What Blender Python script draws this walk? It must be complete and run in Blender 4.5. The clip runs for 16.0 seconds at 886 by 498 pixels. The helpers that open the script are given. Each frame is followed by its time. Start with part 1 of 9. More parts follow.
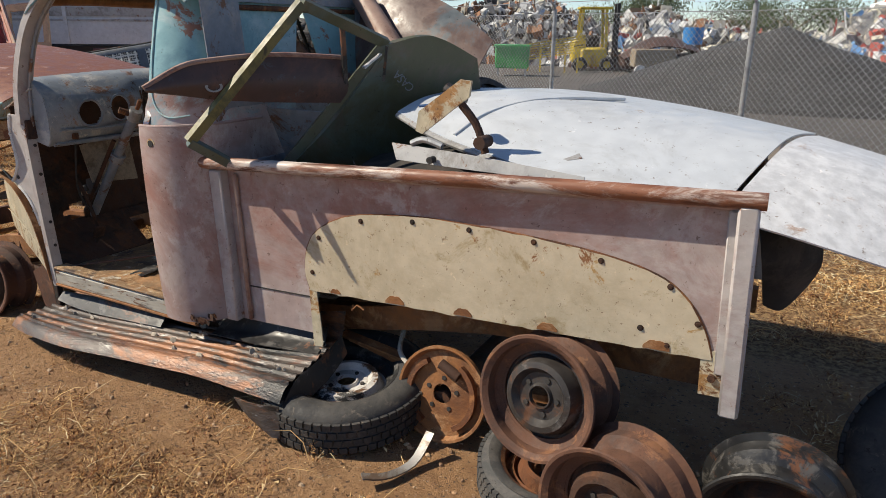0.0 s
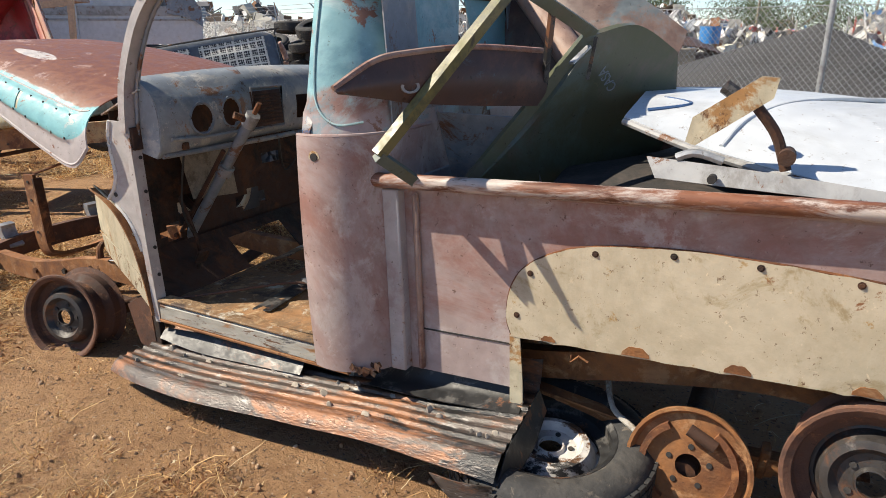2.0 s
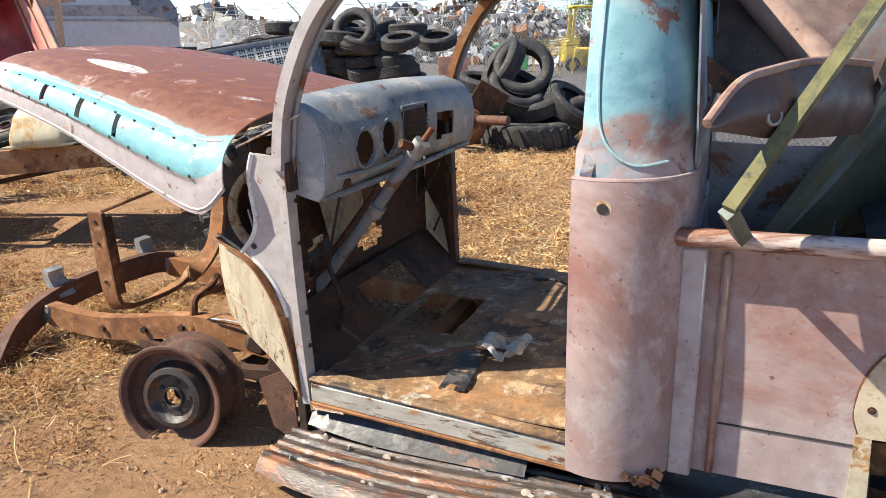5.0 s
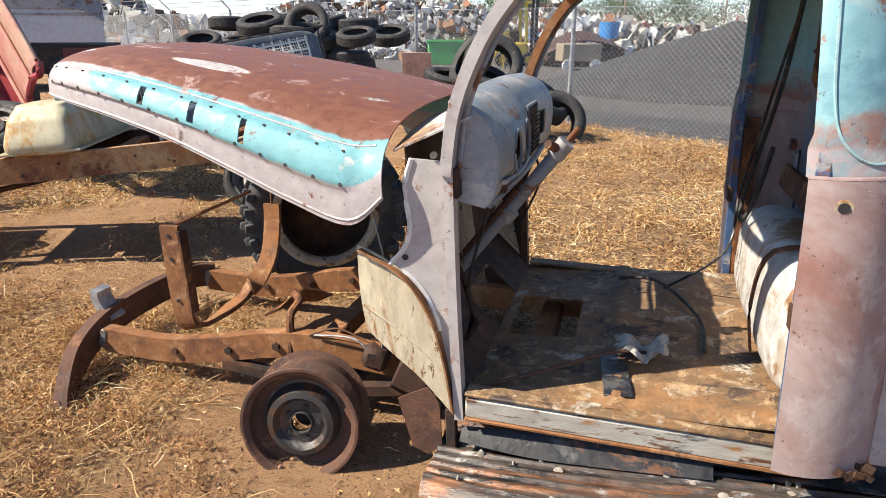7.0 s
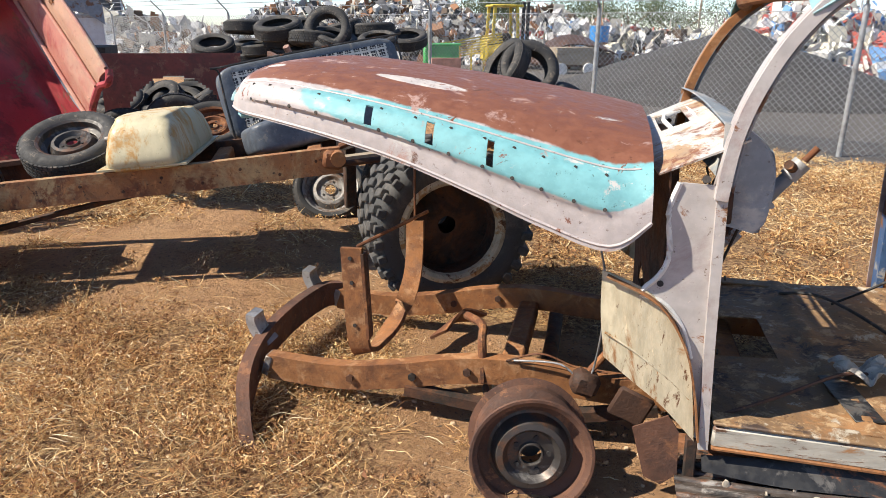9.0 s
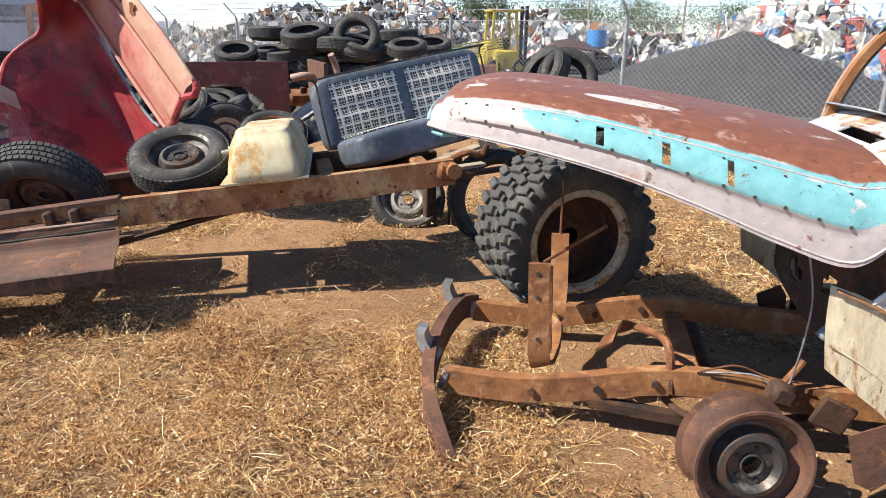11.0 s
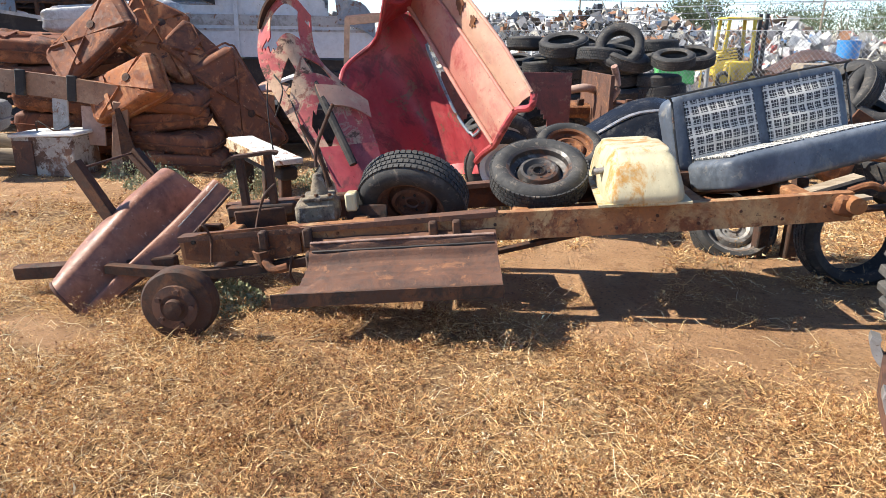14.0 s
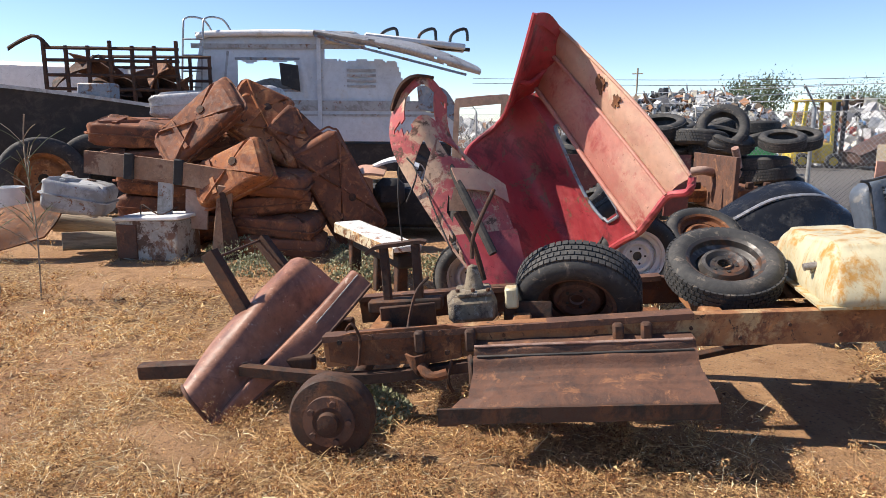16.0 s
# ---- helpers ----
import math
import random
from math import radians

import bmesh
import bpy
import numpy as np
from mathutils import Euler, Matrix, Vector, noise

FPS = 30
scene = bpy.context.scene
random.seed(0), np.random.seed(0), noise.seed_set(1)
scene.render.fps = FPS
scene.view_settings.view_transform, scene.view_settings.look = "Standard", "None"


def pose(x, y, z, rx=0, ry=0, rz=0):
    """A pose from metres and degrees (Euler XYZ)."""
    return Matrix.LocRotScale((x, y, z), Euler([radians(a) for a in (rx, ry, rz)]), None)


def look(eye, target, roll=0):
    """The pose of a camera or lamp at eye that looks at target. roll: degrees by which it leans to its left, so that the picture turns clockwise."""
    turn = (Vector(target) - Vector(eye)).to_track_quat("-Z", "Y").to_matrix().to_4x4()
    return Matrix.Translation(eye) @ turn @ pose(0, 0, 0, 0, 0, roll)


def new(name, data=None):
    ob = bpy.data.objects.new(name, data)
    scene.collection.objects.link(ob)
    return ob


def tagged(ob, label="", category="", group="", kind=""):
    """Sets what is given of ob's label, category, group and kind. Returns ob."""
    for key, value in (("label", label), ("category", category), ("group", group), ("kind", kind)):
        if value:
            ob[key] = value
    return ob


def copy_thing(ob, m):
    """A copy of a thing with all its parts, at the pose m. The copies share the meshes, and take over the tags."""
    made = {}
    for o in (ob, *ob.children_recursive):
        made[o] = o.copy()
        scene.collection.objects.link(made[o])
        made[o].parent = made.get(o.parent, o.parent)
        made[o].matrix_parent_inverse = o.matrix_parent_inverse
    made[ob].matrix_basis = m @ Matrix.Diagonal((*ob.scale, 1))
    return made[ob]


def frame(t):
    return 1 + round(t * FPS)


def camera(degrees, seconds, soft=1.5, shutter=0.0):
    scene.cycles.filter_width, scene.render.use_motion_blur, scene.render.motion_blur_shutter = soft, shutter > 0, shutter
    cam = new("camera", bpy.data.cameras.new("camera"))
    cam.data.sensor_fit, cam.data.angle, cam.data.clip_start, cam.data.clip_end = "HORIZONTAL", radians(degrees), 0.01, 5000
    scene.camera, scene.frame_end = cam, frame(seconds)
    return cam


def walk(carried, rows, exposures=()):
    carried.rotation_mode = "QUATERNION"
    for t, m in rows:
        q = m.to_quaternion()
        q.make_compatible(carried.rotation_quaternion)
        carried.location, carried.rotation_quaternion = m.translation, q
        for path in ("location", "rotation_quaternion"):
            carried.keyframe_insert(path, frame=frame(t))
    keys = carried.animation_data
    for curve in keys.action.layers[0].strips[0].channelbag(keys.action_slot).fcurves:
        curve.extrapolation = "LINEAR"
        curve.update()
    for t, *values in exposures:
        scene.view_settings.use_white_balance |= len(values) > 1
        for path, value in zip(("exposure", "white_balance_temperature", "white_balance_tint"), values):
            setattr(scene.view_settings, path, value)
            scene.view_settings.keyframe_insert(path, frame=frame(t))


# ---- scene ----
cam = camera(66.5, 16.0, soft=0.75)
METRES, EYE, TILT, LEAN, TURN = 6.6, 1.5, -1.2, -2.6, 25.5
ROWS = [
    (0.0, 0.0, 0.0, 0.0, -0.66, -16.81, 2.18),
    (0.5, -0.024, 0.0215, -0.0064, -0.4, -16.8, 2.39),
    (1.0, -0.051, 0.056, -0.0047, -0.64, -16.89, 2.35),
    (1.5, -0.0781, 0.0703, -0.0056, -0.9, -16.81, 2.31),
    (2.0, -0.1154, 0.0791, -0.0005, -1.32, -16.77, 2.33),
    (2.5, -0.1351, 0.092, -0.0015, -2.28, -16.85, 2.44),
    (3.0, -0.1533, 0.123, -0.0039, -2.97, -17.11, 2.46),
    (3.5, -0.1713, 0.1479, -0.0038, -3.5, -17.09, 2.41),
    (4.0, -0.1899, 0.1576, -0.0015, -3.78, -17.01, 2.37),
    (4.5, -0.2228, 0.1659, 0.0079, -4.15, -16.92, 2.45),
    (5.0, -0.2498, 0.1754, 0.0102, -5.27, -16.97, 2.51),
    (7.5, -0.3952, 0.2211, 0.0183, -13.96, -17.82, 2.35),
    (8.0, -0.4237, 0.2436, 0.0213, -14.68, -17.89, 2.19),
    (8.5, -0.454, 0.2516, 0.0218, -14.92, -17.72, 2.2),
    (9.0, -0.4858, 0.2542, 0.0289, -15.15, -17.64, 2.26),
    (11.5, -0.6316, 0.2916, 0.0442, -17.07, -17.47, 2.27),
    (12.0, -0.6614, 0.3, 0.0452, -9.62, -17.02, 1.91),
    (12.5, -0.6923, 0.3244, 0.0471, -8.75, -16.91, 2.2),
    (13.0, -0.7155, 0.3374, 0.0479, -8.19, -16.83, 2.3),
    (13.5, -0.7371, 0.3415, 0.0482, -8.07, -16.74, 2.4),
    (14.0, -0.7617, 0.3423, 0.055, -1.52, -16.35, 1.83),
    (14.5, -0.7859, 0.3465, 0.0551, 1.63, -16.12, 2.33),
    (15.0, -0.8093, 0.3779, 0.0537, 2.16, -11.18, 2.24),
    (15.5, -0.8294, 0.4002, 0.0556, 2.44, -9.93, 2.3),
    (16.0, -0.8577, 0.4143, 0.0556, 2.7, -9.42, 2.17),
]
EXPOSURES = [(0.0, 0.20, 6950, 10), (1.0, 0.33, 6950, 10), (2.0, 0.58, 6900, 10), (4.0, 0.95, 6750, 10), (5.0, 1.02, 6650, 10), (7.5, 0.80, 6750, 11), (9.0, 0.74, 6750, 11), (12.0, 1.01, 6500, 10), (13.5, 1.05, 6500, 10), (14.5, 1.08, 6500, 11), (15.0, 1.02, 6550, 12), (15.5, 0.82, 6580, 13), (16.0, 0.74, 6600, 13)]
walk(cam, [(t, pose(0, 0, EYE, TILT, LEAN, TURN) @ pose(METRES * x, METRES * y, METRES * z, 90 + pitch, roll, yaw)) for t, x, y, z, yaw, pitch, roll in ROWS],
     exposures=EXPOSURES)

# ---- light ----
SUN_TRAVEL = Vector((0.653, 0.284, -0.70)).normalized()
SUN_EL = math.asin(-SUN_TRAVEL.z)
world = bpy.data.worlds.new("sky")
scene.world = world
world.use_nodes = True
wn = world.node_tree
sky = wn.nodes.new("ShaderNodeTexSky")
sky.sky_type = "NISHITA"
sky.sun_disc = False
sky.sun_elevation = SUN_EL
sky.sun_rotation = math.atan2(-SUN_TRAVEL.x, -SUN_TRAVEL.y)
sky.altitude = 900.0
sky.air_density, sky.dust_density, sky.ozone_density = 0.8, 0.0, 3.5
wn.links.new(sky.outputs["Color"], wn.nodes["Background"].inputs["Color"])
wn.nodes["Background"].inputs["Strength"].default_value = 0.115
sun = new("sun", bpy.data.lights.new("sun", "SUN"))
sun.data.energy, sun.data.angle, sun.data.color = 5.0, radians(0.55), (1.0, 0.93, 0.80)
sun.matrix_world = look((0, 0, 30), Vector((0, 0, 30)) + SUN_TRAVEL)

# ---- materials ----


def worn(name, base, coats=(), rough=0.7, metal=0.0, bump=0.15, grain=60.0, vary=0.18, zone=None, stretch=None):
    """Painted or bare metal. coats: (colour, scale, cover, softness) laid over the base by noise; zone: (attribute, at, soft, colour) lays a coat where the stored value is over at."""
    m = bpy.data.materials.new(name)
    m.use_nodes = True
    nt = m.node_tree
    n, ln = nt.nodes, nt.links
    bs = n["Principled BSDF"]
    bs.inputs["Metallic"].default_value = metal
    tc = n.new("ShaderNodeTexCoord")
    co = tc.outputs["Object"]
    info = n.new("ShaderNodeObjectInfo")
    sh = n.new("ShaderNodeVectorMath")
    sh.operation = "MULTIPLY_ADD"
    ln.new(info.outputs["Random"], sh.inputs[0])
    sh.inputs[1].default_value = (17.0, 11.0, 7.0)
    ln.new(co, sh.inputs[2])
    co = sh.outputs[0]
    if stretch:
        mp = n.new("ShaderNodeMapping")
        mp.inputs["Scale"].default_value = stretch
        ln.new(co, mp.inputs["Vector"])
        co = mp.outputs["Vector"]

    def noise_tex(scale, detail=6.0, rgh=0.6, dist=0.0):
        t = n.new("ShaderNodeTexNoise")
        t.inputs["Scale"].default_value, t.inputs["Detail"].default_value = scale, detail
        t.inputs["Roughness"].default_value, t.inputs["Distortion"].default_value = rgh, dist
        ln.new(co, t.inputs["Vector"])
        return t.outputs["Fac"]

    def ramp(src, lo, hi):
        r = n.new("ShaderNodeMapRange")
        r.interpolation_type = "SMOOTHSTEP"
        r.inputs["From Min"].default_value, r.inputs["From Max"].default_value = lo, hi
        ln.new(src, r.inputs["Value"])
        return r.outputs["Result"]

    def mix(fac, a, b, mode="MIX"):
        x = n.new("ShaderNodeMix")
        x.data_type, x.blend_type = "RGBA", mode
        if isinstance(fac, float):
            x.inputs[0].default_value = fac
        else:
            ln.new(fac, x.inputs[0])
        for sock, v in ((x.inputs[6], a), (x.inputs[7], b)):
            if isinstance(v, tuple):
                sock.default_value = (*v, 1.0)
            else:
                ln.new(v, sock)
        return x.outputs[2]

    col = base
    hgt = noise_tex(grain, 4.0)
    if zone:
        for attr, at, soft, zc in zone:
            a = n.new("ShaderNodeAttribute")
            a.attribute_name = attr
            ad = n.new("ShaderNodeMath")
            ad.operation = "MULTIPLY_ADD"
            ln.new(noise_tex(5.0, 8.0, 0.65), ad.inputs[0])
            ad.inputs[1].default_value = soft * 4
            ln.new(a.outputs["Fac"], ad.inputs[2])
            col = mix(ramp(ad.outputs[0], at + soft * 2 - soft * 0.35, at + soft * 2 + soft * 0.35), col, zc)
    for cc, scale, cover, soft in coats:
        k = cover * 0.8
        th = 0.5 + 0.105 * 4.91 * ((1 - k) ** 0.14 - k ** 0.14)
        f = ramp(noise_tex(scale, 11.0, 0.74, 0.5), th - soft * 0.6, th + soft * 0.6)
        col = mix(f, col, cc)
    col = mix(ramp(noise_tex(38.0, 8.0, 0.75), 0.61, 0.66), col, mix(1.0, col, (0.45, 0.38, 0.34), "MULTIPLY"))
    col = mix(ramp(noise_tex(23.0, 9.0, 0.75, 0.6), 0.62, 0.68), col, mix(1.0, col, (1.35, 1.3, 1.25), "MULTIPLY"))
    g = ramp(noise_tex(grain * 0.35, 5.0), 0.3, 0.7)
    lo, hi = 1 - vary, 1 + vary * 0.6
    gm = n.new("ShaderNodeMapRange")
    gm.inputs["To Min"].default_value, gm.inputs["To Max"].default_value = lo, hi
    ln.new(g, gm.inputs["Value"])
    cb = n.new("ShaderNodeCombineColor")
    for i in range(3):
        ln.new(gm.outputs["Result"], cb.inputs[i])
    col = mix(1.0, col, cb.outputs["Color"], "MULTIPLY")
    ln.new(col, bs.inputs["Base Color"])
    rr = n.new("ShaderNodeMapRange")
    rr.inputs["To Min"].default_value, rr.inputs["To Max"].default_value = max(rough - 0.14, 0.05), min(rough + 0.14, 1.0)
    ln.new(g, rr.inputs["Value"])
    ln.new(rr.outputs["Result"], bs.inputs["Roughness"])
    bp = n.new("ShaderNodeBump")
    bp.inputs["Strength"].default_value, bp.inputs["Distance"].default_value = bump, 0.01
    ln.new(hgt, bp.inputs["Height"])
    ln.new(bp.outputs["Normal"], bs.inputs["Normal"])
    return m


def island_mat(name, colours, rough=0.8, metal=0.0, vary=0.3):
    """Loose pieces, each island in its own colour from the list."""
    m = bpy.data.materials.new(name)
    m.use_nodes = True
    n, ln = m.node_tree.nodes, m.node_tree.links
    bs = n["Principled BSDF"]
    bs.inputs["Roughness"].default_value, bs.inputs["Metallic"].default_value = rough, metal
    geo = n.new("ShaderNodeNewGeometry")
    rp = n.new("ShaderNodeValToRGB")
    rp.color_ramp.interpolation = "CONSTANT"
    el = rp.color_ramp.elements
    while len(el) < len(colours):
        el.new(0.5)
    for i, c in enumerate(colours):
        el[i].position, el[i].color = i / len(colours), (*c, 1)
    ln.new(geo.outputs["Random Per Island"], rp.inputs["Fac"])
    tc = n.new("ShaderNodeTexCoord")
    ns = n.new("ShaderNodeTexNoise")
    ns.inputs["Scale"].default_value = 6.0
    ln.new(tc.outputs["Object"], ns.inputs["Vector"])
    mr = n.new("ShaderNodeMapRange")
    mr.inputs["To Min"].default_value, mr.inputs["To Max"].default_value = 1 - vary, 1 + vary
    ln.new(ns.outputs["Fac"], mr.inputs["Value"])
    mx = n.new("ShaderNodeVectorMath")
    mx.operation = "SCALE"
    ln.new(rp.outputs["Color"], mx.inputs[0])
    ln.new(mr.outputs["Result"], mx.inputs["Scale"])
    ln.new(mx.outputs[0], bs.inputs["Base Color"])
    return m


RUSTY, RUST_D, RUST_L = (0.15, 0.055, 0.022), (0.055, 0.025, 0.014), (0.30, 0.13, 0.05)
M_rust = worn("rust", RUSTY, [(RUST_D, 4, 0.42, 0.12), (RUST_L, 7, 0.34, 0.1)], 0.85, 0.0, 0.35, 90)
M_rust_orange = worn("rust_orange", (0.27, 0.115, 0.042), [((0.14, 0.055, 0.022), 3.5, 0.42, 0.15), ((0.36, 0.19, 0.09), 9, 0.3, 0.1)], 0.85, 0.0, 0.3, 80)
M_rust_brown = worn("rust_brown", (0.125, 0.058, 0.036), [((0.07, 0.036, 0.026), 4, 0.45, 0.15), ((0.22, 0.1, 0.05), 10, 0.26, 0.06)], 0.8, 0.0, 0.3, 80)
M_rust_dark = worn("rust_dark", (0.06, 0.028, 0.017), [((0.11, 0.045, 0.02), 6, 0.4, 0.12), ((0.02, 0.015, 0.012), 4, 0.35, 0.12)], 0.85, 0.0, 0.35, 80)
M_primer = worn("primer_mauve", (0.37, 0.29, 0.275), [((0.29, 0.15, 0.125), 1.5, 0.44, 0.17), ((0.45, 0.39, 0.375), 2.6, 0.40, 0.10), ((0.23, 0.115, 0.09), 2.6, 0.14, 0.12), ((0.50, 0.46, 0.45), 26, 0.05, 0.02), ((0.16, 0.065, 0.035), 7, 0.07, 0.04)], 0.55, 0.0, 0.06, 50, 0.12)
M_primer_grey = worn("primer_grey", (0.44, 0.41, 0.40), [((0.34, 0.27, 0.26), 2.2, 0.42, 0.12), ((0.24, 0.11, 0.055), 6, 0.13, 0.04)], 0.5, 0.0, 0.06, 50, 0.12)
M_turq = worn("turquoise_paint", (0.20, 0.40, 0.44), [((0.13, 0.27, 0.33), 1.8, 0.42, 0.12), ((0.34, 0.46, 0.47), 2.5, 0.36, 0.12), ((0.27, 0.14, 0.10), 3.2, 0.20, 0.05), ((0.42, 0.3, 0.2), 8, 0.06, 0.03)], 0.5, 0.0, 0.05, 50, 0.1)
M_turq_worn = worn("turquoise_worn_to_primer", (0.22, 0.42, 0.46), [((0.15, 0.31, 0.36), 1.8, 0.38, 0.12), ((0.36, 0.50, 0.52), 2.5, 0.36, 0.12), ((0.27, 0.14, 0.10), 4.5, 0.12, 0.03), ((0.42, 0.3, 0.2), 8, 0.06, 0.03)], 0.5, 0.0, 0.05, 50, 0.1, zone=[("low", 0.80, 0.12, (0.30, 0.17, 0.14)), ("low", 0.90, 0.06, (0.40, 0.31, 0.30))])
M_cream = worn("cream_paint", (0.55, 0.475, 0.35), [((0.47, 0.40, 0.285), 2.2, 0.42, 0.15), ((0.36, 0.28, 0.16), 5, 0.22, 0.1), ((0.13, 0.055, 0.025), 50, 0.09, 0.02), ((0.24, 0.10, 0.04), 7, 0.09, 0.03), ((0.40, 0.25, 0.10), 10, 0.12, 0.05)], 0.5, 0.0, 0.08, 60, 0.08)
M_cream_rust = worn("cream_rusted", (0.52, 0.46, 0.33), [((0.36, 0.19, 0.07), 5, 0.45, 0.06), ((0.14, 0.06, 0.025), 9, 0.36, 0.05)], 0.65, 0.0, 0.15, 60)
M_rail = worn("rail_paint", (0.50, 0.43, 0.39), [((0.22, 0.085, 0.045), 2.2, 0.78, 0.08), ((0.12, 0.045, 0.025), 8, 0.4, 0.1)], 0.5, 0.0, 0.1, 60, stretch=(0.55, 2.5, 2.5))
M_hood = worn("hood_paint", (0.45, 0.405, 0.40), [((0.52, 0.50, 0.48), 6.5, 0.12, 0.05), ((0.42, 0.27, 0.23), 7, 0.16, 0.06), ((0.20, 0.07, 0.035), 14, 0.14, 0.04), ((0.12, 0.045, 0.022), 5, 0.10, 0.06)], 0.55, 0.0, 0.1, 70, 0.12,
              zone=[("turq", 0.5, 0.12, (0.17, 0.41, 0.44)), ("rusty", 0.5, 0.10, (0.20, 0.075, 0.042)), ("chalk", 0.5, 0.10, (0.55, 0.50, 0.47))])
M_white_hood = worn("white_bonnet_paint", (0.53, 0.56, 0.595), [((0.46, 0.48, 0.50), 2.5, 0.36, 0.12), ((0.34, 0.25, 0.18), 4.5, 0.06, 0.05)], 0.42, 0.0, 0.03, 40, 0.06)
M_white = worn("white_paint", (0.72, 0.72, 0.71), [((0.55, 0.53, 0.49), 1.5, 0.25, 0.12)], 0.5, 0.0, 0.04, 30, 0.08)
M_camper = worn("chalky_camper_paint", (0.55, 0.58, 0.61), [((0.46, 0.49, 0.52), 1.2, 0.4, 0.15), ((0.55, 0.55, 0.54), 2.5, 0.25, 0.1), ((0.22, 0.19, 0.16), 7, 0.08, 0.05)], 0.55, 0.0, 0.04, 30, 0.08)
M_grey_paint = worn("grey_paint", (0.36, 0.36, 0.36), [((0.22, 0.21, 0.2), 3, 0.4, 0.12), ((0.18, 0.08, 0.04), 8, 0.24, 0.04)], 0.5, 0.0, 0.06, 40, 0.1)
M_bluegrey = worn("blue_grey_paint", (0.20, 0.23, 0.27), [((0.30, 0.29, 0.29), 2.8, 0.42, 0.1), ((0.16, 0.075, 0.04), 5, 0.33, 0.05)], 0.55, 0.0, 0.08, 50)
M_beam = worn("pale_rusty_beam", (0.29, 0.165, 0.10), [((0.36, 0.23, 0.15), 2.2, 0.4, 0.12), ((0.16, 0.07, 0.04), 4, 0.36, 0.08)], 0.75, 0.0, 0.2, 60)
M_dash = worn("dash_paint", (0.25, 0.28, 0.31), [((0.40, 0.39, 0.37), 2.6, 0.42, 0.08), ((0.24, 0.11, 0.05), 4, 0.20, 0.05), ((0.10, 0.06, 0.04), 8, 0.16, 0.04), ((0.52, 0.50, 0.47), 11, 0.16, 0.04)], 0.5, 0.0, 0.1, 50)
M_blue = worn("blue_jamb_paint", (0.05, 0.11, 0.24), [((0.3, 0.3, 0.3), 9, 0.32, 0.05), ((0.2, 0.09, 0.04), 6, 0.3, 0.05)], 0.45, 0.0, 0.06, 50)
M_olive = worn("olive_paint", (0.085, 0.09, 0.05), [((0.13, 0.10, 0.075), 2.6, 0.4, 0.15), ((0.10, 0.13, 0.11), 1.8, 0.38, 0.12)], 0.45, 0.0, 0.06, 50, 0.1)
M_yellow_edge = worn("yellow_olive_paint", (0.17, 0.155, 0.06), [((0.08, 0.085, 0.045), 2.2, 0.55, 0.08), ((0.05, 0.05, 0.035), 7, 0.2, 0.06)], 0.5, 0.0, 0.06, 50, 0.1)
M_fend_brown = worn("fender_brown", (0.075, 0.045, 0.038), [((0.13, 0.065, 0.045), 3, 0.4, 0.12), ((0.09, 0.11, 0.12), 4, 0.14, 0.06)], 0.55, 0.0, 0.08, 50)
M_fend_grey = worn("fender_grey_brown", (0.135, 0.09, 0.078), [((0.2, 0.12, 0.09), 3, 0.4, 0.12), ((0.12, 0.14, 0.15), 3, 0.28, 0.1)], 0.45, 0.0, 0.06, 50)
M_fend_pink = worn("fender_primer", (0.36, 0.24, 0.19), [((0.22, 0.11, 0.08), 3, 0.42, 0.12)], 0.55, 0.0, 0.08, 50)
M_red = worn("red_paint", (0.36, 0.042, 0.052), [((0.42, 0.09, 0.09), 1.6, 0.36, 0.15), ((0.17, 0.03, 0.035), 3, 0.36, 0.12), ((0.20, 0.09, 0.06), 6, 0.25, 0.05)], 0.5, 0.0, 0.06, 50, 0.12)
M_red_faded = worn("faded_red_paint", (0.45, 0.175, 0.135), [((0.48, 0.26, 0.19), 1.8, 0.42, 0.15), ((0.36, 0.08, 0.07), 3, 0.25, 0.12), ((0.22, 0.09, 0.05), 6, 0.06, 0.03)], 0.55, 0.0, 0.05, 50, 0.1)
M_pink = worn("faded_pink_paint", (0.50, 0.29, 0.205), [((0.44, 0.20, 0.155), 1.8, 0.40, 0.15), ((0.50, 0.35, 0.24), 3.4, 0.3, 0.1), ((0.25, 0.09, 0.05), 3.0, 0.09, 0.03)], 0.6, 0.0, 0.05, 50, 0.1)
M_board = worn("running_board_metal", (0.085, 0.07, 0.062), [((0.26, 0.115, 0.055), 2.2, 0.52, 0.08), ((0.30, 0.28, 0.26), 7, 0.22, 0.06), ((0.10, 0.04, 0.022), 6, 0.28, 0.1), ((0.016, 0.016, 0.017), 2.6, 0.34, 0.06), ((0.42, 0.41, 0.39), 30, 0.10, 0.03)], 0.42, 0.2, 0.35, 70, 0.3, stretch=(0.7, 2.0, 2.0))
M_sill = worn("sill_paint", (0.40, 0.38, 0.33), [((0.34, 0.17, 0.07), 5, 0.42, 0.06), ((0.13, 0.06, 0.03), 9, 0.3, 0.05), ((0.10, 0.10, 0.10), 4, 0.25, 0.06)], 0.55, 0.0, 0.15, 60, stretch=(0.5, 2, 2))
M_wheel_steel = worn("dark_wheel_steel", (0.045, 0.04, 0.038), [((0.16, 0.15, 0.14), 6, 0.3, 0.1), ((0.12, 0.055, 0.03), 5, 0.36, 0.1)], 0.5, 0.2, 0.12, 60)
M_gloss_black = worn("gloss_black", (0.012, 0.012, 0.013), [((0.05, 0.048, 0.045), 6, 0.25, 0.1)], 0.22, 0.0, 0.02, 40)
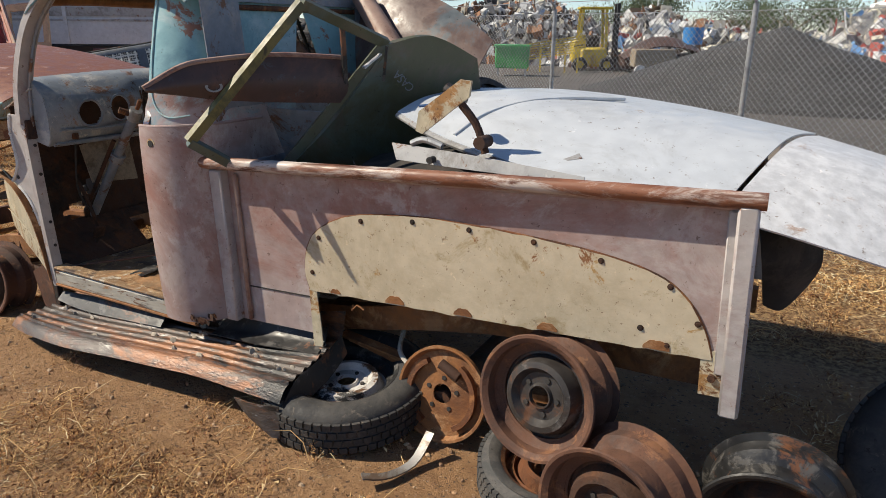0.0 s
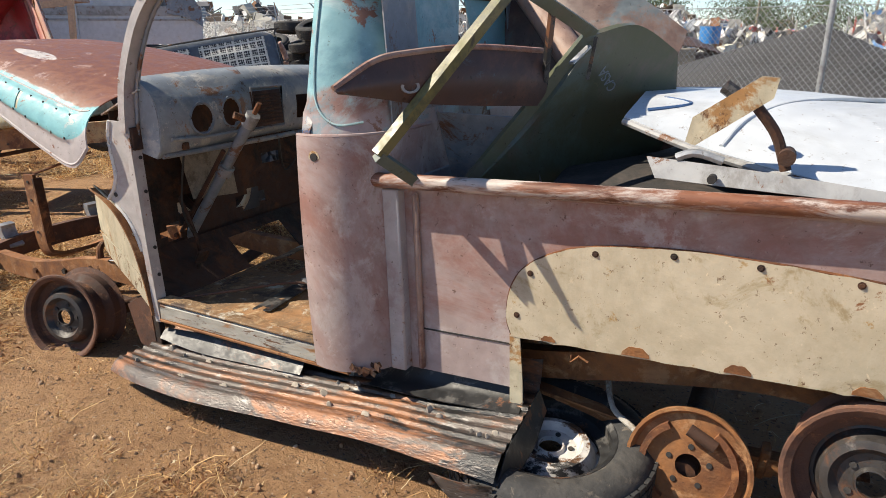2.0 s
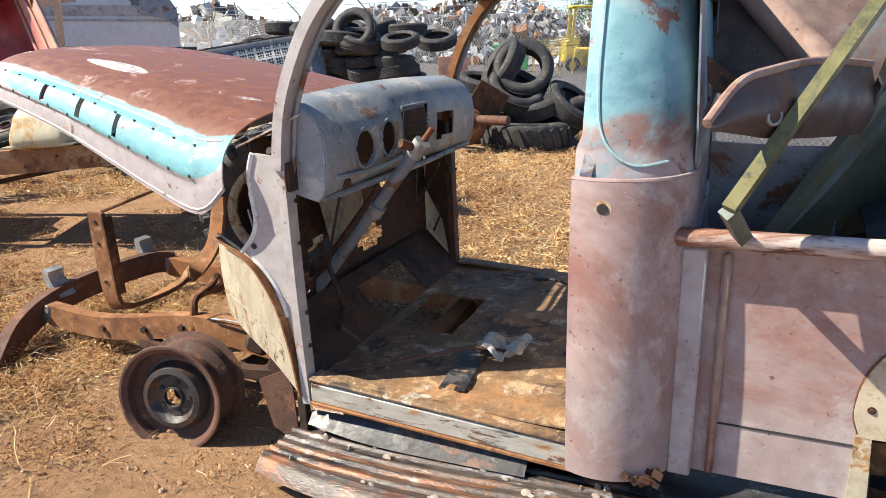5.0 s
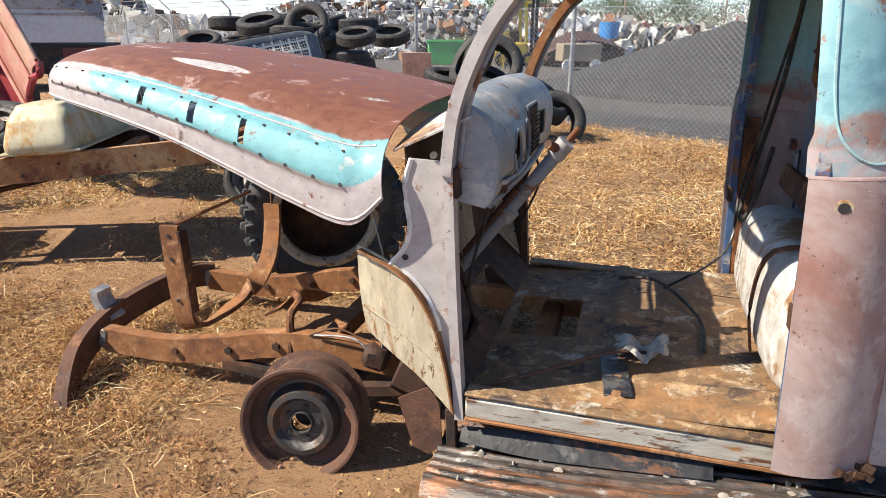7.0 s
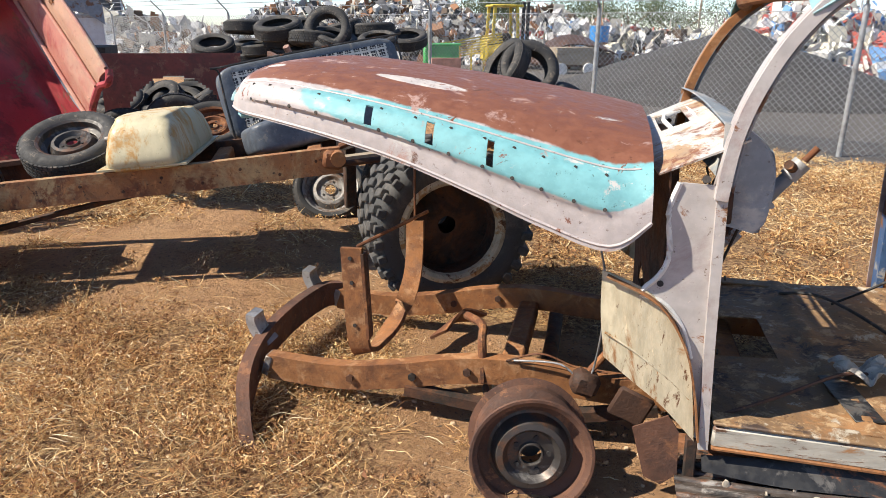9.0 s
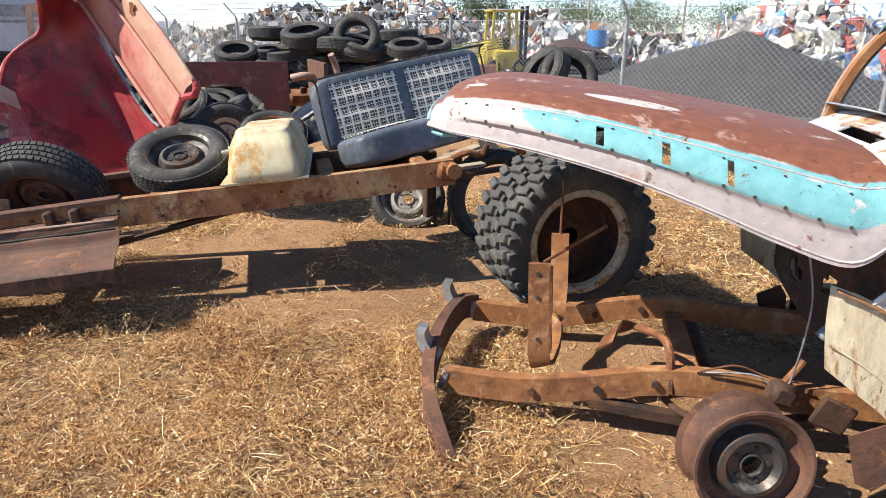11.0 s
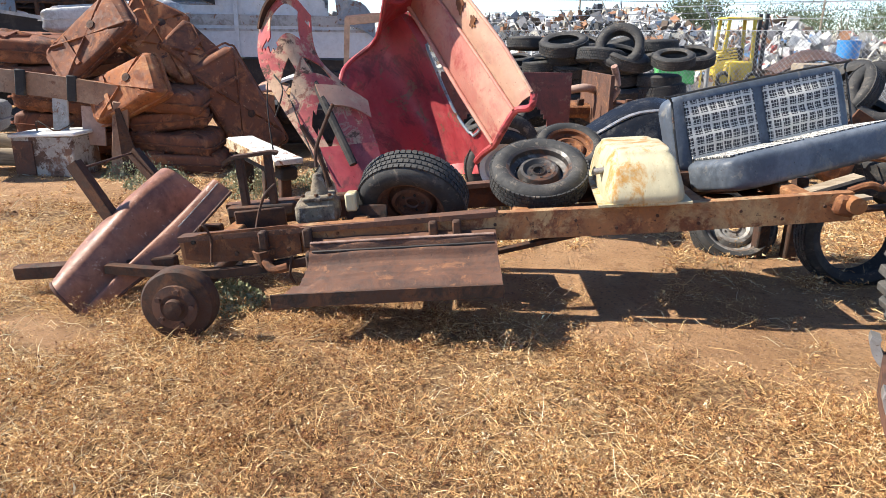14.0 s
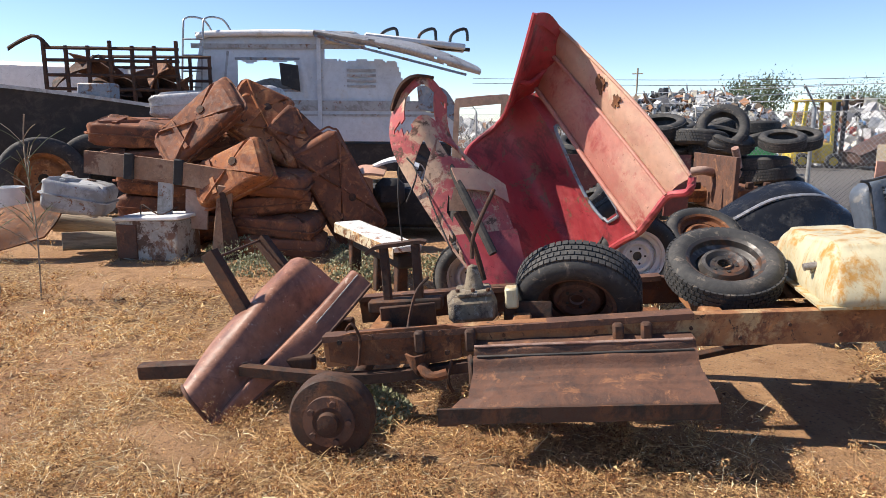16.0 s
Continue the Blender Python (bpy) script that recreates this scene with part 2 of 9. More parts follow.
M_crust = worn("oily_grey_crust", (0.21, 0.17, 0.12), [((0.09, 0.07, 0.055), 7, 0.45, 0.08), ((0.32, 0.29, 0.24), 14, 0.3, 0.06)], 0.9, 0.0, 0.6, 50, 0.3)
M_floor = worn("cab_floor_metal", (0.19, 0.115, 0.06), [((0.29, 0.15, 0.065), 3.6, 0.42, 0.12), ((0.46, 0.41, 0.33), 5, 0.24, 0.06), ((0.07, 0.045, 0.035), 4.4, 0.28, 0.06), ((0.40, 0.27, 0.15), 12, 0.3, 0.08)], 0.75, 0.0, 0.3, 70)
M_rubber = worn("tyre_rubber", (0.030, 0.030, 0.031), [((0.07, 0.065, 0.06), 3, 0.38, 0.15), ((0.13, 0.11, 0.09), 12, 0.22, 0.06)], 0.8, 0.0, 0.2, 90)
M_rubber_grey = worn("weathered_rubber", (0.055, 0.055, 0.055), [((0.11, 0.10, 0.09), 4, 0.38, 0.15)], 0.85, 0.0, 0.2, 90)
M_black = worn("black_paint", (0.02, 0.02, 0.021), [((0.09, 0.085, 0.08), 8, 0.34, 0.06), ((0.14, 0.06, 0.03), 5, 0.28, 0.05)], 0.45, 0.0, 0.1, 60)
M_steel = worn("bare_steel", (0.30, 0.29, 0.28), [((0.16, 0.11, 0.08), 6, 0.5, 0.12)], 0.55, 0.4, 0.1, 60)
M_galv = worn("galvanised_steel", (0.40, 0.41, 0.42), [((0.28, 0.28, 0.28), 5, 0.4, 0.15)], 0.5, 0.6, 0.05, 60)
M_tan = worn("tan_tank_paint", (0.50, 0.45, 0.30), [((0.38, 0.33, 0.20), 2.4, 0.4, 0.15), ((0.42, 0.22, 0.05), 4, 0.40, 0.10), ((0.20, 0.085, 0.025), 5, 0.09, 0.04)], 0.55, 0.0, 0.06, 50, 0.08, stretch=(1.6, 1.6, 0.6))
M_vinyl = worn("navy_vinyl", (0.075, 0.092, 0.12), [((0.14, 0.16, 0.19), 2, 0.42, 0.15), ((0.17, 0.17, 0.17), 9, 0.24, 0.06)], 0.5, 0.0, 0.08, 80)
M_glass_grey = worn("dusty_glass", (0.25, 0.27, 0.28), [], 0.2, 0.0, 0.02)
# near-black for dark parts, also painted in for shade in openings and undersides
M_dark = worn("dark_parts_and_shade", (0.03, 0.028, 0.027), [((0.06, 0.05, 0.045), 4, 0.4, 0.12)], 0.9)
M_wood = worn("weathered_wood", (0.33, 0.27, 0.20), [((0.2, 0.15, 0.1), 5, 0.4, 0.15)], 0.9, stretch=(0.3, 3, 3))
M_cloth = worn("dirty_cloth", (0.45, 0.43, 0.39), [((0.25, 0.2, 0.15), 6, 0.38, 0.1)], 0.95, 0, 0.3, 120)
M_yellow = worn("machine_yellow", (0.62, 0.46, 0.06), [((0.3, 0.2, 0.05), 3, 0.33, 0.1)], 0.5)
M_aluminium = worn("dull_aluminium", (0.42, 0.42, 0.43), [((0.28, 0.27, 0.26), 3, 0.4, 0.12)], 0.45, 0.5)
M_stone = worn("small_stone", (0.42, 0.36, 0.29), [((0.3, 0.25, 0.2), 8, 0.4, 0.15)], 0.9, 0, 0.3, 90)


def ground_mat():
    m = bpy.data.materials.new("sandy_soil")
    m.use_nodes = True
    n, ln = m.node_tree.nodes, m.node_tree.links
    bs = n["Principled BSDF"]
    bs.inputs["Roughness"].default_value = 0.95
    tc = n.new("ShaderNodeTexCoord")

    def ns(scale, det=8.0, rgh=0.6):
        t = n.new("ShaderNodeTexNoise")
        t.inputs["Scale"].default_value, t.inputs["Detail"].default_value, t.inputs["Roughness"].default_value = scale, det, rgh
        ln.new(tc.outputs["Object"], t.inputs["Vector"])
        return t.outputs["Fac"]

    def mix(f, lo, hi, a, b):
        r = n.new("ShaderNodeMapRange")
        r.interpolation_type = "SMOOTHSTEP"
        r.inputs["From Min"].default_value, r.inputs["From Max"].default_value = lo, hi
        ln.new(f, r.inputs["Value"])
        x = n.new("ShaderNodeMix")
        x.data_type = "RGBA"
        ln.new(r.outputs["Result"], x.inputs[0])
        for s, v in ((x.inputs[6], a), (x.inputs[7], b)):
            if isinstance(v, tuple):
                s.default_value = (*v, 1)
            else:
                ln.new(v, s)
        return x.outputs[2]

    c = mix(ns(1.6), 0.35, 0.68, (0.56, 0.325, 0.165), (0.45, 0.245, 0.115))
    c = mix(ns(9.0), 0.5, 0.72, c, (0.36, 0.185, 0.085))
    c = mix(ns(70.0, 4.0), 0.6, 0.72, c, (0.62, 0.46, 0.32))
    c = mix(ns(55.0, 3.0), 0.58, 0.68, c, (0.18, 0.11, 0.07))
    # under weeds: straw litter tone, plus a dark tone for shaded gaps between blades
    lt = n.new("ShaderNodeAttribute")
    lt.attribute_name = "litter_and_gap_shade"
    c = mix(lt.outputs["Fac"], 0.15, 0.8, c, mix(ns(34.0, 5.0, 0.7), 0.4, 0.62, (0.20, 0.10, 0.045), (0.56, 0.36, 0.17)))
    at = n.new("ShaderNodeAttribute")
    at.attribute_name = "gravel"
    c = mix(at.outputs["Fac"], 0.3, 0.7, c, mix(ns(60.0, 4.0), 0.35, 0.7, (0.11, 0.10, 0.095), (0.22, 0.20, 0.18)))
    ln.new(c, bs.inputs["Base Color"])
    bp = n.new("ShaderNodeBump")
    bp.inputs["Strength"].default_value, bp.inputs["Distance"].default_value = 1.0, 0.06
    ad = n.new("ShaderNodeMath")
    ad.operation = "MULTIPLY_ADD"
    ln.new(ns(7.0, 6.0, 0.6), ad.inputs[0])
    ad.inputs[1].default_value = 1.6
    ln.new(ns(26.0, 10.0, 0.82), ad.inputs[2])
    ln.new(ad.outputs[0], bp.inputs["Height"])
    ln.new(bp.outputs["Normal"], bs.inputs["Normal"])
    return m


M_ground = ground_mat()

# ---- mesh helpers ----
EMPTY = Matrix()


def part(name, bm, material, parent=None, label="", angle=38, at=None):
    """Link a bmesh as one mesh object under parent."""
    bmesh.ops.recalc_face_normals(bm, faces=bm.faces)
    lim = radians(angle)
    for f in bm.faces:
        f.smooth = True
    for e in bm.edges:
        e.smooth = len(e.link_faces) == 2 and e.calc_face_angle(0) < lim
    me = bpy.data.meshes.new(name)
    bm.to_mesh(me)
    bm.free()
    me.materials.append(material)
    ob = new(name, me)
    if at is not None:
        ob.matrix_basis = at
    if parent:
        ob.parent = parent
    if label:
        ob["label"] = label
    return ob


def thing(name, label, category, at=EMPTY, group="", kind=""):
    ob = new(name)
    ob.matrix_basis = at
    ob.empty_display_size = 0.1
    return tagged(ob, label, category, group, kind)


def rot_to(axis):
    return Vector(axis).to_track_quat("Z", "Y").to_matrix().to_4x4()


def box(bm, c, s, r=(0, 0, 0), bev=0.004, m=EMPTY):
    mm = m @ pose(*c, *r) @ Matrix.Diagonal((*s, 1))
    g = bmesh.ops.create_cube(bm, size=1.0, matrix=mm)
    if bev:
        es = list({e for v in g["verts"] for e in v.link_edges})
        bmesh.ops.bevel(bm, geom=es, offset=bev, segments=1, affect="EDGES", profile=0.6)
    return bm


def nb():
    return bmesh.new()


def cr(pts, n):
    """Catmull-Rom through pts, n points in all."""
    P = [Vector(p) for p in pts]
    if len(P) == 2:
        return [P[0].lerp(P[1], i / (n - 1)) for i in range(n)]
    out = []
    for i in range(n):
        x = i / (n - 1) * (len(P) - 1)
        k = min(int(x), len(P) - 2)
        t = x - k
        a, b, c, d = P[max(k - 1, 0)], P[k], P[k + 1], P[min(k + 2, len(P) - 1)]
        out.append(0.5 * (2 * b + (c - a) * t + (2 * a - 5 * b + 4 * c - d) * t * t + (3 * b - a - 3 * c + d) * t ** 3))
    return out


def tube(bm, pts, r, n=8, smooth=0, flat=1.0, radii=None):
    P = cr(pts, smooth) if smooth else [Vector(p) for p in pts]
    up = Vector((0, 0, 1))
    rings = []
    for i, p in enumerate(P):
        d = (P[min(i + 1, len(P) - 1)] - P[max(i - 1, 0)]).normalized()
        s = d.cross(up)
        if s.length < 0.05:
            s = d.cross(Vector((0, 1, 0)))
        s.normalize()
        q = s.cross(d).normalized()
        rr = radii[i] if radii else r
        rings.append([bm.verts.new(p + rr * (s * math.cos(2 * math.pi * k / n) + q * math.sin(2 * math.pi * k / n) * flat)) for k in range(n)])
    for a, b in zip(rings, rings[1:]):
        for k in range(n):
            bm.faces.new((a[k], a[(k + 1) % n], b[(k + 1) % n], b[k]))
    bm.faces.new(rings[0])
    bm.faces.new(rings[-1][::-1])
    return bm


def bar(bm, pts, w, h, smooth=0, up=(0, 0, 1)):
    """A flat bar of width w (sideways) and height h (along up) swept along pts."""
    P = cr(pts, smooth) if smooth else [Vector(p) for p in pts]
    up = Vector(up)
    rings = []
    for i, p in enumerate(P):
        d = (P[min(i + 1, len(P) - 1)] - P[max(i - 1, 0)]).normalized()
        s = d.cross(up).normalized()
        q = s.cross(d).normalized()
        rings.append([bm.verts.new(p + s * w / 2 * a + q * h / 2 * b) for a, b in ((-1, -1), (1, -1), (1, 1), (-1, 1))])
    for a, b in zip(rings, rings[1:]):
        for k in range(4):
            bm.faces.new((a[k], a[(k + 1) % 4], b[(k + 1) % 4], b[k]))
    bm.faces.new(rings[0])
    bm.faces.new(rings[-1][::-1])
    return bm


def sheet(bm, f, nu, nv, th=0.004, skip=None, attrs=None):
    """A curved sheet of thickness th from f(a, b) with a, b in 0..1; skip(a, b) leaves holes; attrs: name -> g(a, b)."""
    G = [[Vector(f(i / nu, j / nv)) for j in range(nv + 1)] for i in range(nu + 1)]
    N = [[None] * (nv + 1) for _ in range(nu + 1)]
    for i in range(nu + 1):
        for j in range(nv + 1):
            a = G[min(i + 1, nu)][j] - G[max(i - 1, 0)][j]
            b = G[i][min(j + 1, nv)] - G[i][max(j - 1, 0)]
            c = a.cross(b)
            N[i][j] = c.normalized() if c.length > 1e-9 else Vector((0, 0, 1))
    lay = {k: bm.verts.layers.float.new(k) for k in (attrs or {})}
    top, bot = {}, {}
    for i in range(nu + 1):
        for j in range(nv + 1):
            for d, o in ((top, th / 2), (bot, -th / 2)):
                v = bm.verts.new(G[i][j] + N[i][j] * o)
                for k, g in (attrs or {}).items():
                    v[lay[k]] = g(i / nu, j / nv)
                d[i, j] = v
    keep = {(i, j) for i in range(nu) for j in range(nv) if not (skip and skip((i + 0.5) / nu, (j + 0.5) / nv))}
    for i, j in keep:
        q = ((i, j), (i + 1, j), (i + 1, j + 1), (i, j + 1))
        bm.faces.new([top[k] for k in q])
        bm.faces.new([bot[k] for k in reversed(q)])
        for (e0, e1), nbr in zip(zip(q, q[1:] + q[:1]), ((i, j - 1), (i + 1, j), (i, j + 1), (i - 1, j))):
            if nbr not in keep:
                bm.faces.new((top[e1], top[e0], bot[e0], bot[e1]))
    loose = [v for v in bm.verts if not v.link_faces]
    if loose:
        bmesh.ops.delete(bm, geom=loose, context="VERTS")
    return bm


def grid_sheet(rows, th=0.004, nu=24, nv=24, **kw):
    """A smooth sheet through a few guide rows."""
    R = [cr(r, nv + 1) for r in rows]
    cols = [cr([r[j] for r in R], nu + 1) for j in range(nv + 1)]
    return sheet(nb(), lambda a, b: cols[round(b * nv)][round(a * nu)], nu, nv, th, **kw)


def plate(bm, outline, th, m=EMPTY, bev=0.0):
    """A flat outline (x, y) extruded by th along z, moved by m."""
    vs = [bm.verts.new(m @ Vector((x, y, -th / 2))) for x, y in outline]
    f = bm.faces.new(vs)
    g = bmesh.ops.extrude_face_region(bm, geom=[f])
    d = (m.to_3x3() @ Vector((0, 0, th)))
    bmesh.ops.translate(bm, vec=d, verts=[x for x in g["geom"] if isinstance(x, bmesh.types.BMVert)])
    return bm


# x of the outline runs along u, y along w, thickness along v
def side_m(v):
    return Matrix(((1, 0, 0, 0), (0, 0, -1, v), (0, 1, 0, 0), (0, 0, 0, 1)))


def lathe(bm, prof, n=36, m=EMPTY, wob=None):
    """A profile (r, z) turned round z and closed on itself."""
    rings = []
    for k in range(n):
        a = 2 * math.pi * k / n
        rings.append([bm.verts.new(m @ Vector((r * math.cos(a), r * math.sin(a), z))) for r, z in prof])
    p = len(prof)
    for k in range(n):
        a, b = rings[k], rings[(k + 1) % n]
        for i in range(p):
            j = (i + 1) % p
            bm.faces.new((a[i], b[i], b[j], a[j]))
    return bm


def disc(bm, r, z0, z1, n=24, m=EMPTY):
    c = bmesh.ops.create_cone(bm, cap_ends=True, segments=n, radius1=r, radius2=r, depth=abs(z1 - z0), matrix=m @ pose(0, 0, (z0 + z1) / 2))
    return bm


def gz(x, y):
    """The height of the ground."""
    s = max(-14.0, min(4.0, x))
    return 0.005 - 0.0065 * s + 0.018 * noise.noise((x * 0.7, y * 0.7, 3.1)) + 0.008 * noise.noise((x * 2.6, y * 2.6, 9.0))


# ---- wheels ----
def tyre_prof(R, r, w):
    h = w / 2
    return [(r, -h * 0.72), (r + (R - r) * 0.25, -h * 0.97), (r + (R - r) * 0.6, -h), (R - 0.03, -h * 0.9), (R - 0.008, -h * 0.72), (R, -h * 0.4), (R, h * 0.4),
            (R - 0.008, h * 0.72), (R - 0.03, h * 0.9), (r + (R - r) * 0.6, h), (r + (R - r) * 0.25, h * 0.97), (r, h * 0.72), (r + 0.02, h * 0.55), (R - 0.05, 0.0), (r + 0.02, -h * 0.55)]


def tyre_part(parent, R, r, w, m=EMPTY, mat=None, grooves=True, n=48):
    bm = lathe(nb(), tyre_prof(R, r, w), n, m)
    t = part("tyre", bm, mat or M_rubber, parent, angle=50)
    if grooves:
        bm = nb()
        for z in (-0.27, -0.09, 0.09, 0.27):
            for k in range(60):
                a = 2 * math.pi * (k + (0.5 if z in (-0.09, 0.27) else 0)) / 60
                box(bm, (0, 0, 0), (0.012, R * 0.085, w * 0.13), m=m @ pose(0, 0, 0, 0, 0, math.degrees(a)) @ pose(R, 0, z * w), bev=0)
        part("tread", bm, mat or M_rubber, t)
    return t


def rim_part(parent, R, w, m=EMPTY, mat=None, disc_mat=None, offset=0.02, holes=5, name="rim"):
    """A steel wheel rim with its dished centre, open towards +z."""
    h = w / 2
    prof = [(R + 0.004, h), (R + 0.007, h - 0.006), (R - 0.015, h - 0.014), (R - 0.018, h - 0.045), (R - 0.027, h - 0.051), (R - 0.048, h - 0.060), (R - 0.050, -h + 0.074), (R - 0.027, -h + 0.058), (R - 0.018, -h + 0.050),
            (R - 0.015, -h + 0.014), (R + 0.007, -h + 0.006), (R + 0.004, -h), (R - 0.005, -h), (R - 0.022, -h + 0.012), (R - 0.025, -h + 0.051), (R - 0.055, -h + 0.072), (R - 0.056, h - 0.064), (R - 0.033, h - 0.055), (R - 0.025, h - 0.047), (R - 0.022, h - 0.012), (R - 0.005, h)]
    rim = part(name, lathe(nb(), prof, 44, m), mat or M_rust, parent, angle=32)
    rc, zc = R - 0.054, offset
    q = rc / 0.15
    dp = [(rc, zc - 0.03), (rc - 0.012, zc - 0.028), (0.118 * q, zc + 0.018), (0.098 * q, zc + 0.022), (0.08 * q, zc - 0.002), (0.045 * q, zc - 0.002), (0.04 * q, zc + 0.010), (0.036 * q, zc + 0.010),
          (0.036 * q, zc - 0.008), (0.08 * q, zc - 0.009), (0.098 * q, zc + 0.014), (0.116 * q, zc + 0.011), (rc - 0.014, zc - 0.035), (rc, zc - 0.036)]
    part("wheel_disc", lathe(nb(), dp, 36, m), disc_mat or mat or M_rust, rim, angle=45)
    for k in range(holes):
        a = 2 * math.pi * k / holes
        part("stud_hole", disc(nb(), 0.009, zc - 0.008, zc + 0.0035, 8, m @ pose(0.061 * q * math.cos(a), 0.061 * q * math.sin(a), 0)), M_dark, rim)
    return rim


def wheel(name, label, c, axis, R=0.33, r=0.205, w=0.2, rim=True, rim_mat=None, disc_mat=None, mat=None, group="", grooves=True):
    t = thing(name, label, "tyre" if not rim else "wheel", Matrix.Translation(c) @ rot_to(axis), group)
    tyre_part(t, R, r, w, mat=mat, grooves=grooves)
    if rim:
        rim_part(t, r + 0.012, w * 0.8, mat=rim_mat, disc_mat=disc_mat)
    return t


# ---- ground ----
FENCE_A, FENCE_D = Vector((-0.2, 9.4)), Vector((-0.842, 0.54)).normalized()


def beyond_fence(x, y):
    """Metres past the fence line."""
    n = Vector((-FENCE_D.y, FENCE_D.x))
    n = n if n.y > 0 else -n
    return (Vector((x, y)) - FENCE_A).dot(n)


def weed_density(x, y):
    """How thick the weeds stand at a place, 0 to 1."""
    nz = 0.5 + 0.5 * noise.noise((x * 0.55, y * 0.55, 2.0)) + 0.25 * noise.noise((x * 1.7, y * 1.7, 6.0))
    if x > -4.35 and y < 3.4:
        d = 0.10 * max(0.0, nz - 0.35)
        d += 0.95 * math.exp(-(((x + 2.6) / 0.9) ** 2 + ((y - 1.15) / 0.28) ** 2)) * max(0.1, nz)
        d += 0.9 * math.exp(-(((x - (-1.93)) / 0.55) ** 2 + ((y - 1.34) / 0.3) ** 2)) * max(0.0, 0.3 + nz)
        d += 0.5 * math.exp(-(((x - (-4.20)) / 0.5) ** 2 + ((y - 2.32) / 0.3) ** 2)) * max(0.0, nz)
        d += 0.30 * math.exp(-(((x + 4.15) / 0.35) ** 2 + ((y - 2.0) / 0.45) ** 2))
        d += 0.4 * math.exp(-(((x - 0.9) / 0.7) ** 2 + ((y - 3.1) / 0.6) ** 2))
        return d if not (-3.4 < x < 0.2 and y > 1.85) else d * 0.15
    if beyond_fence(x, y) > -0.35:
        return 0.0
    d = max(0.06, min(1.0, 2.6 * (nz - 0.06)))
    if (x + 8.75) ** 2 / 0.16 + (y - 2.05) ** 2 / 0.04 < 1:
        d *= 0.1
    if -6.9 < x < -4.4 and 3.05 < y < 5.4:
        d *= 0.22 + 0.5 * max(0.0, noise.noise((x * 1.3, y * 2.2, 8.0)))
    if -8.9 < x < -6.9 and 2.4 < y < 4.6:
        d *= 0.45
    if x < -8.0:
        d *= 0.35 + 0.65 * max(0.0, min(1.0, nz))
    if x < -8.5 and y > 4.0:
        d *= 0.35
    if y > 6.5 and x < -4.8:
        d *= 0.15
    return max(0.0, min(1.0, d))


def build_ground():
    xs = np.concatenate([np.array([-2500, -600, -200, -90, -50, -32]), np.arange(-24, 12.01, 0.22), np.array([16, 24, 40, 80, 200, 600, 2500])])
    ys = np.concatenate([np.array([-2500, -300, -60, -20, -8]), np.arange(-4, 26.01, 0.24), np.array([32, 40, 60, 90, 200, 600, 2500])])
    bm = nb()
    lay = bm.verts.layers.float.new("gravel")
    lit = bm.verts.layers.float.new("litter_and_gap_shade")
    V = []
    for x in xs:
        row = []
        for y in ys:
            v = bm.verts.new((x, y, gz(x, y)))
            b = beyond_fence(x, y) + 0.5 * noise.noise((x * 0.9, y * 0.9, 0))
            v[lay] = max(0.0, min(1.0, 0.5 + (b + 0.5) * 1.2))
            # weed density drives the litter tone and the painted gap shade
            v[lit] = weed_density(x, y) if -19 < x < 4 and -2 < y < 13 else 0.4
            row.append(v)
        V.append(row)
    for i in range(len(xs) - 1):
        for j in range(len(ys) - 1):
            bm.faces.new((V[i][j], V[i + 1][j], V[i + 1][j + 1], V[i][j + 1]))
    g = part("ground", bm, M_ground, angle=180)
    tagged(g, "dry sandy yard soil with gravel past the fence", "ground", kind="structure")


build_ground()

# ---- old pickup truck ----
TRUCK = pose(-2, 2.73, 0, 0, -2.3, -3)
truck = thing("pickup_truck", "stripped old pickup truck with faded mauve primer, rust and no doors", "truck", TRUCK)
NV, FV = -0.635, 0.635


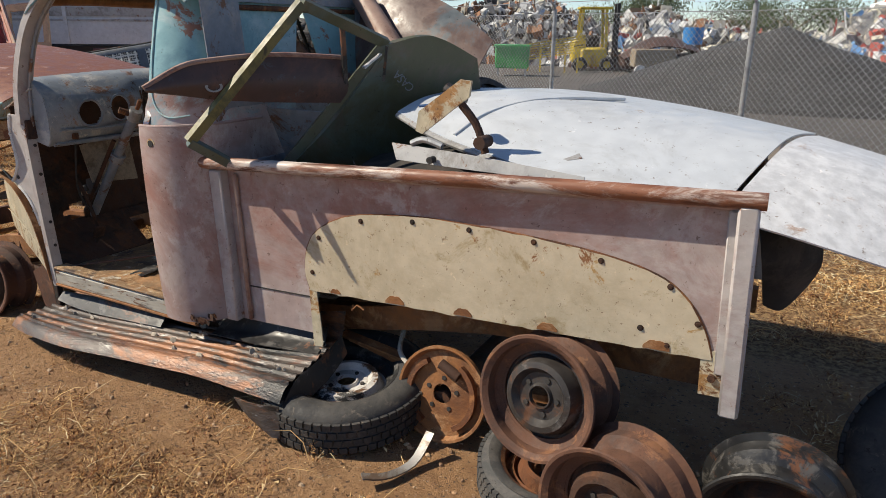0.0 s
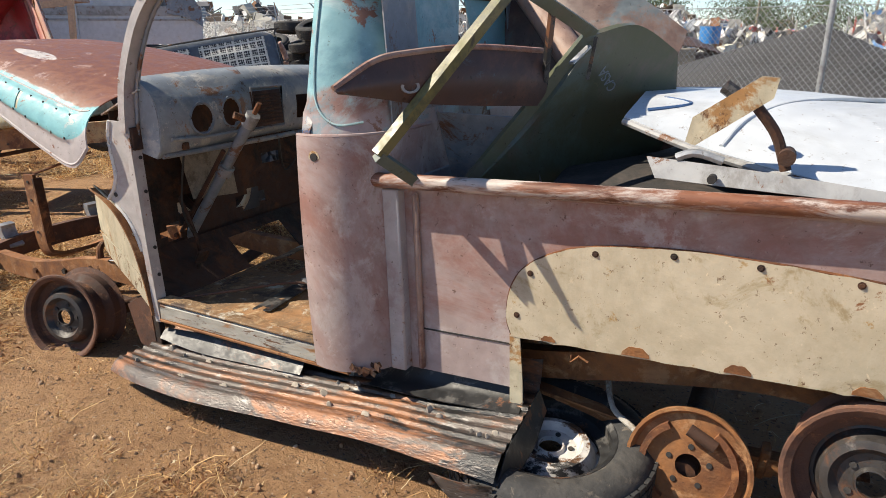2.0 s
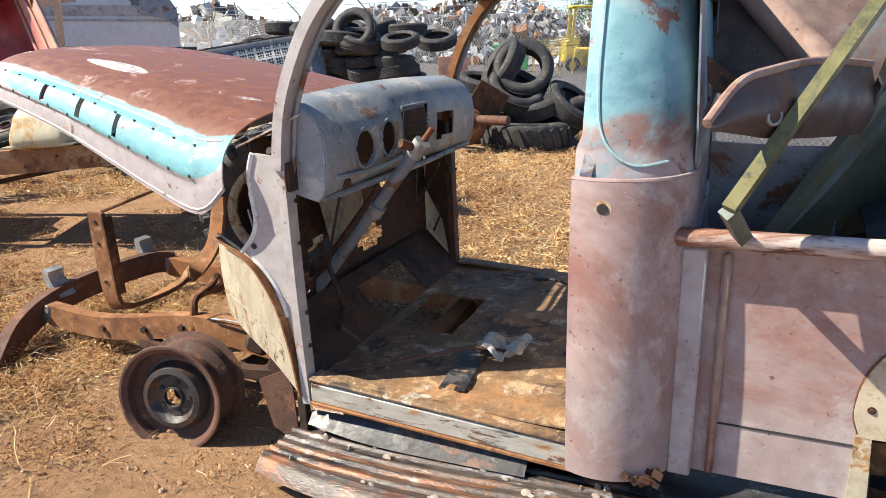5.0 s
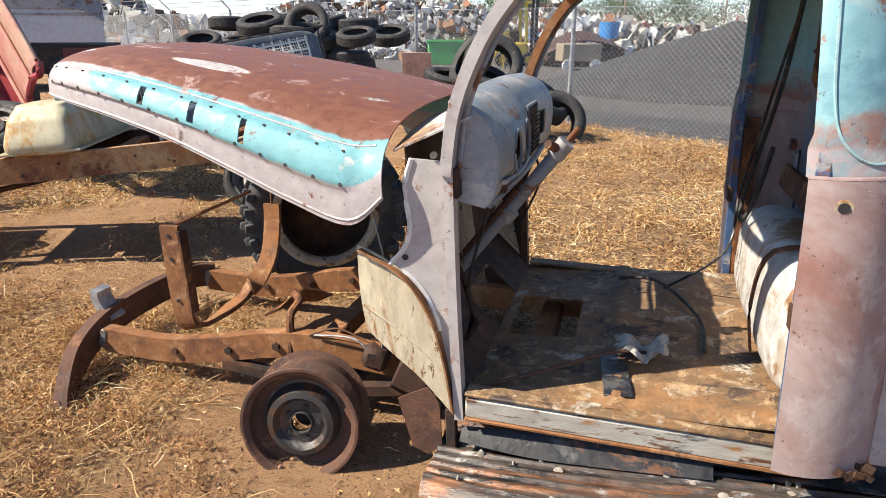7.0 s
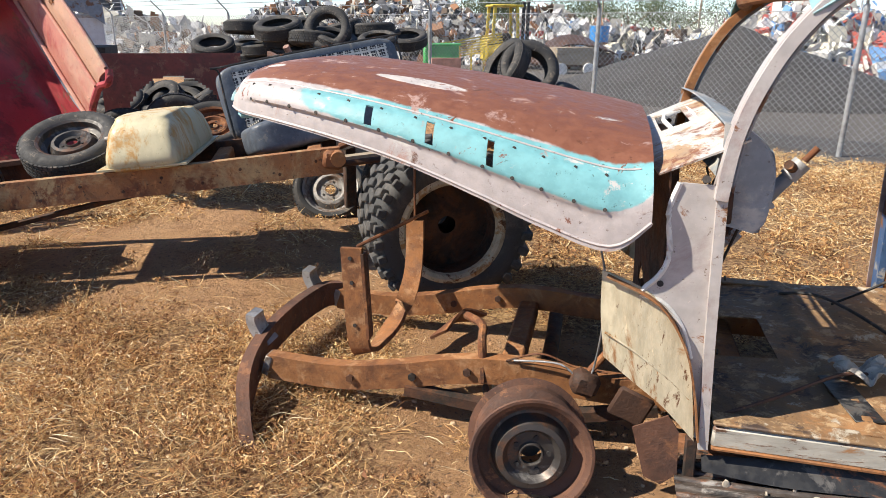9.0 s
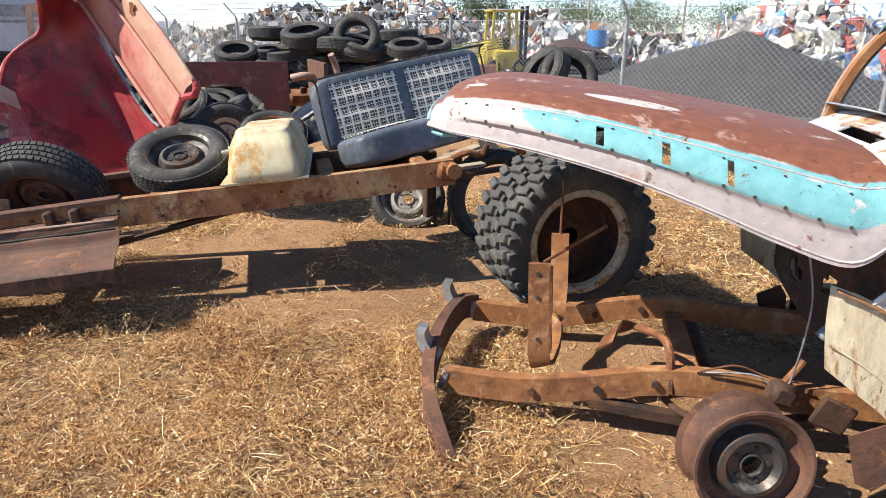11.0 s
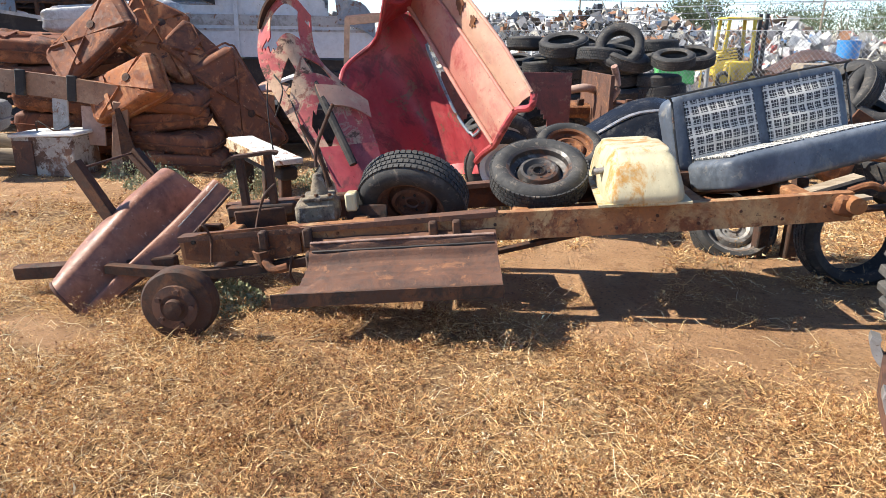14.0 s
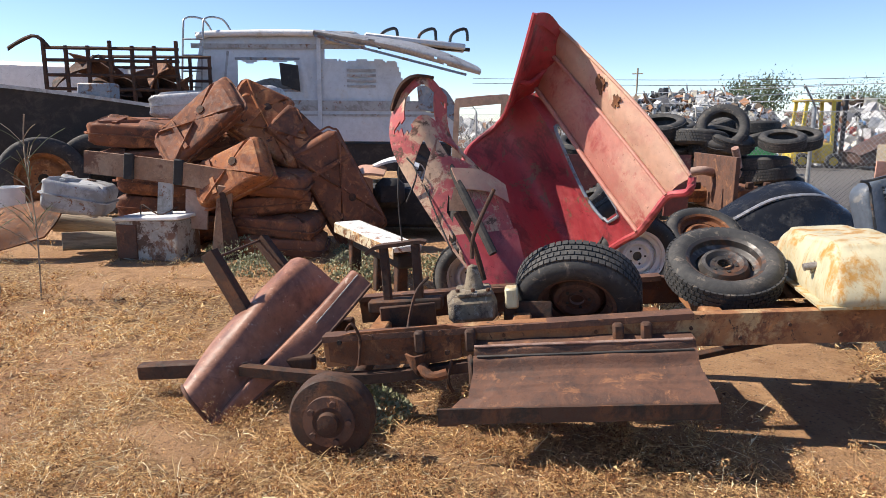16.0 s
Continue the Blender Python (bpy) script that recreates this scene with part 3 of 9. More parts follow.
def bed():
    # side panels, front wall and floor of the load bed
    out = [(0.10, 0.305), (0.535, 0.305), (0.535, 0.50), (2.06, 0.50), (2.06, 0.97), (0.10, 0.97)]
    side = part("bed_side", plate(nb(), out, 0.02, side_m(NV)), M_primer, truck, "mauve primer load bed side")
    part("seam", box(nb(), (0.36, NV - 0.011, 0.462), (0.34, 0.004, 0.005), bev=0), M_dark, side)
    part("bed_side", plate(nb(), out, 0.02, side_m(FV)), M_fend_brown, truck)
    part("bed_front", box(nb(), (0.115, 0, 0.66), (0.02, 1.25, 0.60)), M_bluegrey, truck)
    part("bed_floor", box(nb(), (1.08, 0, 0.54), (1.9, 1.25, 0.02)), M_rust_dark, truck)
    for v in (NV, FV):
        s = 1 if v > 0 else -1
        bm = tube(nb(), [(0.075, v + s * 0.06, 0.985), (0.7, v + s * 0.058, 0.988), (1.4, v + s * 0.05, 0.990), (2.135, v + s * 0.044, 0.987)], 0.025, 12, smooth=14)
        rail = part("bed_rail", bm, M_rail, truck, "rusted tubular rail with chipped pale paint")
        bm = sheet(nb(), lambda a, b: (0.09 + 2.02 * a, v + s * (0.012 + 0.045 * math.sin(b * 1.57)), 0.955 + 0.022 * (1 - math.cos(b * 1.57))), 12, 4, 0.004)
        part("rail_flange", bm, M_primer, rail)
        bm = nb()
        box(bm, (0.125, v + s * 0.028, 0.63), (0.062, 0.052, 0.65), bev=0.006)
        part("front_stake", bm, M_primer_grey, truck)
        part("stake_groove", box(nb(), (0.202, v + s * 0.018, 0.625), (0.022, 0.024, 0.63), bev=0.008), M_fend_pink, truck)
        bm = nb()
        box(bm, (2.092, v + s * 0.03, 0.655), (0.055, 0.07, 0.64), bev=0.008)
        box(bm, (2.055, v + s * 0.014, 0.70), (0.03, 0.02, 0.5), bev=0.004)
        part("rear_stake", bm, M_primer_grey, truck)
    # cream patch over the wheel arch
    arch = [(0.535, 0.50), (0.52, 0.56), (0.535, 0.66), (0.585, 0.735), (0.68, 0.79), (0.79, 0.82), (1.02, 0.836), (1.24, 0.828), (1.46, 0.81), (1.69, 0.78), (1.86, 0.735), (1.95, 0.67), (2.005, 0.58), (2.03, 0.50)]
    top = cr([(x, y, 0) for x, y in arch], 70)
    o = [(p.x + 0.003 * noise.noise((p.x * 30, 0, 0)), p.y + 0.004 * noise.noise((p.x * 26, p.y * 26, 4))) for p in top]
    o += [(2.03 - 1.5 * k / 40, 0.492 + 0.006 * noise.noise((k * 0.9, 2, 0))) for k in range(0, 41)]
    patch = part("patch_panel", plate(nb(), o, 0.006, side_m(NV - 0.0145)), M_cream, truck, "cream sheet metal patch bolted over the wheel arch, pitted with rust")
    edge = tube(nb(), [(p.x, NV - 0.013, p.y) for p in top], 0.0045, 6)
    part("patch_edge", edge, M_rust, patch)
    for x, z in ((0.80, 0.80), (1.02, 0.818), (1.24, 0.812), (1.47, 0.795), (1.69, 0.76), (1.90, 0.705), (1.985, 0.60), (1.82, 0.56), (1.90, 0.515), (0.555, 0.57), (0.60, 0.715)):
        bm = nb()
        disc(bm, 0.010, 0, 0.0015, 14, Matrix.Translation((x, NV - 0.0175, z)) @ rot_to((0, -1, 0)))
        disc(bm, 0.006, 0, 0.005, 6, Matrix.Translation((x, NV - 0.0175, z)) @ rot_to((0, -1, 0)))
        part("bolt", bm, M_rust_dark, patch)
    for x, r in ((0.93, 0.034), (1.21, 0.03), (1.52, 0.03), (1.87, 0.034), (0.66, 0.02)):
        half = [(x + r * math.cos(a) * 1.2, 0.497 + r * math.sin(a) * 0.9 + 0.002 * math.sin(7 * a)) for a in [math.pi * k / 12 for k in range(13)]]
        part("rust_spot", plate(nb(), half, 0.003, side_m(NV - 0.0185)), M_rust_orange, patch)
    part("tab", plate(nb(), [(2.0, 0.375), (2.075, 0.375), (2.075, 0.52), (2.0, 0.52)], 0.005, side_m(NV - 0.012)), M_cream_rust, truck, "rusted cream tab")
    bm = nb()
    disc(bm, 0.012, 0, 0.012, 8, Matrix.Translation((2.035, NV - 0.014, 0.435)) @ rot_to((0, -1, 0)))
    part("bolt", bm, M_rust_dark, truck)
    part("tab", plate(nb(), [(0.53, 0.24), (0.575, 0.24), (0.575, 0.33), (0.565, 0.5), (0.53, 0.5)], 0.005, side_m(NV - 0.014)), M_cream_rust, truck, "rusted cream tab")
    bm = tube(nb(), [(0.735, NV - 0.01, 0.46), (0.735, NV - 0.02, 0.44), (0.76, NV - 0.02, 0.465), (0.79, NV - 0.02, 0.45)], 0.004, 6)
    part("bent_wire", bm, M_rust_orange, truck)


bed()


def cab_section(w, s):
    """The outer corner of the cab at height w, from the door edge (s 0) round to the back wall (s 1)."""
    lean = 0.0 if w < 1.12 else (w - 1.12) * 0.16
    v0 = 0.805 - 0.02 * ((w - 0.7) / 0.5) ** 2 - lean - (0.028 if w > 1.135 else 0.0)
    uf, ub, r = -0.165 + (0.012 if w > 1.2 else 0), 0.115 - (w - 1.12) * 0.10 * (w > 1.12), 0.20
    flat, arc = (ub - r) - uf, r * 1.5708
    inner = v0 - r - 0.42
    tot = flat + arc + 0.42
    d = s * tot
    if d < flat:
        return uf + d, v0 - 0.016 * ((flat - d) / flat) ** 2
    d -= flat
    if d < arc:
        a = d / r
        return ub - r + r * math.sin(a), v0 - r + r * math.cos(a)
    return ub, v0 - r - (d - arc)


def cab():
    for sgn in (-1, 1):
        lo = sheet(nb(), lambda a, b: (cab_section(0.31 + 0.82 * a, b)[0], sgn * cab_section(0.31 + 0.82 * a, b)[1], 0.31 + 0.82 * a + (0.03 * max(0, b - 0.45) if a < 0.04 else 0)), 22, 30, 0.004)
        c = part("cab_corner", lo, M_primer, truck, "lower cab corner in mauve primer")
        up = sheet(nb(), lambda a, b: (cab_section(1.13 + 0.62 * a, b)[0], sgn * cab_section(1.13 + 0.62 * a + 0.006, b)[1], 1.13 + 0.62 * a), 18, 30, 0.004,
                   attrs={"low": lambda a, b: 1 - a, "edge": lambda a, b: 1 - b * 4})
        u = part("cab_pillar", up, M_turq_worn, truck, "upper cab pillar in flaking turquoise paint")
        # pressed groove of the rear quarter
        g = cr([(-0.115, 1.72), (-0.12, 1.5), (-0.118, 1.32), (-0.095, 1.22), (-0.03, 1.165), (0.05, 1.17)], 24)
        bm = tube(nb(), [(p.x, sgn * (cab_section(p.y, (p.x + 0.153) / 0.73)[1] + 0.002), p.y) for p in g], 0.0042, 6)
        part("groove", bm, M_turq, u)
        bm = tube(nb(), [(cab_section(1.13, k / 16)[0], sgn * (cab_section(1.13, k / 16)[1] - 0.004), 1.132) for k in range(13)], 0.007, 8)
        part("belt_line", bm, M_primer, c)
        bm = nb()
        tube(bm, [(-0.085, sgn * 0.780, 1.065), (-0.085, sgn * 0.7955, 1.065)], 0.022, 20)
        part("cap_plate", bm, M_cream_rust, c)
        disc(bm := nb(), 0.0135, 0, 0.004, 16, Matrix.Translation((-0.085, sgn * 0.7945, 1.066)) @ rot_to((0, sgn, 0)))
        part("filler_hole", bm, M_dark, c)
        # door jamb
        bm = nb()
        bar(bm, [(-0.135, sgn * 0.735, 0.33), (-0.135, sgn * 0.742, 1.08), (-0.122, sgn * 0.68, 1.2), (-0.115, sgn * 0.63, 1.45), (-0.11, sgn * 0.56, 1.70)], 0.03, 0.06, 18, up=(0, 1, 0))
        part("door_jamb", bm, M_blue, truck, "blue painted door jamb with rivets")
        part("door_strike", box(nb(), (-0.148, sgn * 0.73, 0.75), (0.02, 0.05, 0.07)), M_rust_dark, truck)
        bm = bar(nb(), [(-0.10, sgn * 0.72, 0.36), (-0.08, sgn * 0.72, 1.1)], 0.06, 0.02, up=(0, 1, 0))
        part("jamb_inner", bm, M_rust, truck)
    # torn lower corner and flakes
    rnd = random.Random(3)
    for k in range(14):
        bm = box(nb(), (-0.02 + 0.11 * rnd.random(), -0.79 + 0.05 * rnd.random(), 0.318 + 0.02 * rnd.random()), (0.01 + 0.02 * rnd.random(), 0.004, 0.01 + 0.015 * rnd.random()), (0, rnd.uniform(-40, 40), rnd.uniform(-30, 30)), 0)
        part("rust_flake", bm, M_rust_dark, truck)
    # back wall with window opening
    fr = lambda a, b: (0.108 - 0.06 * max(0, a - 0.62), -0.62 + 1.24 * b, 0.34 + 1.40 * a)
    bm = sheet(nb(), fr, 40, 36, 0.005, skip=lambda a, b: 0.64 < a < 0.9 and 0.16 < b < 0.84)
    part("cab_back", bm, M_bluegrey, truck, "cab back wall with glassless window")
    bm = tube(nb(), [(0.10, -0.43, 1.24), (0.10, 0.43, 1.24), (0.085, 0.45, 1.28), (0.08, 0.44, 1.58), (0.08, -0.44, 1.58), (0.09, -0.45, 1.28), (0.10, -0.43, 1.24)], 0.012, 8)
    part("window_frame", bm, M_rust, truck)
    # roof
    def roof(a, b):
        u, v = -0.92 + 1.0 * a, -0.68 + 1.36 * b
        e = max(abs(2 * a - 1), 0) ** 4 * 0.09 + abs(2 * b - 1) ** 4 * 0.12
        return (u, v, 1.80 - e)
    part("roof", sheet(nb(), roof, 20, 20, 0.006), M_turq, truck, "faded turquoise cab roof")
    # windscreen posts and header
    for sgn in (-1, 1):
        P = [(-1.10, sgn * 0.665, 1.10), (-1.075, sgn * 0.66, 1.27), (-1.025, sgn * 0.652, 1.41), (-0.95, sgn * 0.645, 1.54), (-0.85, sgn * 0.635, 1.64), (-0.70, sgn * 0.64, 1.71), (-0.4, sgn * 0.66, 1.73), (-0.15, sgn * 0.65, 1.72)]
        po = part("windscreen_post", bar(nb(), P, 0.035, 0.075, 30, up=(0, 1, 0)), M_primer_grey if sgn < 0 else M_rust_orange, truck)
        part("post_bead", tube(nb(), [(x + 0.028, y - 0.012 * sgn, z - 0.012) for x, y, z in P], 0.008, 6, 30), M_bluegrey, po)
        part("post_bead", tube(nb(), [(x - 0.012, y + 0.018 * sgn, z + 0.006) for x, y, z in P], 0.007, 6, 30), M_primer_grey, po)
    part("windscreen_header", tube(nb(), [(-0.86, -0.62, 1.65), (-0.93, -0.3, 1.66), (-0.95, 0, 1.66), (-0.93, 0.3, 1.66), (-0.86, 0.62, 1.65)], 0.025, 8, 16), M_rust_orange, truck)


cab()


def cowl():
    for sgn in (-1, 1):
        v = sgn * 0.665
        out = [(-1.085, 1.135), (-1.21, 1.145), (-1.235, 1.06), (-1.225, 0.93), (-1.25, 0.86), (-1.30, 0.80), (-1.235, 0.775), (-1.175, 0.70), (-1.135, 0.57), (-1.115, 0.42), (-1.105, 0.30), (-1.075, 0.30)]
        pts = cr([(x, z, 0) for x, z in out[1:11]], 34)
        side = part("cowl_side", plate(nb(), [out[0]] + [(p.x, p.y) for p in pts] + [out[-1]], 0.012, side_m(v)), M_primer_grey, truck, "pale grey cowl side panel")
        part("hinge_post", bar(nb(), [(-1.082, v + sgn * 0.004, 0.29), (-1.092, v + sgn * 0.004, 0.7), (-1.095, v, 1.14)], 0.03, 0.05, 8, up=(0, 1, 0)), M_primer_grey if sgn < 0 else M_rust_brown, side)
        part("hinge_pocket", box(nb(), (-1.075, v - sgn * 0.005, 1.075), (0.02, 0.05, 0.09)), M_rust_dark, side)
        part("edge_fold", tube(nb(), [(p.x, v + sgn * 0.006, p.y) for p in pts[:26]], 0.009, 6), M_white, side)
        for z in (1.0, 0.86, 0.62, 0.5):
            disc(bm := nb(), 0.008, 0, 0.004, 10, Matrix.Translation((-1.066, v, z)) @ rot_to((1, 0, 0)))
            part("screw_hole", bm, M_dark, side)
        disc(bm := nb(), 0.010, 0, 0.003, 12, Matrix.Translation((-1.245, v + sgn * 0.006, 0.835)) @ rot_to((0, sgn, 0)))
        part("screw_hole", bm, M_dark, side)
        disc(bm := nb(), 0.012, 0, 0.004, 12, Matrix.Translation((-1.14, v + sgn * 0.006, 1.155)) @ rot_to((0, sgn, 0.6)))
        part("screw_hole", bm, M_dark, side)
        # cream inner guard below
        lin = grid_sheet([[(-1.415, v - sgn * 0.02, 0.86), (-1.33, v + sgn * 0.004, 0.835), (-1.25, v + sgn * 0.012, 0.785), (-1.17, v + sgn * 0.014, 0.67)],
                          [(-1.415, v - sgn * 0.015, 0.72), (-1.33, v + sgn * 0.004, 0.69), (-1.24, v + sgn * 0.012, 0.64), (-1.135, v + sgn * 0.016, 0.54)],
                          [(-1.40, v - sgn * 0.012, 0.57), (-1.31, v + sgn * 0.004, 0.50), (-1.21, v + sgn * 0.012, 0.42), (-1.11, v + sgn * 0.016, 0.31)]], 0.005, 16, 16)
        g = part("inner_guard", lin, worn("guard_cream", (0.52, 0.46, 0.33), [((0.44, 0.36, 0.24), 2.2, 0.42, 0.15), ((0.30, 0.14, 0.05), 4, 0.24, 0.06), ((0.14, 0.06, 0.025), 9, 0.14, 0.04)], 0.6, 0.0, 0.15, 60, stretch=(2.0, 1.0, 0.7)), truck, "cream inner guard edged with rust")
        part("guard_edge", bar(nb(), [(-1.40, v - sgn * 0.004, 0.85), (-1.25, v + sgn * 0.020, 0.78), (-1.165, v + sgn * 0.022, 0.65), (-1.125, v + sgn * 0.022, 0.5), (-1.10, v + sgn * 0.022, 0.32)], 0.006, 0.04, 20, up=(0, 1, 0.0)), M_rust_orange, g)
        part("guard_crease", tube(nb(), [(-1.40, v, 0.66), (-1.3, v + sgn * 0.010, 0.60), (-1.2, v + sgn * 0.013, 0.52), (-1.13, v + sgn * 0.015, 0.45)], 0.004, 6, 14), M_cream_rust, g)
        # rusty splash apron and bracket
        part("splash_apron", plate(nb(), [(-1.30, 0.33), (-1.19, 0.385), (-1.155, 0.33), (-1.15, 0.17), (-1.20, 0.125), (-1.255, 0.15)], 0.006, side_m(v - sgn * 0.0)), M_rust_brown, truck)
        part("sill_bracket", box(nb(), (-1.115, v, 0.22), (0.035, 0.03, 0.19)), M_rust_dark, truck)
        part("side_liner", plate(nb(), [(-1.09, 1.10), (-1.22, 1.10), (-1.22, 0.88), (-1.24, 0.78), (-1.14, 0.60), (-1.10, 0.36), (-1.085, 0.36)], 0.004, side_m(v - sgn * 0.012)), M_rust_dark, side)
    # firewall
    part("firewall", sheet(nb(), lambda a, b: (-1.235 - 0.05 * math.sin(b * math.pi), -0.65 + 1.3 * b, 0.50 + 0.68 * a), 24, 30, 0.006, skip=lambda a, b: any((a - p) ** 2 + (b - q) ** 2 < r for p, q, r in ((0.3, 0.3, 0.004), (0.2, 0.62, 0.006), (0.5, 0.75, 0.003), (0.15, 0.2, 0.003)))), M_rust_dark, truck, "dark rusty firewall with open holes")
    part("toe_board", sheet(nb(), lambda a, b: (-1.24 + 0.18 * a, -0.65 + 1.3 * b, 0.55 - 0.18 * a), 8, 20, 0.006, skip=lambda a, b: 0.42 < b < 0.72 and a > 0.3), M_rust_dark, truck)
    # cowl top with vent
    bm = sheet(nb(), lambda a, b: (-1.27 + 0.24 * a - 0.05 * math.sin(b * math.pi) * (1 - a), -0.66 + 1.32 * b, 1.165 + 0.10 * a + 0.035 * math.sin(b * math.pi)), 18, 40, 0.006,
               skip=lambda a, b: 0.3 < a < 0.62 and 0.36 < b < 0.64)
    ct = part("cowl_top", bm, worn("cowl_paint", (0.55, 0.52, 0.48), [((0.22, 0.09, 0.045), 3.2, 0.46, 0.06), ((0.40, 0.27, 0.16), 7, 0.3, 0.06)], 0.5), truck, "cowl top in peeling white paint over rust")
    part("vent_rim", tube(nb(), [(-1.20, -0.2, 1.232), (-1.215, 0, 1.237), (-1.20, 0.2, 1.232), (-1.115, 0.2, 1.262), (-1.12, 0, 1.268), (-1.115, -0.2, 1.262), (-1.20, -0.2, 1.232)], 0.009, 6), M_white, ct)
    # dash: upright face with gauge and glove openings
    holes = ((-0.44, 1.135, 0.062, 0.062), (-0.27, 1.145, 0.055, 0.062), (0.30, 1.125, 0.095, 0.062))

    def dash_skip(a, b):
        v, w = df(a, b)[1:]
        return any(((v - hv) / rv) ** 2 + ((w - hw) / rw) ** 2 < 1 for hv, hw, rv, rw in holes[:2]) or (abs(v - 0.30) < 0.09 and abs(w - 1.13) < 0.055)
    prof = cr([(-1.0, 0, 0.99), (-0.972, 0, 1.02), (-0.962, 0, 1.08), (-0.958, 0, 1.14), (-0.966, 0, 1.20), (-0.995, 0, 1.25), (-1.04, 0, 1.285), (-1.10, 0, 1.305)], 61)

    def df(a, b):
        p, v = prof[round(a * 60)], -0.64 + 1.28 * b
        bulge = 0.03 * math.exp(-((v + 0.36) / 0.22) ** 4) * math.exp(-((p.z - 1.14) / 0.09) ** 4)
        return (p.x + bulge, v, p.z + 0.022 * math.cos(v * 2.2))
    d = part("dashboard", sheet(nb(), df, 60, 160, 0.006, skip=dash_skip), M_dash, truck, "blue grey metal dashboard with empty gauge holes")
    for hv, hw, rv, rw in holes[:2]:
        ring = [(-0.930, hv + rv * 1.04 * math.cos(k * math.pi / 12), hw + rw * 1.04 * math.sin(k * math.pi / 12)) for k in range(25)]
        part("gauge_ring", tube(nb(), ring, 0.006, 6), M_bluegrey, d)
    gr = part("speaker_grille", sheet(nb(), lambda a, b: (-0.945 - 0.01 * a, -0.12 + 0.2 * b, 1.06 + 0.16 * a), 4, 4, 0.012), M_rust_brown, d, "rusty speaker grille")
    for k in range(9):
        part("grille_bar", box(nb(), (-0.936, -0.02, 1.075 + 0.016 * k), (0.006, 0.18, 0.006), bev=0), M_rust_dark, gr)
    part("grille_frame", tube(nb(), [(-0.95, -0.125, 1.05), (-0.95, 0.09, 1.05), (-0.955, 0.10, 1.235), (-0.955, -0.11, 1.235), (-0.95, -0.125, 1.05)], 0.008, 6), M_bluegrey, d)
    for sgn in (-1, 1):
        part("dash_end", plate(nb(), [(p.x, p.z + 0.004) for p in prof[::4]] + [(-1.10, 1.02)], 0.006, side_m(sgn * 0.64)), M_dash, d)
    part("cluster_trim", tube(nb(), [(-0.945, -0.60, 1.065), (-0.935, -0.36, 1.055), (-0.945, -0.15, 1.06)], 0.008, 6, 14), M_dash, d)
    part("dash_lip", tube(nb(), [(-0.985, -0.62, 1.0), (-0.97, 0, 0.995), (-0.985, 0.62, 1.0)], 0.012, 8, 10), M_bluegrey, d)
    part("ash_tray", box(nb(), (-0.962, -0.52, 1.03), (0.02, 0.03, 0.03)), M_rust, d)
    part("wiper_arm", tube(nb(), [(-1.06, -0.35, 1.29), (-1.05, -0.05, 1.305), (-1.04, 0.2, 1.30)], 0.006, 6), M_black, truck)
    # steering column
    col = part("steering_column", tube(nb(), [(-0.80, -0.28, 1.13), (-1.30, -0.29, 0.52)], 0.024, 12), M_bluegrey, truck, "bare grey steering column")
    part("column_tip", tube(nb(), [(-0.79, -0.28, 1.142), (-0.755, -0.28, 1.185)], 0.011, 10), M_rust, col)
    part("column_collar", tube(nb(), [(-0.795, -0.28, 1.137), (-0.835, -0.28, 1.088)], 0.031, 12), M_grey_paint, col)
    part("shift_boss", tube(nb(), [(-0.815, -0.28, 1.11), (-0.85, -0.34, 1.14)], 0.016, 8), M_rust, col)
    part("column_clamp", tube(nb(), [(-0.985, -0.283, 0.905), (-1.015, -0.284, 0.868)], 0.038, 12), M_bluegrey, col)
    part("shift_tube", tube(nb(), [(-0.955, -0.32, 0.98), (-1.28, -0.33, 0.58)], 0.011, 8), M_rust_dark, col)
    part("clutch_rod", tube(nb(), [(-1.16, -0.42, 0.78), (-1.10, -0.40, 0.55), (-1.14, -0.40, 0.40)], 0.01, 8, 8), M_rust_dark, truck)
    part("pedal", box(nb(), (-1.09, -0.40, 0.50), (0.02, 0.06, 0.07), (0, 30, 0)), M_rust_dark, truck)
    part("kick_liner", grid_sheet([[(-1.20, -0.35, 0.95), (-1.2, -0.05, 0.98)], [(-1.16, -0.34, 0.75), (-1.17, -0.05, 0.72)]], 0.004, 8, 8), M_wood, truck, "torn fibre kick panel")
    for k, (a, b, c) in enumerate((((-1.0, -0.5, 1.0), (-1.08, -0.48, 0.75), (-1.12, -0.4, 0.6)), ((-1.0, 0.35, 1.0), (-0.98, 0.4, 0.85), (-1.1, 0.45, 0.6)), ((-1.0, 0.1, 1.0), (-1.06, 0.2, 0.8), (-1.0, 0.32, 0.95)))):
        part("loose_wire", tube(nb(), [a, b, c], 0.005, 6, 12), M_dark, truck)


cowl()


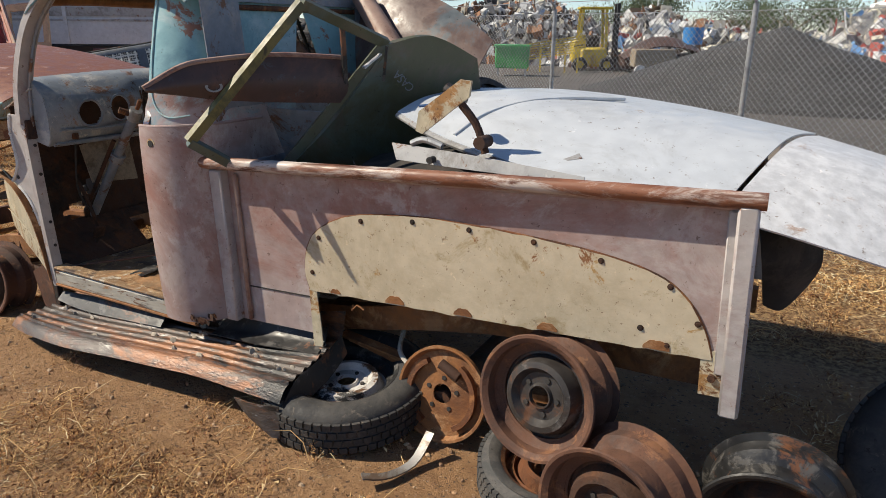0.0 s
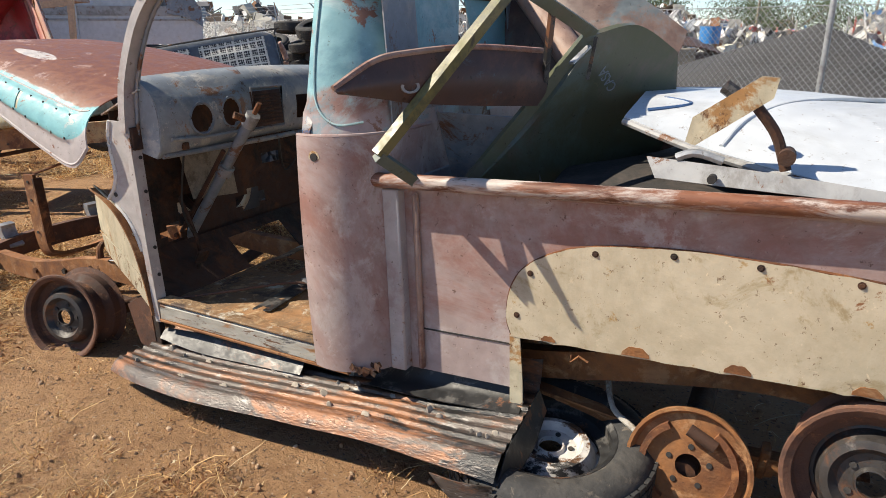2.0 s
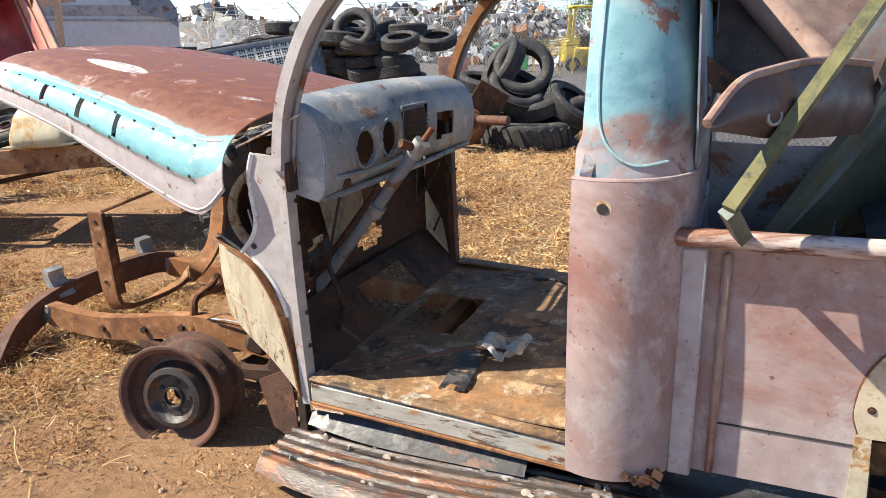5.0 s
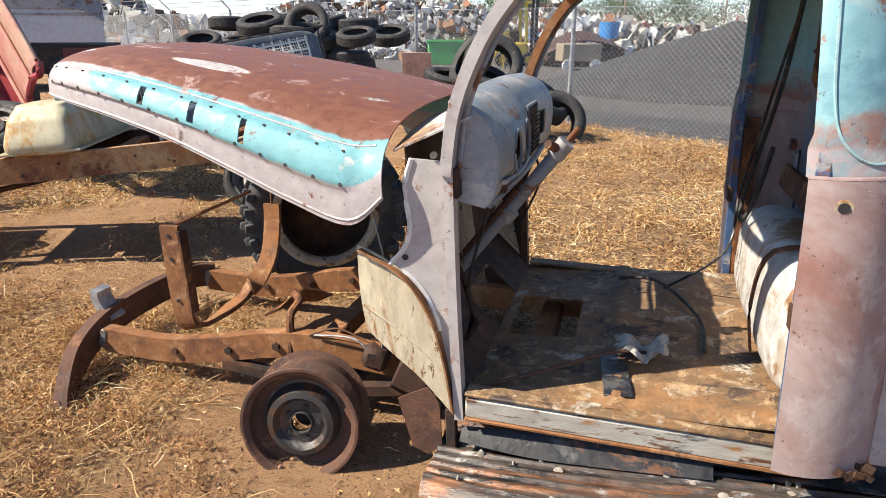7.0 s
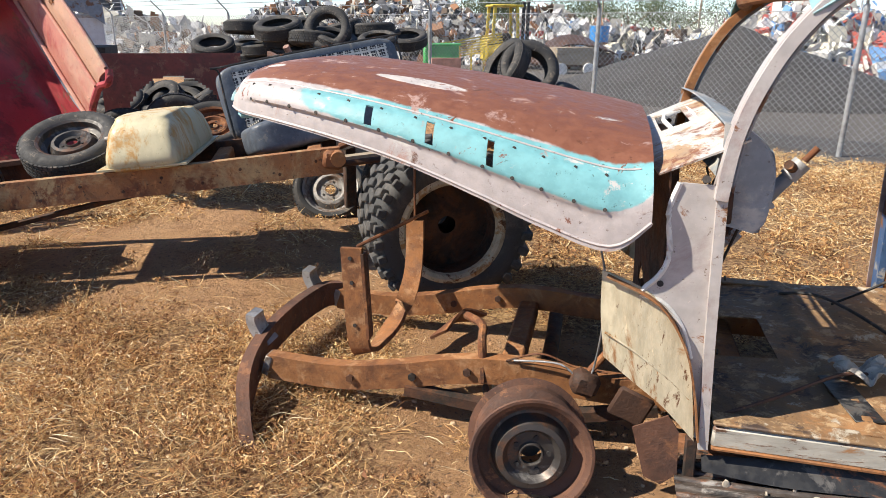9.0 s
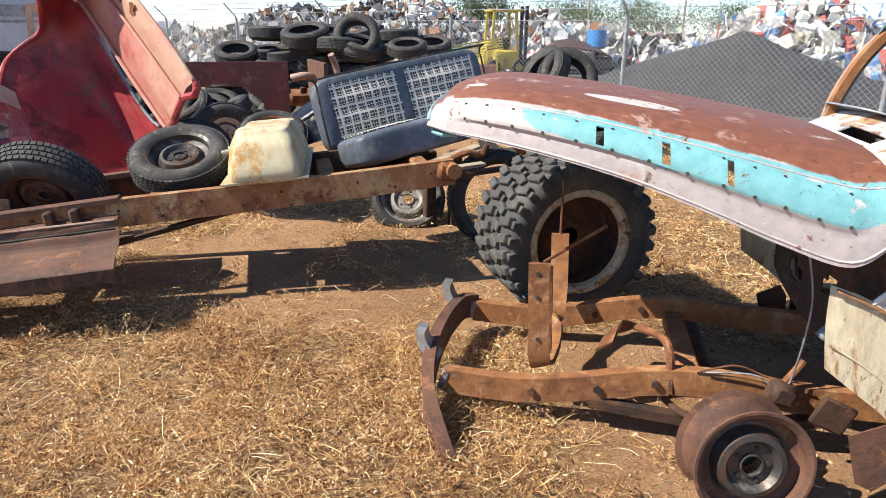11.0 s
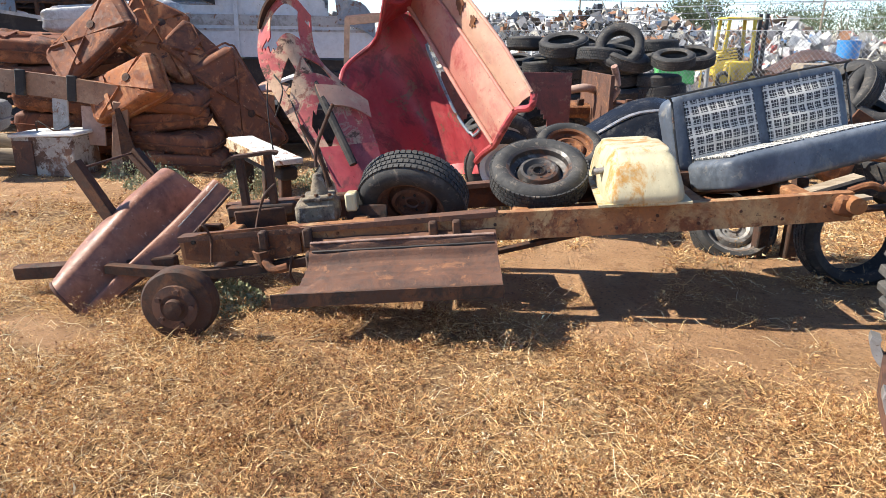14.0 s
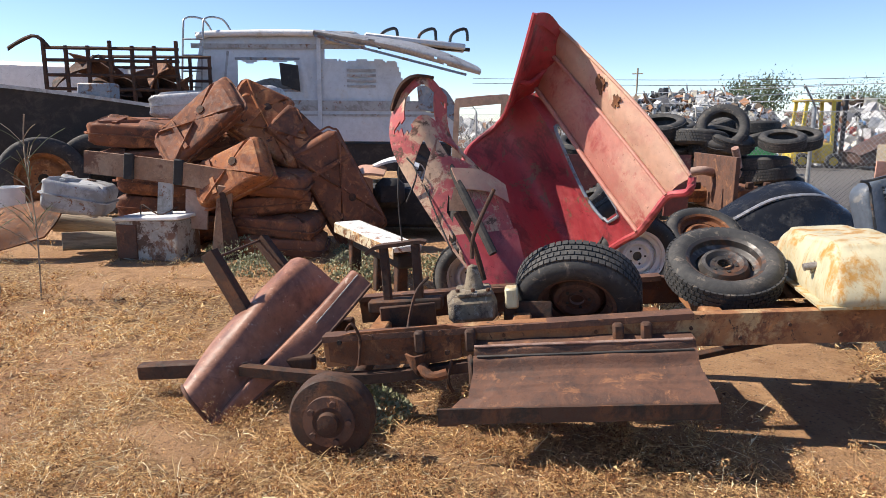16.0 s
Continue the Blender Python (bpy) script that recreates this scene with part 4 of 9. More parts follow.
def floor_and_sill():
    def ff(a, b):
        u, v = -1.06 + 1.16 * a, -0.66 + 1.36 * b
        rib = 0.007 * max(0.0, math.sin(v * 52)) if v < -0.36 and u > -0.62 else 0.0
        hump = 0.012 if abs(u + 0.60) < 0.03 else 0.0
        return (u, v, 0.365 + rib + hump + 0.01 * noise.noise((u * 5, v * 5, 1)))
    bm = sheet(nb(), ff, 58, 68, 0.006, skip=lambda a, b: -1.03 < -1.06 + 1.16 * a < -0.76 and -0.16 < -0.66 + 1.36 * b < 0.24)
    part("cab_floor", bm, M_floor, truck, "rusted cab floor with ribs and an open gearbox hole")
    for sgn in (-1, 1):
        v = sgn * 0.685
        s = part("door_sill", box(nb(), (-0.57, v, 0.318), (0.98, 0.03, 0.075), (0, 3, 0), 0.008), M_sill, truck, "worn pale door sill")
        part("sill_plate", box(nb(), (-0.57, v + sgn * -0.02, 0.365), (0.98, 0.075, 0.012), (0, 3, 0), 0.004), M_floor, s)
        part("sill_lip", box(nb(), (-0.57, v + sgn * 0.012, 0.279), (0.98, 0.02, 0.012), (0, 3, 0), 0.003), M_rust_orange, s)
    part("floor_mat_strip", box(nb(), (-0.60, -0.44, 0.382), (0.09, 0.30, 0.006), (0, 0, 6), 0.002), M_black, truck)
    part("brake_cable", tube(nb(), [(-1.10, -0.67, 0.375), (-0.85, -0.52, 0.40), (-0.62, -0.36, 0.42), (-0.5, -0.28, 0.395)], 0.006, 6, 16), M_rust_brown, truck)
    part("loose_hose", tube(nb(), [(-0.62, 0.5, 0.39), (-0.45, 0.45, 0.40), (-0.3, 0.1, 0.385), (-0.30, -0.22, 0.385)], 0.007, 6, 16), M_rubber, truck)
    part("wiring_loom", tube(nb(), [(-0.05, 0.05, 1.70), (-0.06, 0.25, 1.3), (-0.10, 0.42, 0.95), (-0.13, 0.46, 0.78), (-0.14, 0.36, 0.72), (-0.11, 0.26, 0.85), (-0.08, 0.2, 1.05)], 0.009, 6, 30), M_rubber, truck)
    part("wiring_loom", tube(nb(), [(-0.04, 0.0, 1.72), (-0.08, 0.2, 1.35), (-0.12, 0.40, 0.98), (-0.15, 0.43, 0.80), (-0.2, 0.30, 0.60), (-0.42, 0.42, 0.38)], 0.006, 6, 30), M_black, truck)


floor_and_sill()


def cab_fuel_tank():
    t = thing("cab_fuel_tank", "rounded fuel tank in chipped white paint inside the cab", "fuel tank", TRUCK)
    def f(a, b):
        th = a * 2 * math.pi
        v = -0.60 + 1.2 * b
        e = 1 - abs(2 * b - 1) ** 6 * 0.35
        c, s = math.cos(th), math.sin(th)
        return (-0.02 + 0.115 * e * math.copysign(abs(c) ** 0.7, c) + 0.03 * s, v, 0.58 + 0.20 * e * math.copysign(abs(s) ** 0.7, s))
    part("tank_body", sheet(nb(), f, 32, 24, 0.004), worn("chipped_white", (0.55, 0.53, 0.50), [((0.30, 0.15, 0.06), 2.6, 0.40, 0.06), ((0.40, 0.34, 0.27), 6, 0.36, 0.1)], 0.5), t)
    bm = nb()
    for s in (-0.6, 0.6):
        lathe(bm, [(0.09, -0.004), (0.09, 0.004), (0.001, 0.006), (0.001, -0.006)], 20, Matrix.Translation((-0.02, s * 0.99, 0.58)) @ rot_to((0, 1, 0)) @ Matrix.Diagonal((1.0, 1.7, 1, 1)))
    part("tank_end", bm, M_grey_paint, t)
    part("tank_strap", bar(nb(), [(-0.15, -0.2, 0.40), (-0.165, -0.2, 0.58), (-0.12, -0.2, 0.76), (0.05, -0.2, 0.79)], 0.04, 0.006, 14), M_rust, t)
    part("seat_rail", box(nb(), (0.04, 0.0, 0.88), (0.03, 1.1, 0.09), (0, 15, 0)), M_rust, t)
    rag = thing("rag", "crumpled dirty white rag on the cab floor", "rag", TRUCK)
    part("cloth", sheet(nb(), lambda a, b: (-0.60 + 0.17 * a + 0.02 * noise.noise((b * 5, a * 3, 0)), -0.33 + 0.13 * b + 0.03 * noise.noise((a * 6, b * 2, 5)), 0.405 + 0.03 * noise.noise((a * 5, b * 5, 2)) + 0.02 * math.sin(a * 9)), 18, 14, 0.004), M_cloth, rag)


cab_fuel_tank()


def running_board():
    t = thing("running_board", "dented ribbed running board, rusty with black and bare metal", "running board", TRUCK)
    def f(a, b):
        u = -1.16 + 1.76 * a
        wob = 0.03 * math.sin(a * 5.0) + 0.01 * noise.noise((u * 4, 0, 0))
        v = -0.52 - (0.44 + 0.03 * math.sin(a * 6.3) - 0.06 * (1 - a) ** 6) * b
        base = 0.185 + 0.03 * a + 0.06 * max(0, a - 0.8) * (1 - b) * 4
        rib = 0.012 * max(0.0, math.cos((b - 0.1) * 58)) ** 0.6 if 0.12 < b < 0.86 else 0.0
        lip = -0.045 * max(0.0, (b - 0.86) / 0.14) ** 2
        apron = 0.10 * max(0, (0.10 - b) / 0.10) ** 1.5 if a > 0.6 else 0.05 * max(0, (0.10 - b) / 0.10)
        return (u + 0.015 * b * math.sin(a * 3), v, base + rib * 0.8 + lip + apron - 0.02 * math.sin(b * 3.1) * (1 - a) + wob * b * 0.4)
    part("ribbed_plate", sheet(nb(), f, 90, 84, 0.004), M_board, t)
    # rear end folds down to a torn corner
    part("end_fold", grid_sheet([[(0.60, -0.56, 0.27), (0.60, -0.72, 0.23), (0.605, -0.86, 0.215), (0.61, -0.955, 0.15)],
                                 [(0.63, -0.57, 0.20), (0.64, -0.72, 0.15), (0.63, -0.86, 0.12), (0.62, -0.95, 0.08)]], 0.005, 6, 16), M_black, t)
    part("corner_tongue", grid_sheet([[(0.40, -0.985, 0.155), (0.50, -0.985, 0.15), (0.60, -0.965, 0.15)], [(0.47, -0.99, 0.09), (0.53, -0.99, 0.08), (0.60, -0.97, 0.07)], [(0.57, -0.99, 0.035), (0.58, -0.99, 0.03), (0.60, -0.975, 0.025)]], 0.005, 8, 8), M_board, t)
    part("black_apron", grid_sheet([[(0.0, -0.60, 0.30), (0.25, -0.60, 0.31), (0.56, -0.595, 0.315)], [(0.0, -0.64, 0.245), (0.25, -0.64, 0.25), (0.57, -0.63, 0.26)], [(0.0, -0.70, 0.225), (0.25, -0.71, 0.23), (0.58, -0.70, 0.24)]], 0.004, 10, 14), M_black, t)
    part("front_apron", grid_sheet([[(-1.08, -0.66, 0.25), (-0.8, -0.665, 0.26), (-0.3, -0.67, 0.26)], [(-1.08, -0.70, 0.215), (-0.8, -0.72, 0.20), (-0.3, -0.72, 0.21)]], 0.004, 6, 14), M_black, t)
    rnd = random.Random(8)
    for k in range(46):
        a, b = rnd.random(), rnd.uniform(0.10, 0.85)
        p = Vector(f(a, b))
        c = thing("stone_chip", "small dirt clod on the running board", "stone", TRUCK @ Matrix.Translation(p + Vector((0, 0, 0.006))), "chips on the running board")
        bm = nb()
        bmesh.ops.create_icosphere(bm, subdivisions=1, radius=rnd.uniform(0.006, 0.015), matrix=pose(0, 0, 0, rnd.uniform(0, 90), rnd.uniform(0, 90)) @ Matrix.Diagonal((1.4, 1, 0.5, 1)))
        part("chip", bm, M_stone, c)


running_board()


def hood():
    t = thing("truck_bonnet", "loose truck bonnet in rust and turquoise lying tilted on the cowl", "bonnet", TRUCK)
    U = [-1.285, -1.40, -1.60, -1.80, -2.05, -2.30, -2.52, -2.68, -2.78]
    tab = {"V": [0.735, 0.735, 0.715, 0.695, 0.66, 0.62, 0.565, 0.48, 0.36], "lo": [1.03, 0.95, 1.01, 1.095, 1.19, 1.26, 1.305, 1.325, 1.335], "hi": [1.265, 1.30, 1.345, 1.385, 1.43, 1.47, 1.495, 1.48, 1.42]}

    def look_up(key, a):
        p = cr([(u, x, 0) for u, x in zip(U, tab[key])], 161)
        return p[min(160, round(a * 160))]
    V, LO, HI = ([look_up(k, i / 160) for i in range(161)] for k in ("V", "lo", "hi"))

    def f(a, b):
        i = min(160, round(a * 160))
        th = math.pi * b
        c, s = math.cos(th), math.sin(th)
        p = 0.42
        ww = abs(s) ** p
        side = min(1.0, ww / 0.72)
        v = -V[i].y * math.copysign(abs(c) ** 0.62, c)
        w = LO[i].y + (HI[i].y - LO[i].y) * (abs(s) ** 0.62)
        bulge = 0.017 * math.exp(-((a - 0.47) / 0.36) ** 16) * math.exp(-((min(b, 1 - b) - 0.105) / 0.055) ** 12)
        return (V[i].x + 0.02 * math.sin(th) * (a > 0.9), v - bulge * math.copysign(1, c), w)

    def slot(a, b):
        u = f(a, b)[0]
        if b > 0.5:
            return False
        return any(abs(u - x) < 0.015 for x in (-1.755, -1.945, -2.145)) and 0.066 < b < 0.15

    def turq(a, b):
        bb = min(b, 1 - b)
        return 0.78 * math.exp(-((a - 0.34) / 0.42) ** 4) * math.exp(-((bb - 0.125) / 0.085) ** 4) + (0.42 if a > 0.86 and bb < 0.4 else 0) + (0.6 * math.exp(-((a - 0.03) / 0.09) ** 2) if 0.08 < bb < 0.25 else 0)

    def rusty(a, b):
        bb = min(b, 1 - b)
        return 0.30 + (bb - 0.155) * 5 if a < 0.86 else 0.36 + (bb - 0.12) * 1.6
    h = part("bonnet_shell", sheet(nb(), f, 160, 120, 0.005, skip=slot, attrs={"turq": turq, "rusty": rusty, "chalk": lambda a, b: 0.9 * math.exp(-((a - 0.50) / 0.10) ** 2 - ((b - 0.36) / 0.035) ** 2) + 0.7 * math.exp(-((a - 0.80) / 0.05) ** 2 - ((b - 0.33) / 0.03) ** 2)}), M_hood, t)
    part("crease", tube(nb(), [Vector(f(k / 40, 0.172)) + Vector((0, -0.002, 0.001)) for k in range(2, 36)], 0.004, 6), M_hood, h)
    part("bottom_lip", tube(nb(), [f(k / 40, 0.002) for k in range(0, 41)], 0.006, 6), M_hood, h)
    for k in range(13):
        u = 0.14 + 0.056 * k
        for bb in (0.06, 0.15):
            p = Vector(f(u, bb))
            disc(bm := nb(), 0.006, -0.006, 0.0028, 10, Matrix.Translation(p + Vector((0, -0.001, 0))) @ rot_to((-0.25, -1, 0.3)))
            part("bolt_hole", bm, M_dark, h)
    # pressed nose with number plate recess
    part("nose_box", box(nb(), (-2.70, -0.36, 1.345), (0.06, 0.09, 0.06), (0, 0, 28), 0.008), M_dark, h)
    nm = Matrix.Translation((-2.715, -0.375, 1.345)) @ pose(0, 0, 0, 0, 0, 28)
    part("recess_frame", tube(nb(), [nm @ Vector(q) for q in ((0.03, -0.05, -0.038), (-0.02, -0.055, -0.036), (-0.03, 0.05, -0.036), (-0.03, 0.05, 0.036), (-0.02, -0.055, 0.036), (0.03, -0.05, 0.038), (0.03, -0.05, -0.038))], 0.009, 6), M_turq, h)
    part("nose_lip", tube(nb(), [f(0.985, k / 30) for k in range(1, 30)], 0.012, 8), M_turq, h)


hood()


def chassis():
    for v in (-0.38, 0.38):
        pts = [(-2.74, v, 0.285), (-2.45, v, 0.265), (-2.2, v, 0.29), (-1.95, v, 0.335), (-1.7, v, 0.345), (-1.2, v, 0.30), (0.3, v, 0.27), (0.9, v, 0.34), (1.3, v, 0.38), (1.7, v, 0.34), (2.1, v, 0.33)]
        r = part("chassis_rail", bar(nb(), pts, 0.055, 0.105, 50), M_rust_orange, truck, "orange rusted chassis rail")
        part("rail_tip", box(nb(), (-2.745, v, 0.29), (0.03, 0.065, 0.09), (0, 20, 0)), M_steel, r)
        for x, z in ((-2.38, 0.27), (-2.12, 0.30), (-1.9, 0.34)):
            disc(bm := nb(), 0.016, 0, 0.014, 6, Matrix.Translation((x, v - 0.028, z)) @ rot_to((0, -1, 0)))
            part("rivet", bm, M_rust_dark, r)
    # front cross member that sweeps out and down
    part("bumper_iron", bar(nb(), [(-2.74, 0.40, 0.30), (-2.80, 0.30, 0.32), (-2.83, 0.0, 0.325), (-2.82, -0.30, 0.31), (-2.78, -0.52, 0.255), (-2.70, -0.69, 0.165), (-2.635, -0.79, 0.07)], 0.05, 0.12, 40, up=(0, 0, 1)), M_rust_brown, truck, "bent rusty front bumper iron")
    for v in (-0.25, 0.32):
        h = part("bumper_horn", bar(nb(), [(-2.80, v, 0.315), (-2.845, v, 0.37), (-2.865, v, 0.425), (-2.862, v, 0.455)], 0.085, 0.04, 10, up=(1, 0, 0)), M_aluminium, truck, "grey upright bumper horn")
    # radiator cradle
    cr_pts = [(-2.355, -0.355, 0.80), (-2.355, -0.35, 0.42), (-2.34, -0.30, 0.34), (-2.32, -0.15, 0.33), (-2.31, 0.10, 0.37), (-2.30, 0.26, 0.47), (-2.30, 0.33, 0.62), (-2.30, 0.345, 0.72)]
    c = part("radiator_cradle", bar(nb(), cr_pts, 0.085, 0.02, 40, up=(0, 1, 0.3)), M_rust_orange, truck, "upright U-shaped radiator cradle")
    part("cradle_flange", bar(nb(), [(-2.31, -0.345, 0.78), (-2.31, -0.34, 0.42)], 0.012, 0.05, up=(0, 1, 0)), M_rust, c)
    for z in (0.76, 0.66, 0.48):
        disc(bm := nb(), 0.008, 0, 0.004, 10, Matrix.Translation((-2.36, -0.366, z)) @ rot_to((0, -1, 0)))
        part("bolt_hole", bm, M_dark, c)
    part("stay_rod", tube(nb(), [(-2.34, -0.34, 0.80), (-2.10, -0.15, 0.90)], 0.007, 6), M_rust, truck)
    part("stay_rod", tube(nb(), [(-2.30, 0.34, 0.70), (-2.29, 0.34, 0.98)], 0.006, 6), M_rust, truck)
    for u, w in ((-1.75, 0.30), (-0.9, 0.27), (0.4, 0.26), (1.9, 0.34)):
        part("cross_member", box(nb(), (u, 0, w), (0.09, 0.74, 0.07), (0, 0, 0), 0.01), M_rust_orange, truck)
    part("engine_mount", grid_sheet([[(-2.05, -0.1, 0.36), (-2.0, 0.05, 0.40), (-1.92, 0.15, 0.34)], [(-2.12, -0.12, 0.33), (-2.07, 0.05, 0.33), (-2.0, 0.16, 0.30)]], 0.012, 8, 8), M_rust, truck)
    part("lever_arm", tube(nb(), [(-1.96, -0.12, 0.45), (-1.87, -0.25, 0.47), (-1.85, -0.36, 0.46), (-1.845, -0.385, 0.40), (-1.84, -0.40, 0.30)], 0.017, 8, 16), M_rust, truck)
    part("brake_line", tube(nb(), [(-1.72, -0.42, 0.41), (-1.55, -0.44, 0.42), (-1.46, -0.45, 0.36), (-1.42, -0.45, 0.48), (-1.40, -0.46, 0.72), (-1.43, -0.46, 0.90)], 0.004, 6, 30), M_galv, truck)
    part("brake_line", tube(nb(), [(-1.75, -0.41, 0.40), (-1.62, -0.43, 0.45), (-1.5, -0.43, 0.41), (-1.38, -0.44, 0.40)], 0.004, 6, 20), M_rust, truck)
    part("steering_box", box(nb(), (-1.46, -0.45, 0.36), (0.10, 0.08, 0.09), (0, 20, 10), 0.02), M_rust_dark, truck)
    part("steering_shaft", tube(nb(), [(-1.46, -0.44, 0.38), (-1.38, -0.40, 0.47)], 0.014, 8), M_rust, truck)
    part("front_axle", tube(nb(), [(-1.63, -0.62, 0.22), (-1.63, -0.3, 0.17), (-1.63, 0.3, 0.17), (-1.63, 0.62, 0.22)], 0.035, 10, 14), M_rust_dark, truck)
    part("front_spring", bar(nb(), [(-2.15, -0.40, 0.24), (-1.63, -0.41, 0.19), (-1.2, -0.40, 0.25)], 0.05, 0.04, 16), M_rust_dark, truck)
    part("drop_bracket", box(nb(), (-1.30, -0.52, 0.32), (0.13, 0.02, 0.12), (0, 25, 0), 0.01), M_rust_dark, truck)
    part("tie_rod", tube(nb(), [(-1.85, -0.3, 0.22), (-1.80, -0.46, 0.25), (-1.66, -0.6, 0.26)], 0.014, 8, 10), M_rust_dark, truck)
    # rear spring pack
    for k in range(6):
        l = 0.52 - 0.05 * k
        sp = part("spring_leaf", bar(nb(), [(1.06 - l, -0.47, 0.235 - 0.012 * k + 0.0), (1.06, -0.47, 0.135 - 0.012 * k + 0.02), (1.06 + l, -0.47, 0.16 - 0.012 * k)], 0.055, 0.011, 18), M_rust_orange, truck)
    for u in (0.86, 1.02, 1.12, 1.3):
        part("spring_clamp", box(nb(), (u, -0.47, 0.135), (0.028, 0.07, 0.10), (0, 10, 0), 0.006), M_rust_orange, truck)
    part("rear_axle", tube(nb(), [(1.08, -0.6, 0.10), (1.08, 0.6, 0.12)], 0.045, 10), M_rust_dark, truck)


chassis()

wf = thing("front_wheel", "bare rusty steel wheel standing on the truck's front hub", "wheel", TRUCK @ Matrix.Translation((-1.63, -0.705, 0.245)) @ rot_to((0.20, -0.96, 0.12)))
rim_part(wf, 0.198, 0.19, mat=M_rust_brown, disc_mat=M_wheel_steel, offset=0.06, holes=5)
disc(bm := nb(), 0.04, -0.12, 0.0, 18)
part("hub", bm, M_wheel_steel, wf)

# ---- loose parts round the truck bed ----
flat_wheel = wheel("flat_lying_wheel", "worn tyre with a chipped white rim lying flat on the sand", (-1.37, 2.06, 0.12), (0.02, -0.10, 1), 0.335, 0.205, 0.19, rim_mat=M_black, disc_mat=worn("chipped_white_disc", (0.6, 0.58, 0.55), [((0.16, 0.08, 0.04), 7, 0.38, 0.05), ((0.03, 0.03, 0.03), 5, 0.36, 0.05)], 0.6))


def loose_rim(label, c, axis, R=0.2, w=0.17, mat=None, dm=None):
    t = thing("bare_wheel", label, "wheel", Matrix.Translation(c) @ rot_to(axis), "loose rims by the truck bed")
    rim_part(t, R, w, mat=mat, disc_mat=dm, offset=w / 2 - 0.045)
    return t


loose_rim("rusty steel rim with black centre leaning on other rims", (-0.50, 1.925, 0.375), (-0.22, -0.95, 0.18), 0.20, 0.2, M_rust_brown, M_wheel_steel)
loose_rim("plain rust brown steel rim standing on the sand", (-0.215, 1.70, 0.20), (-0.30, -0.88, 0.05), 0.20, 0.22, M_rust_brown, M_rust_dark)
loose_rim("black and rust steel rim standing on the sand", (0.19, 1.84, 0.20), (-0.08, -0.97, -0.1), 0.20, 0.2, M_black, M_rust_dark)
wheel("small_tyre", "cracked small tyre lying flat under the rims", (-0.47, 1.93, 0.075), (0.05, -0.1, 1), 0.25, 0.175, 0.14, rim_mat=M_rust, mat=M_rubber_grey)
wheel("shaded_tyre", "dark tyre lying behind the truck bed", (0.75, 2.35, 0.16), (-0.1, -0.8, 0.5), 0.34, 0.2, 0.2, rim_mat=M_rust_dark)


def brake_drum():
    t = thing("brake_backing_plate", "rusty brake backing plate with shoes hanging under the bed", "brake plate", Matrix.Translation((-0.942, 2.06, 0.19)) @ rot_to((-0.06, -0.95, 0.22)))
    part("plate", lathe(nb(), [(0.185, 0.02), (0.185, 0.0), (0.165, -0.012), (0.1, -0.004), (0.038, -0.004), (0.038, 0.004), (0.1, 0.004), (0.163, -0.002), (0.175, 0.02)], 40), M_rust_orange, t)
    for s in (1, -1):
        arc = [(0.135 * math.cos(a) * s, 0.135 * math.sin(a), 0.012) for a in [(-60 + 10 * k) * math.pi / 180 for k in range(13)]]
        part("brake_shoe", bar(nb(), arc, 0.02, 0.03), M_rust, t)
    part("wheel_cylinder", tube(nb(), [(-0.01, 0.12, 0.025), (0.07, 0.085, 0.025)], 0.02, 10), M_rust_dark, t)
    for k in range(5):
        a = 2 * math.pi * k / 5 + 0.3
        disc(bm := nb(), 0.009, 0, 0.006, 8, pose(0.062 * math.cos(a), 0.062 * math.sin(a), 0.002))
        part("bolt_hole", bm, M_dark, t)
    s = thing("steel_strap", "bent steel strap lying on the sand", "metal strap")
    part("strap", bar(nb(), [(-0.93, 1.93, 0.10), (-0.95, 1.83, 0.03), (-1.0, 1.72, 0.03), (-1.06, 1.66, 0.05)], 0.035, 0.006, 12), M_steel, s)
    h = thing("braided_hose", "pale braided hose hanging over the flat tyre", "hose")
    part("hose", tube(nb(), [(-1.25, 2.35, 0.30), (-1.2, 2.2, 0.25), (-1.10, 2.12, 0.22), (-1.05, 2.08, 0.14)], 0.010, 8, 16), M_cloth, h)


brake_drum()


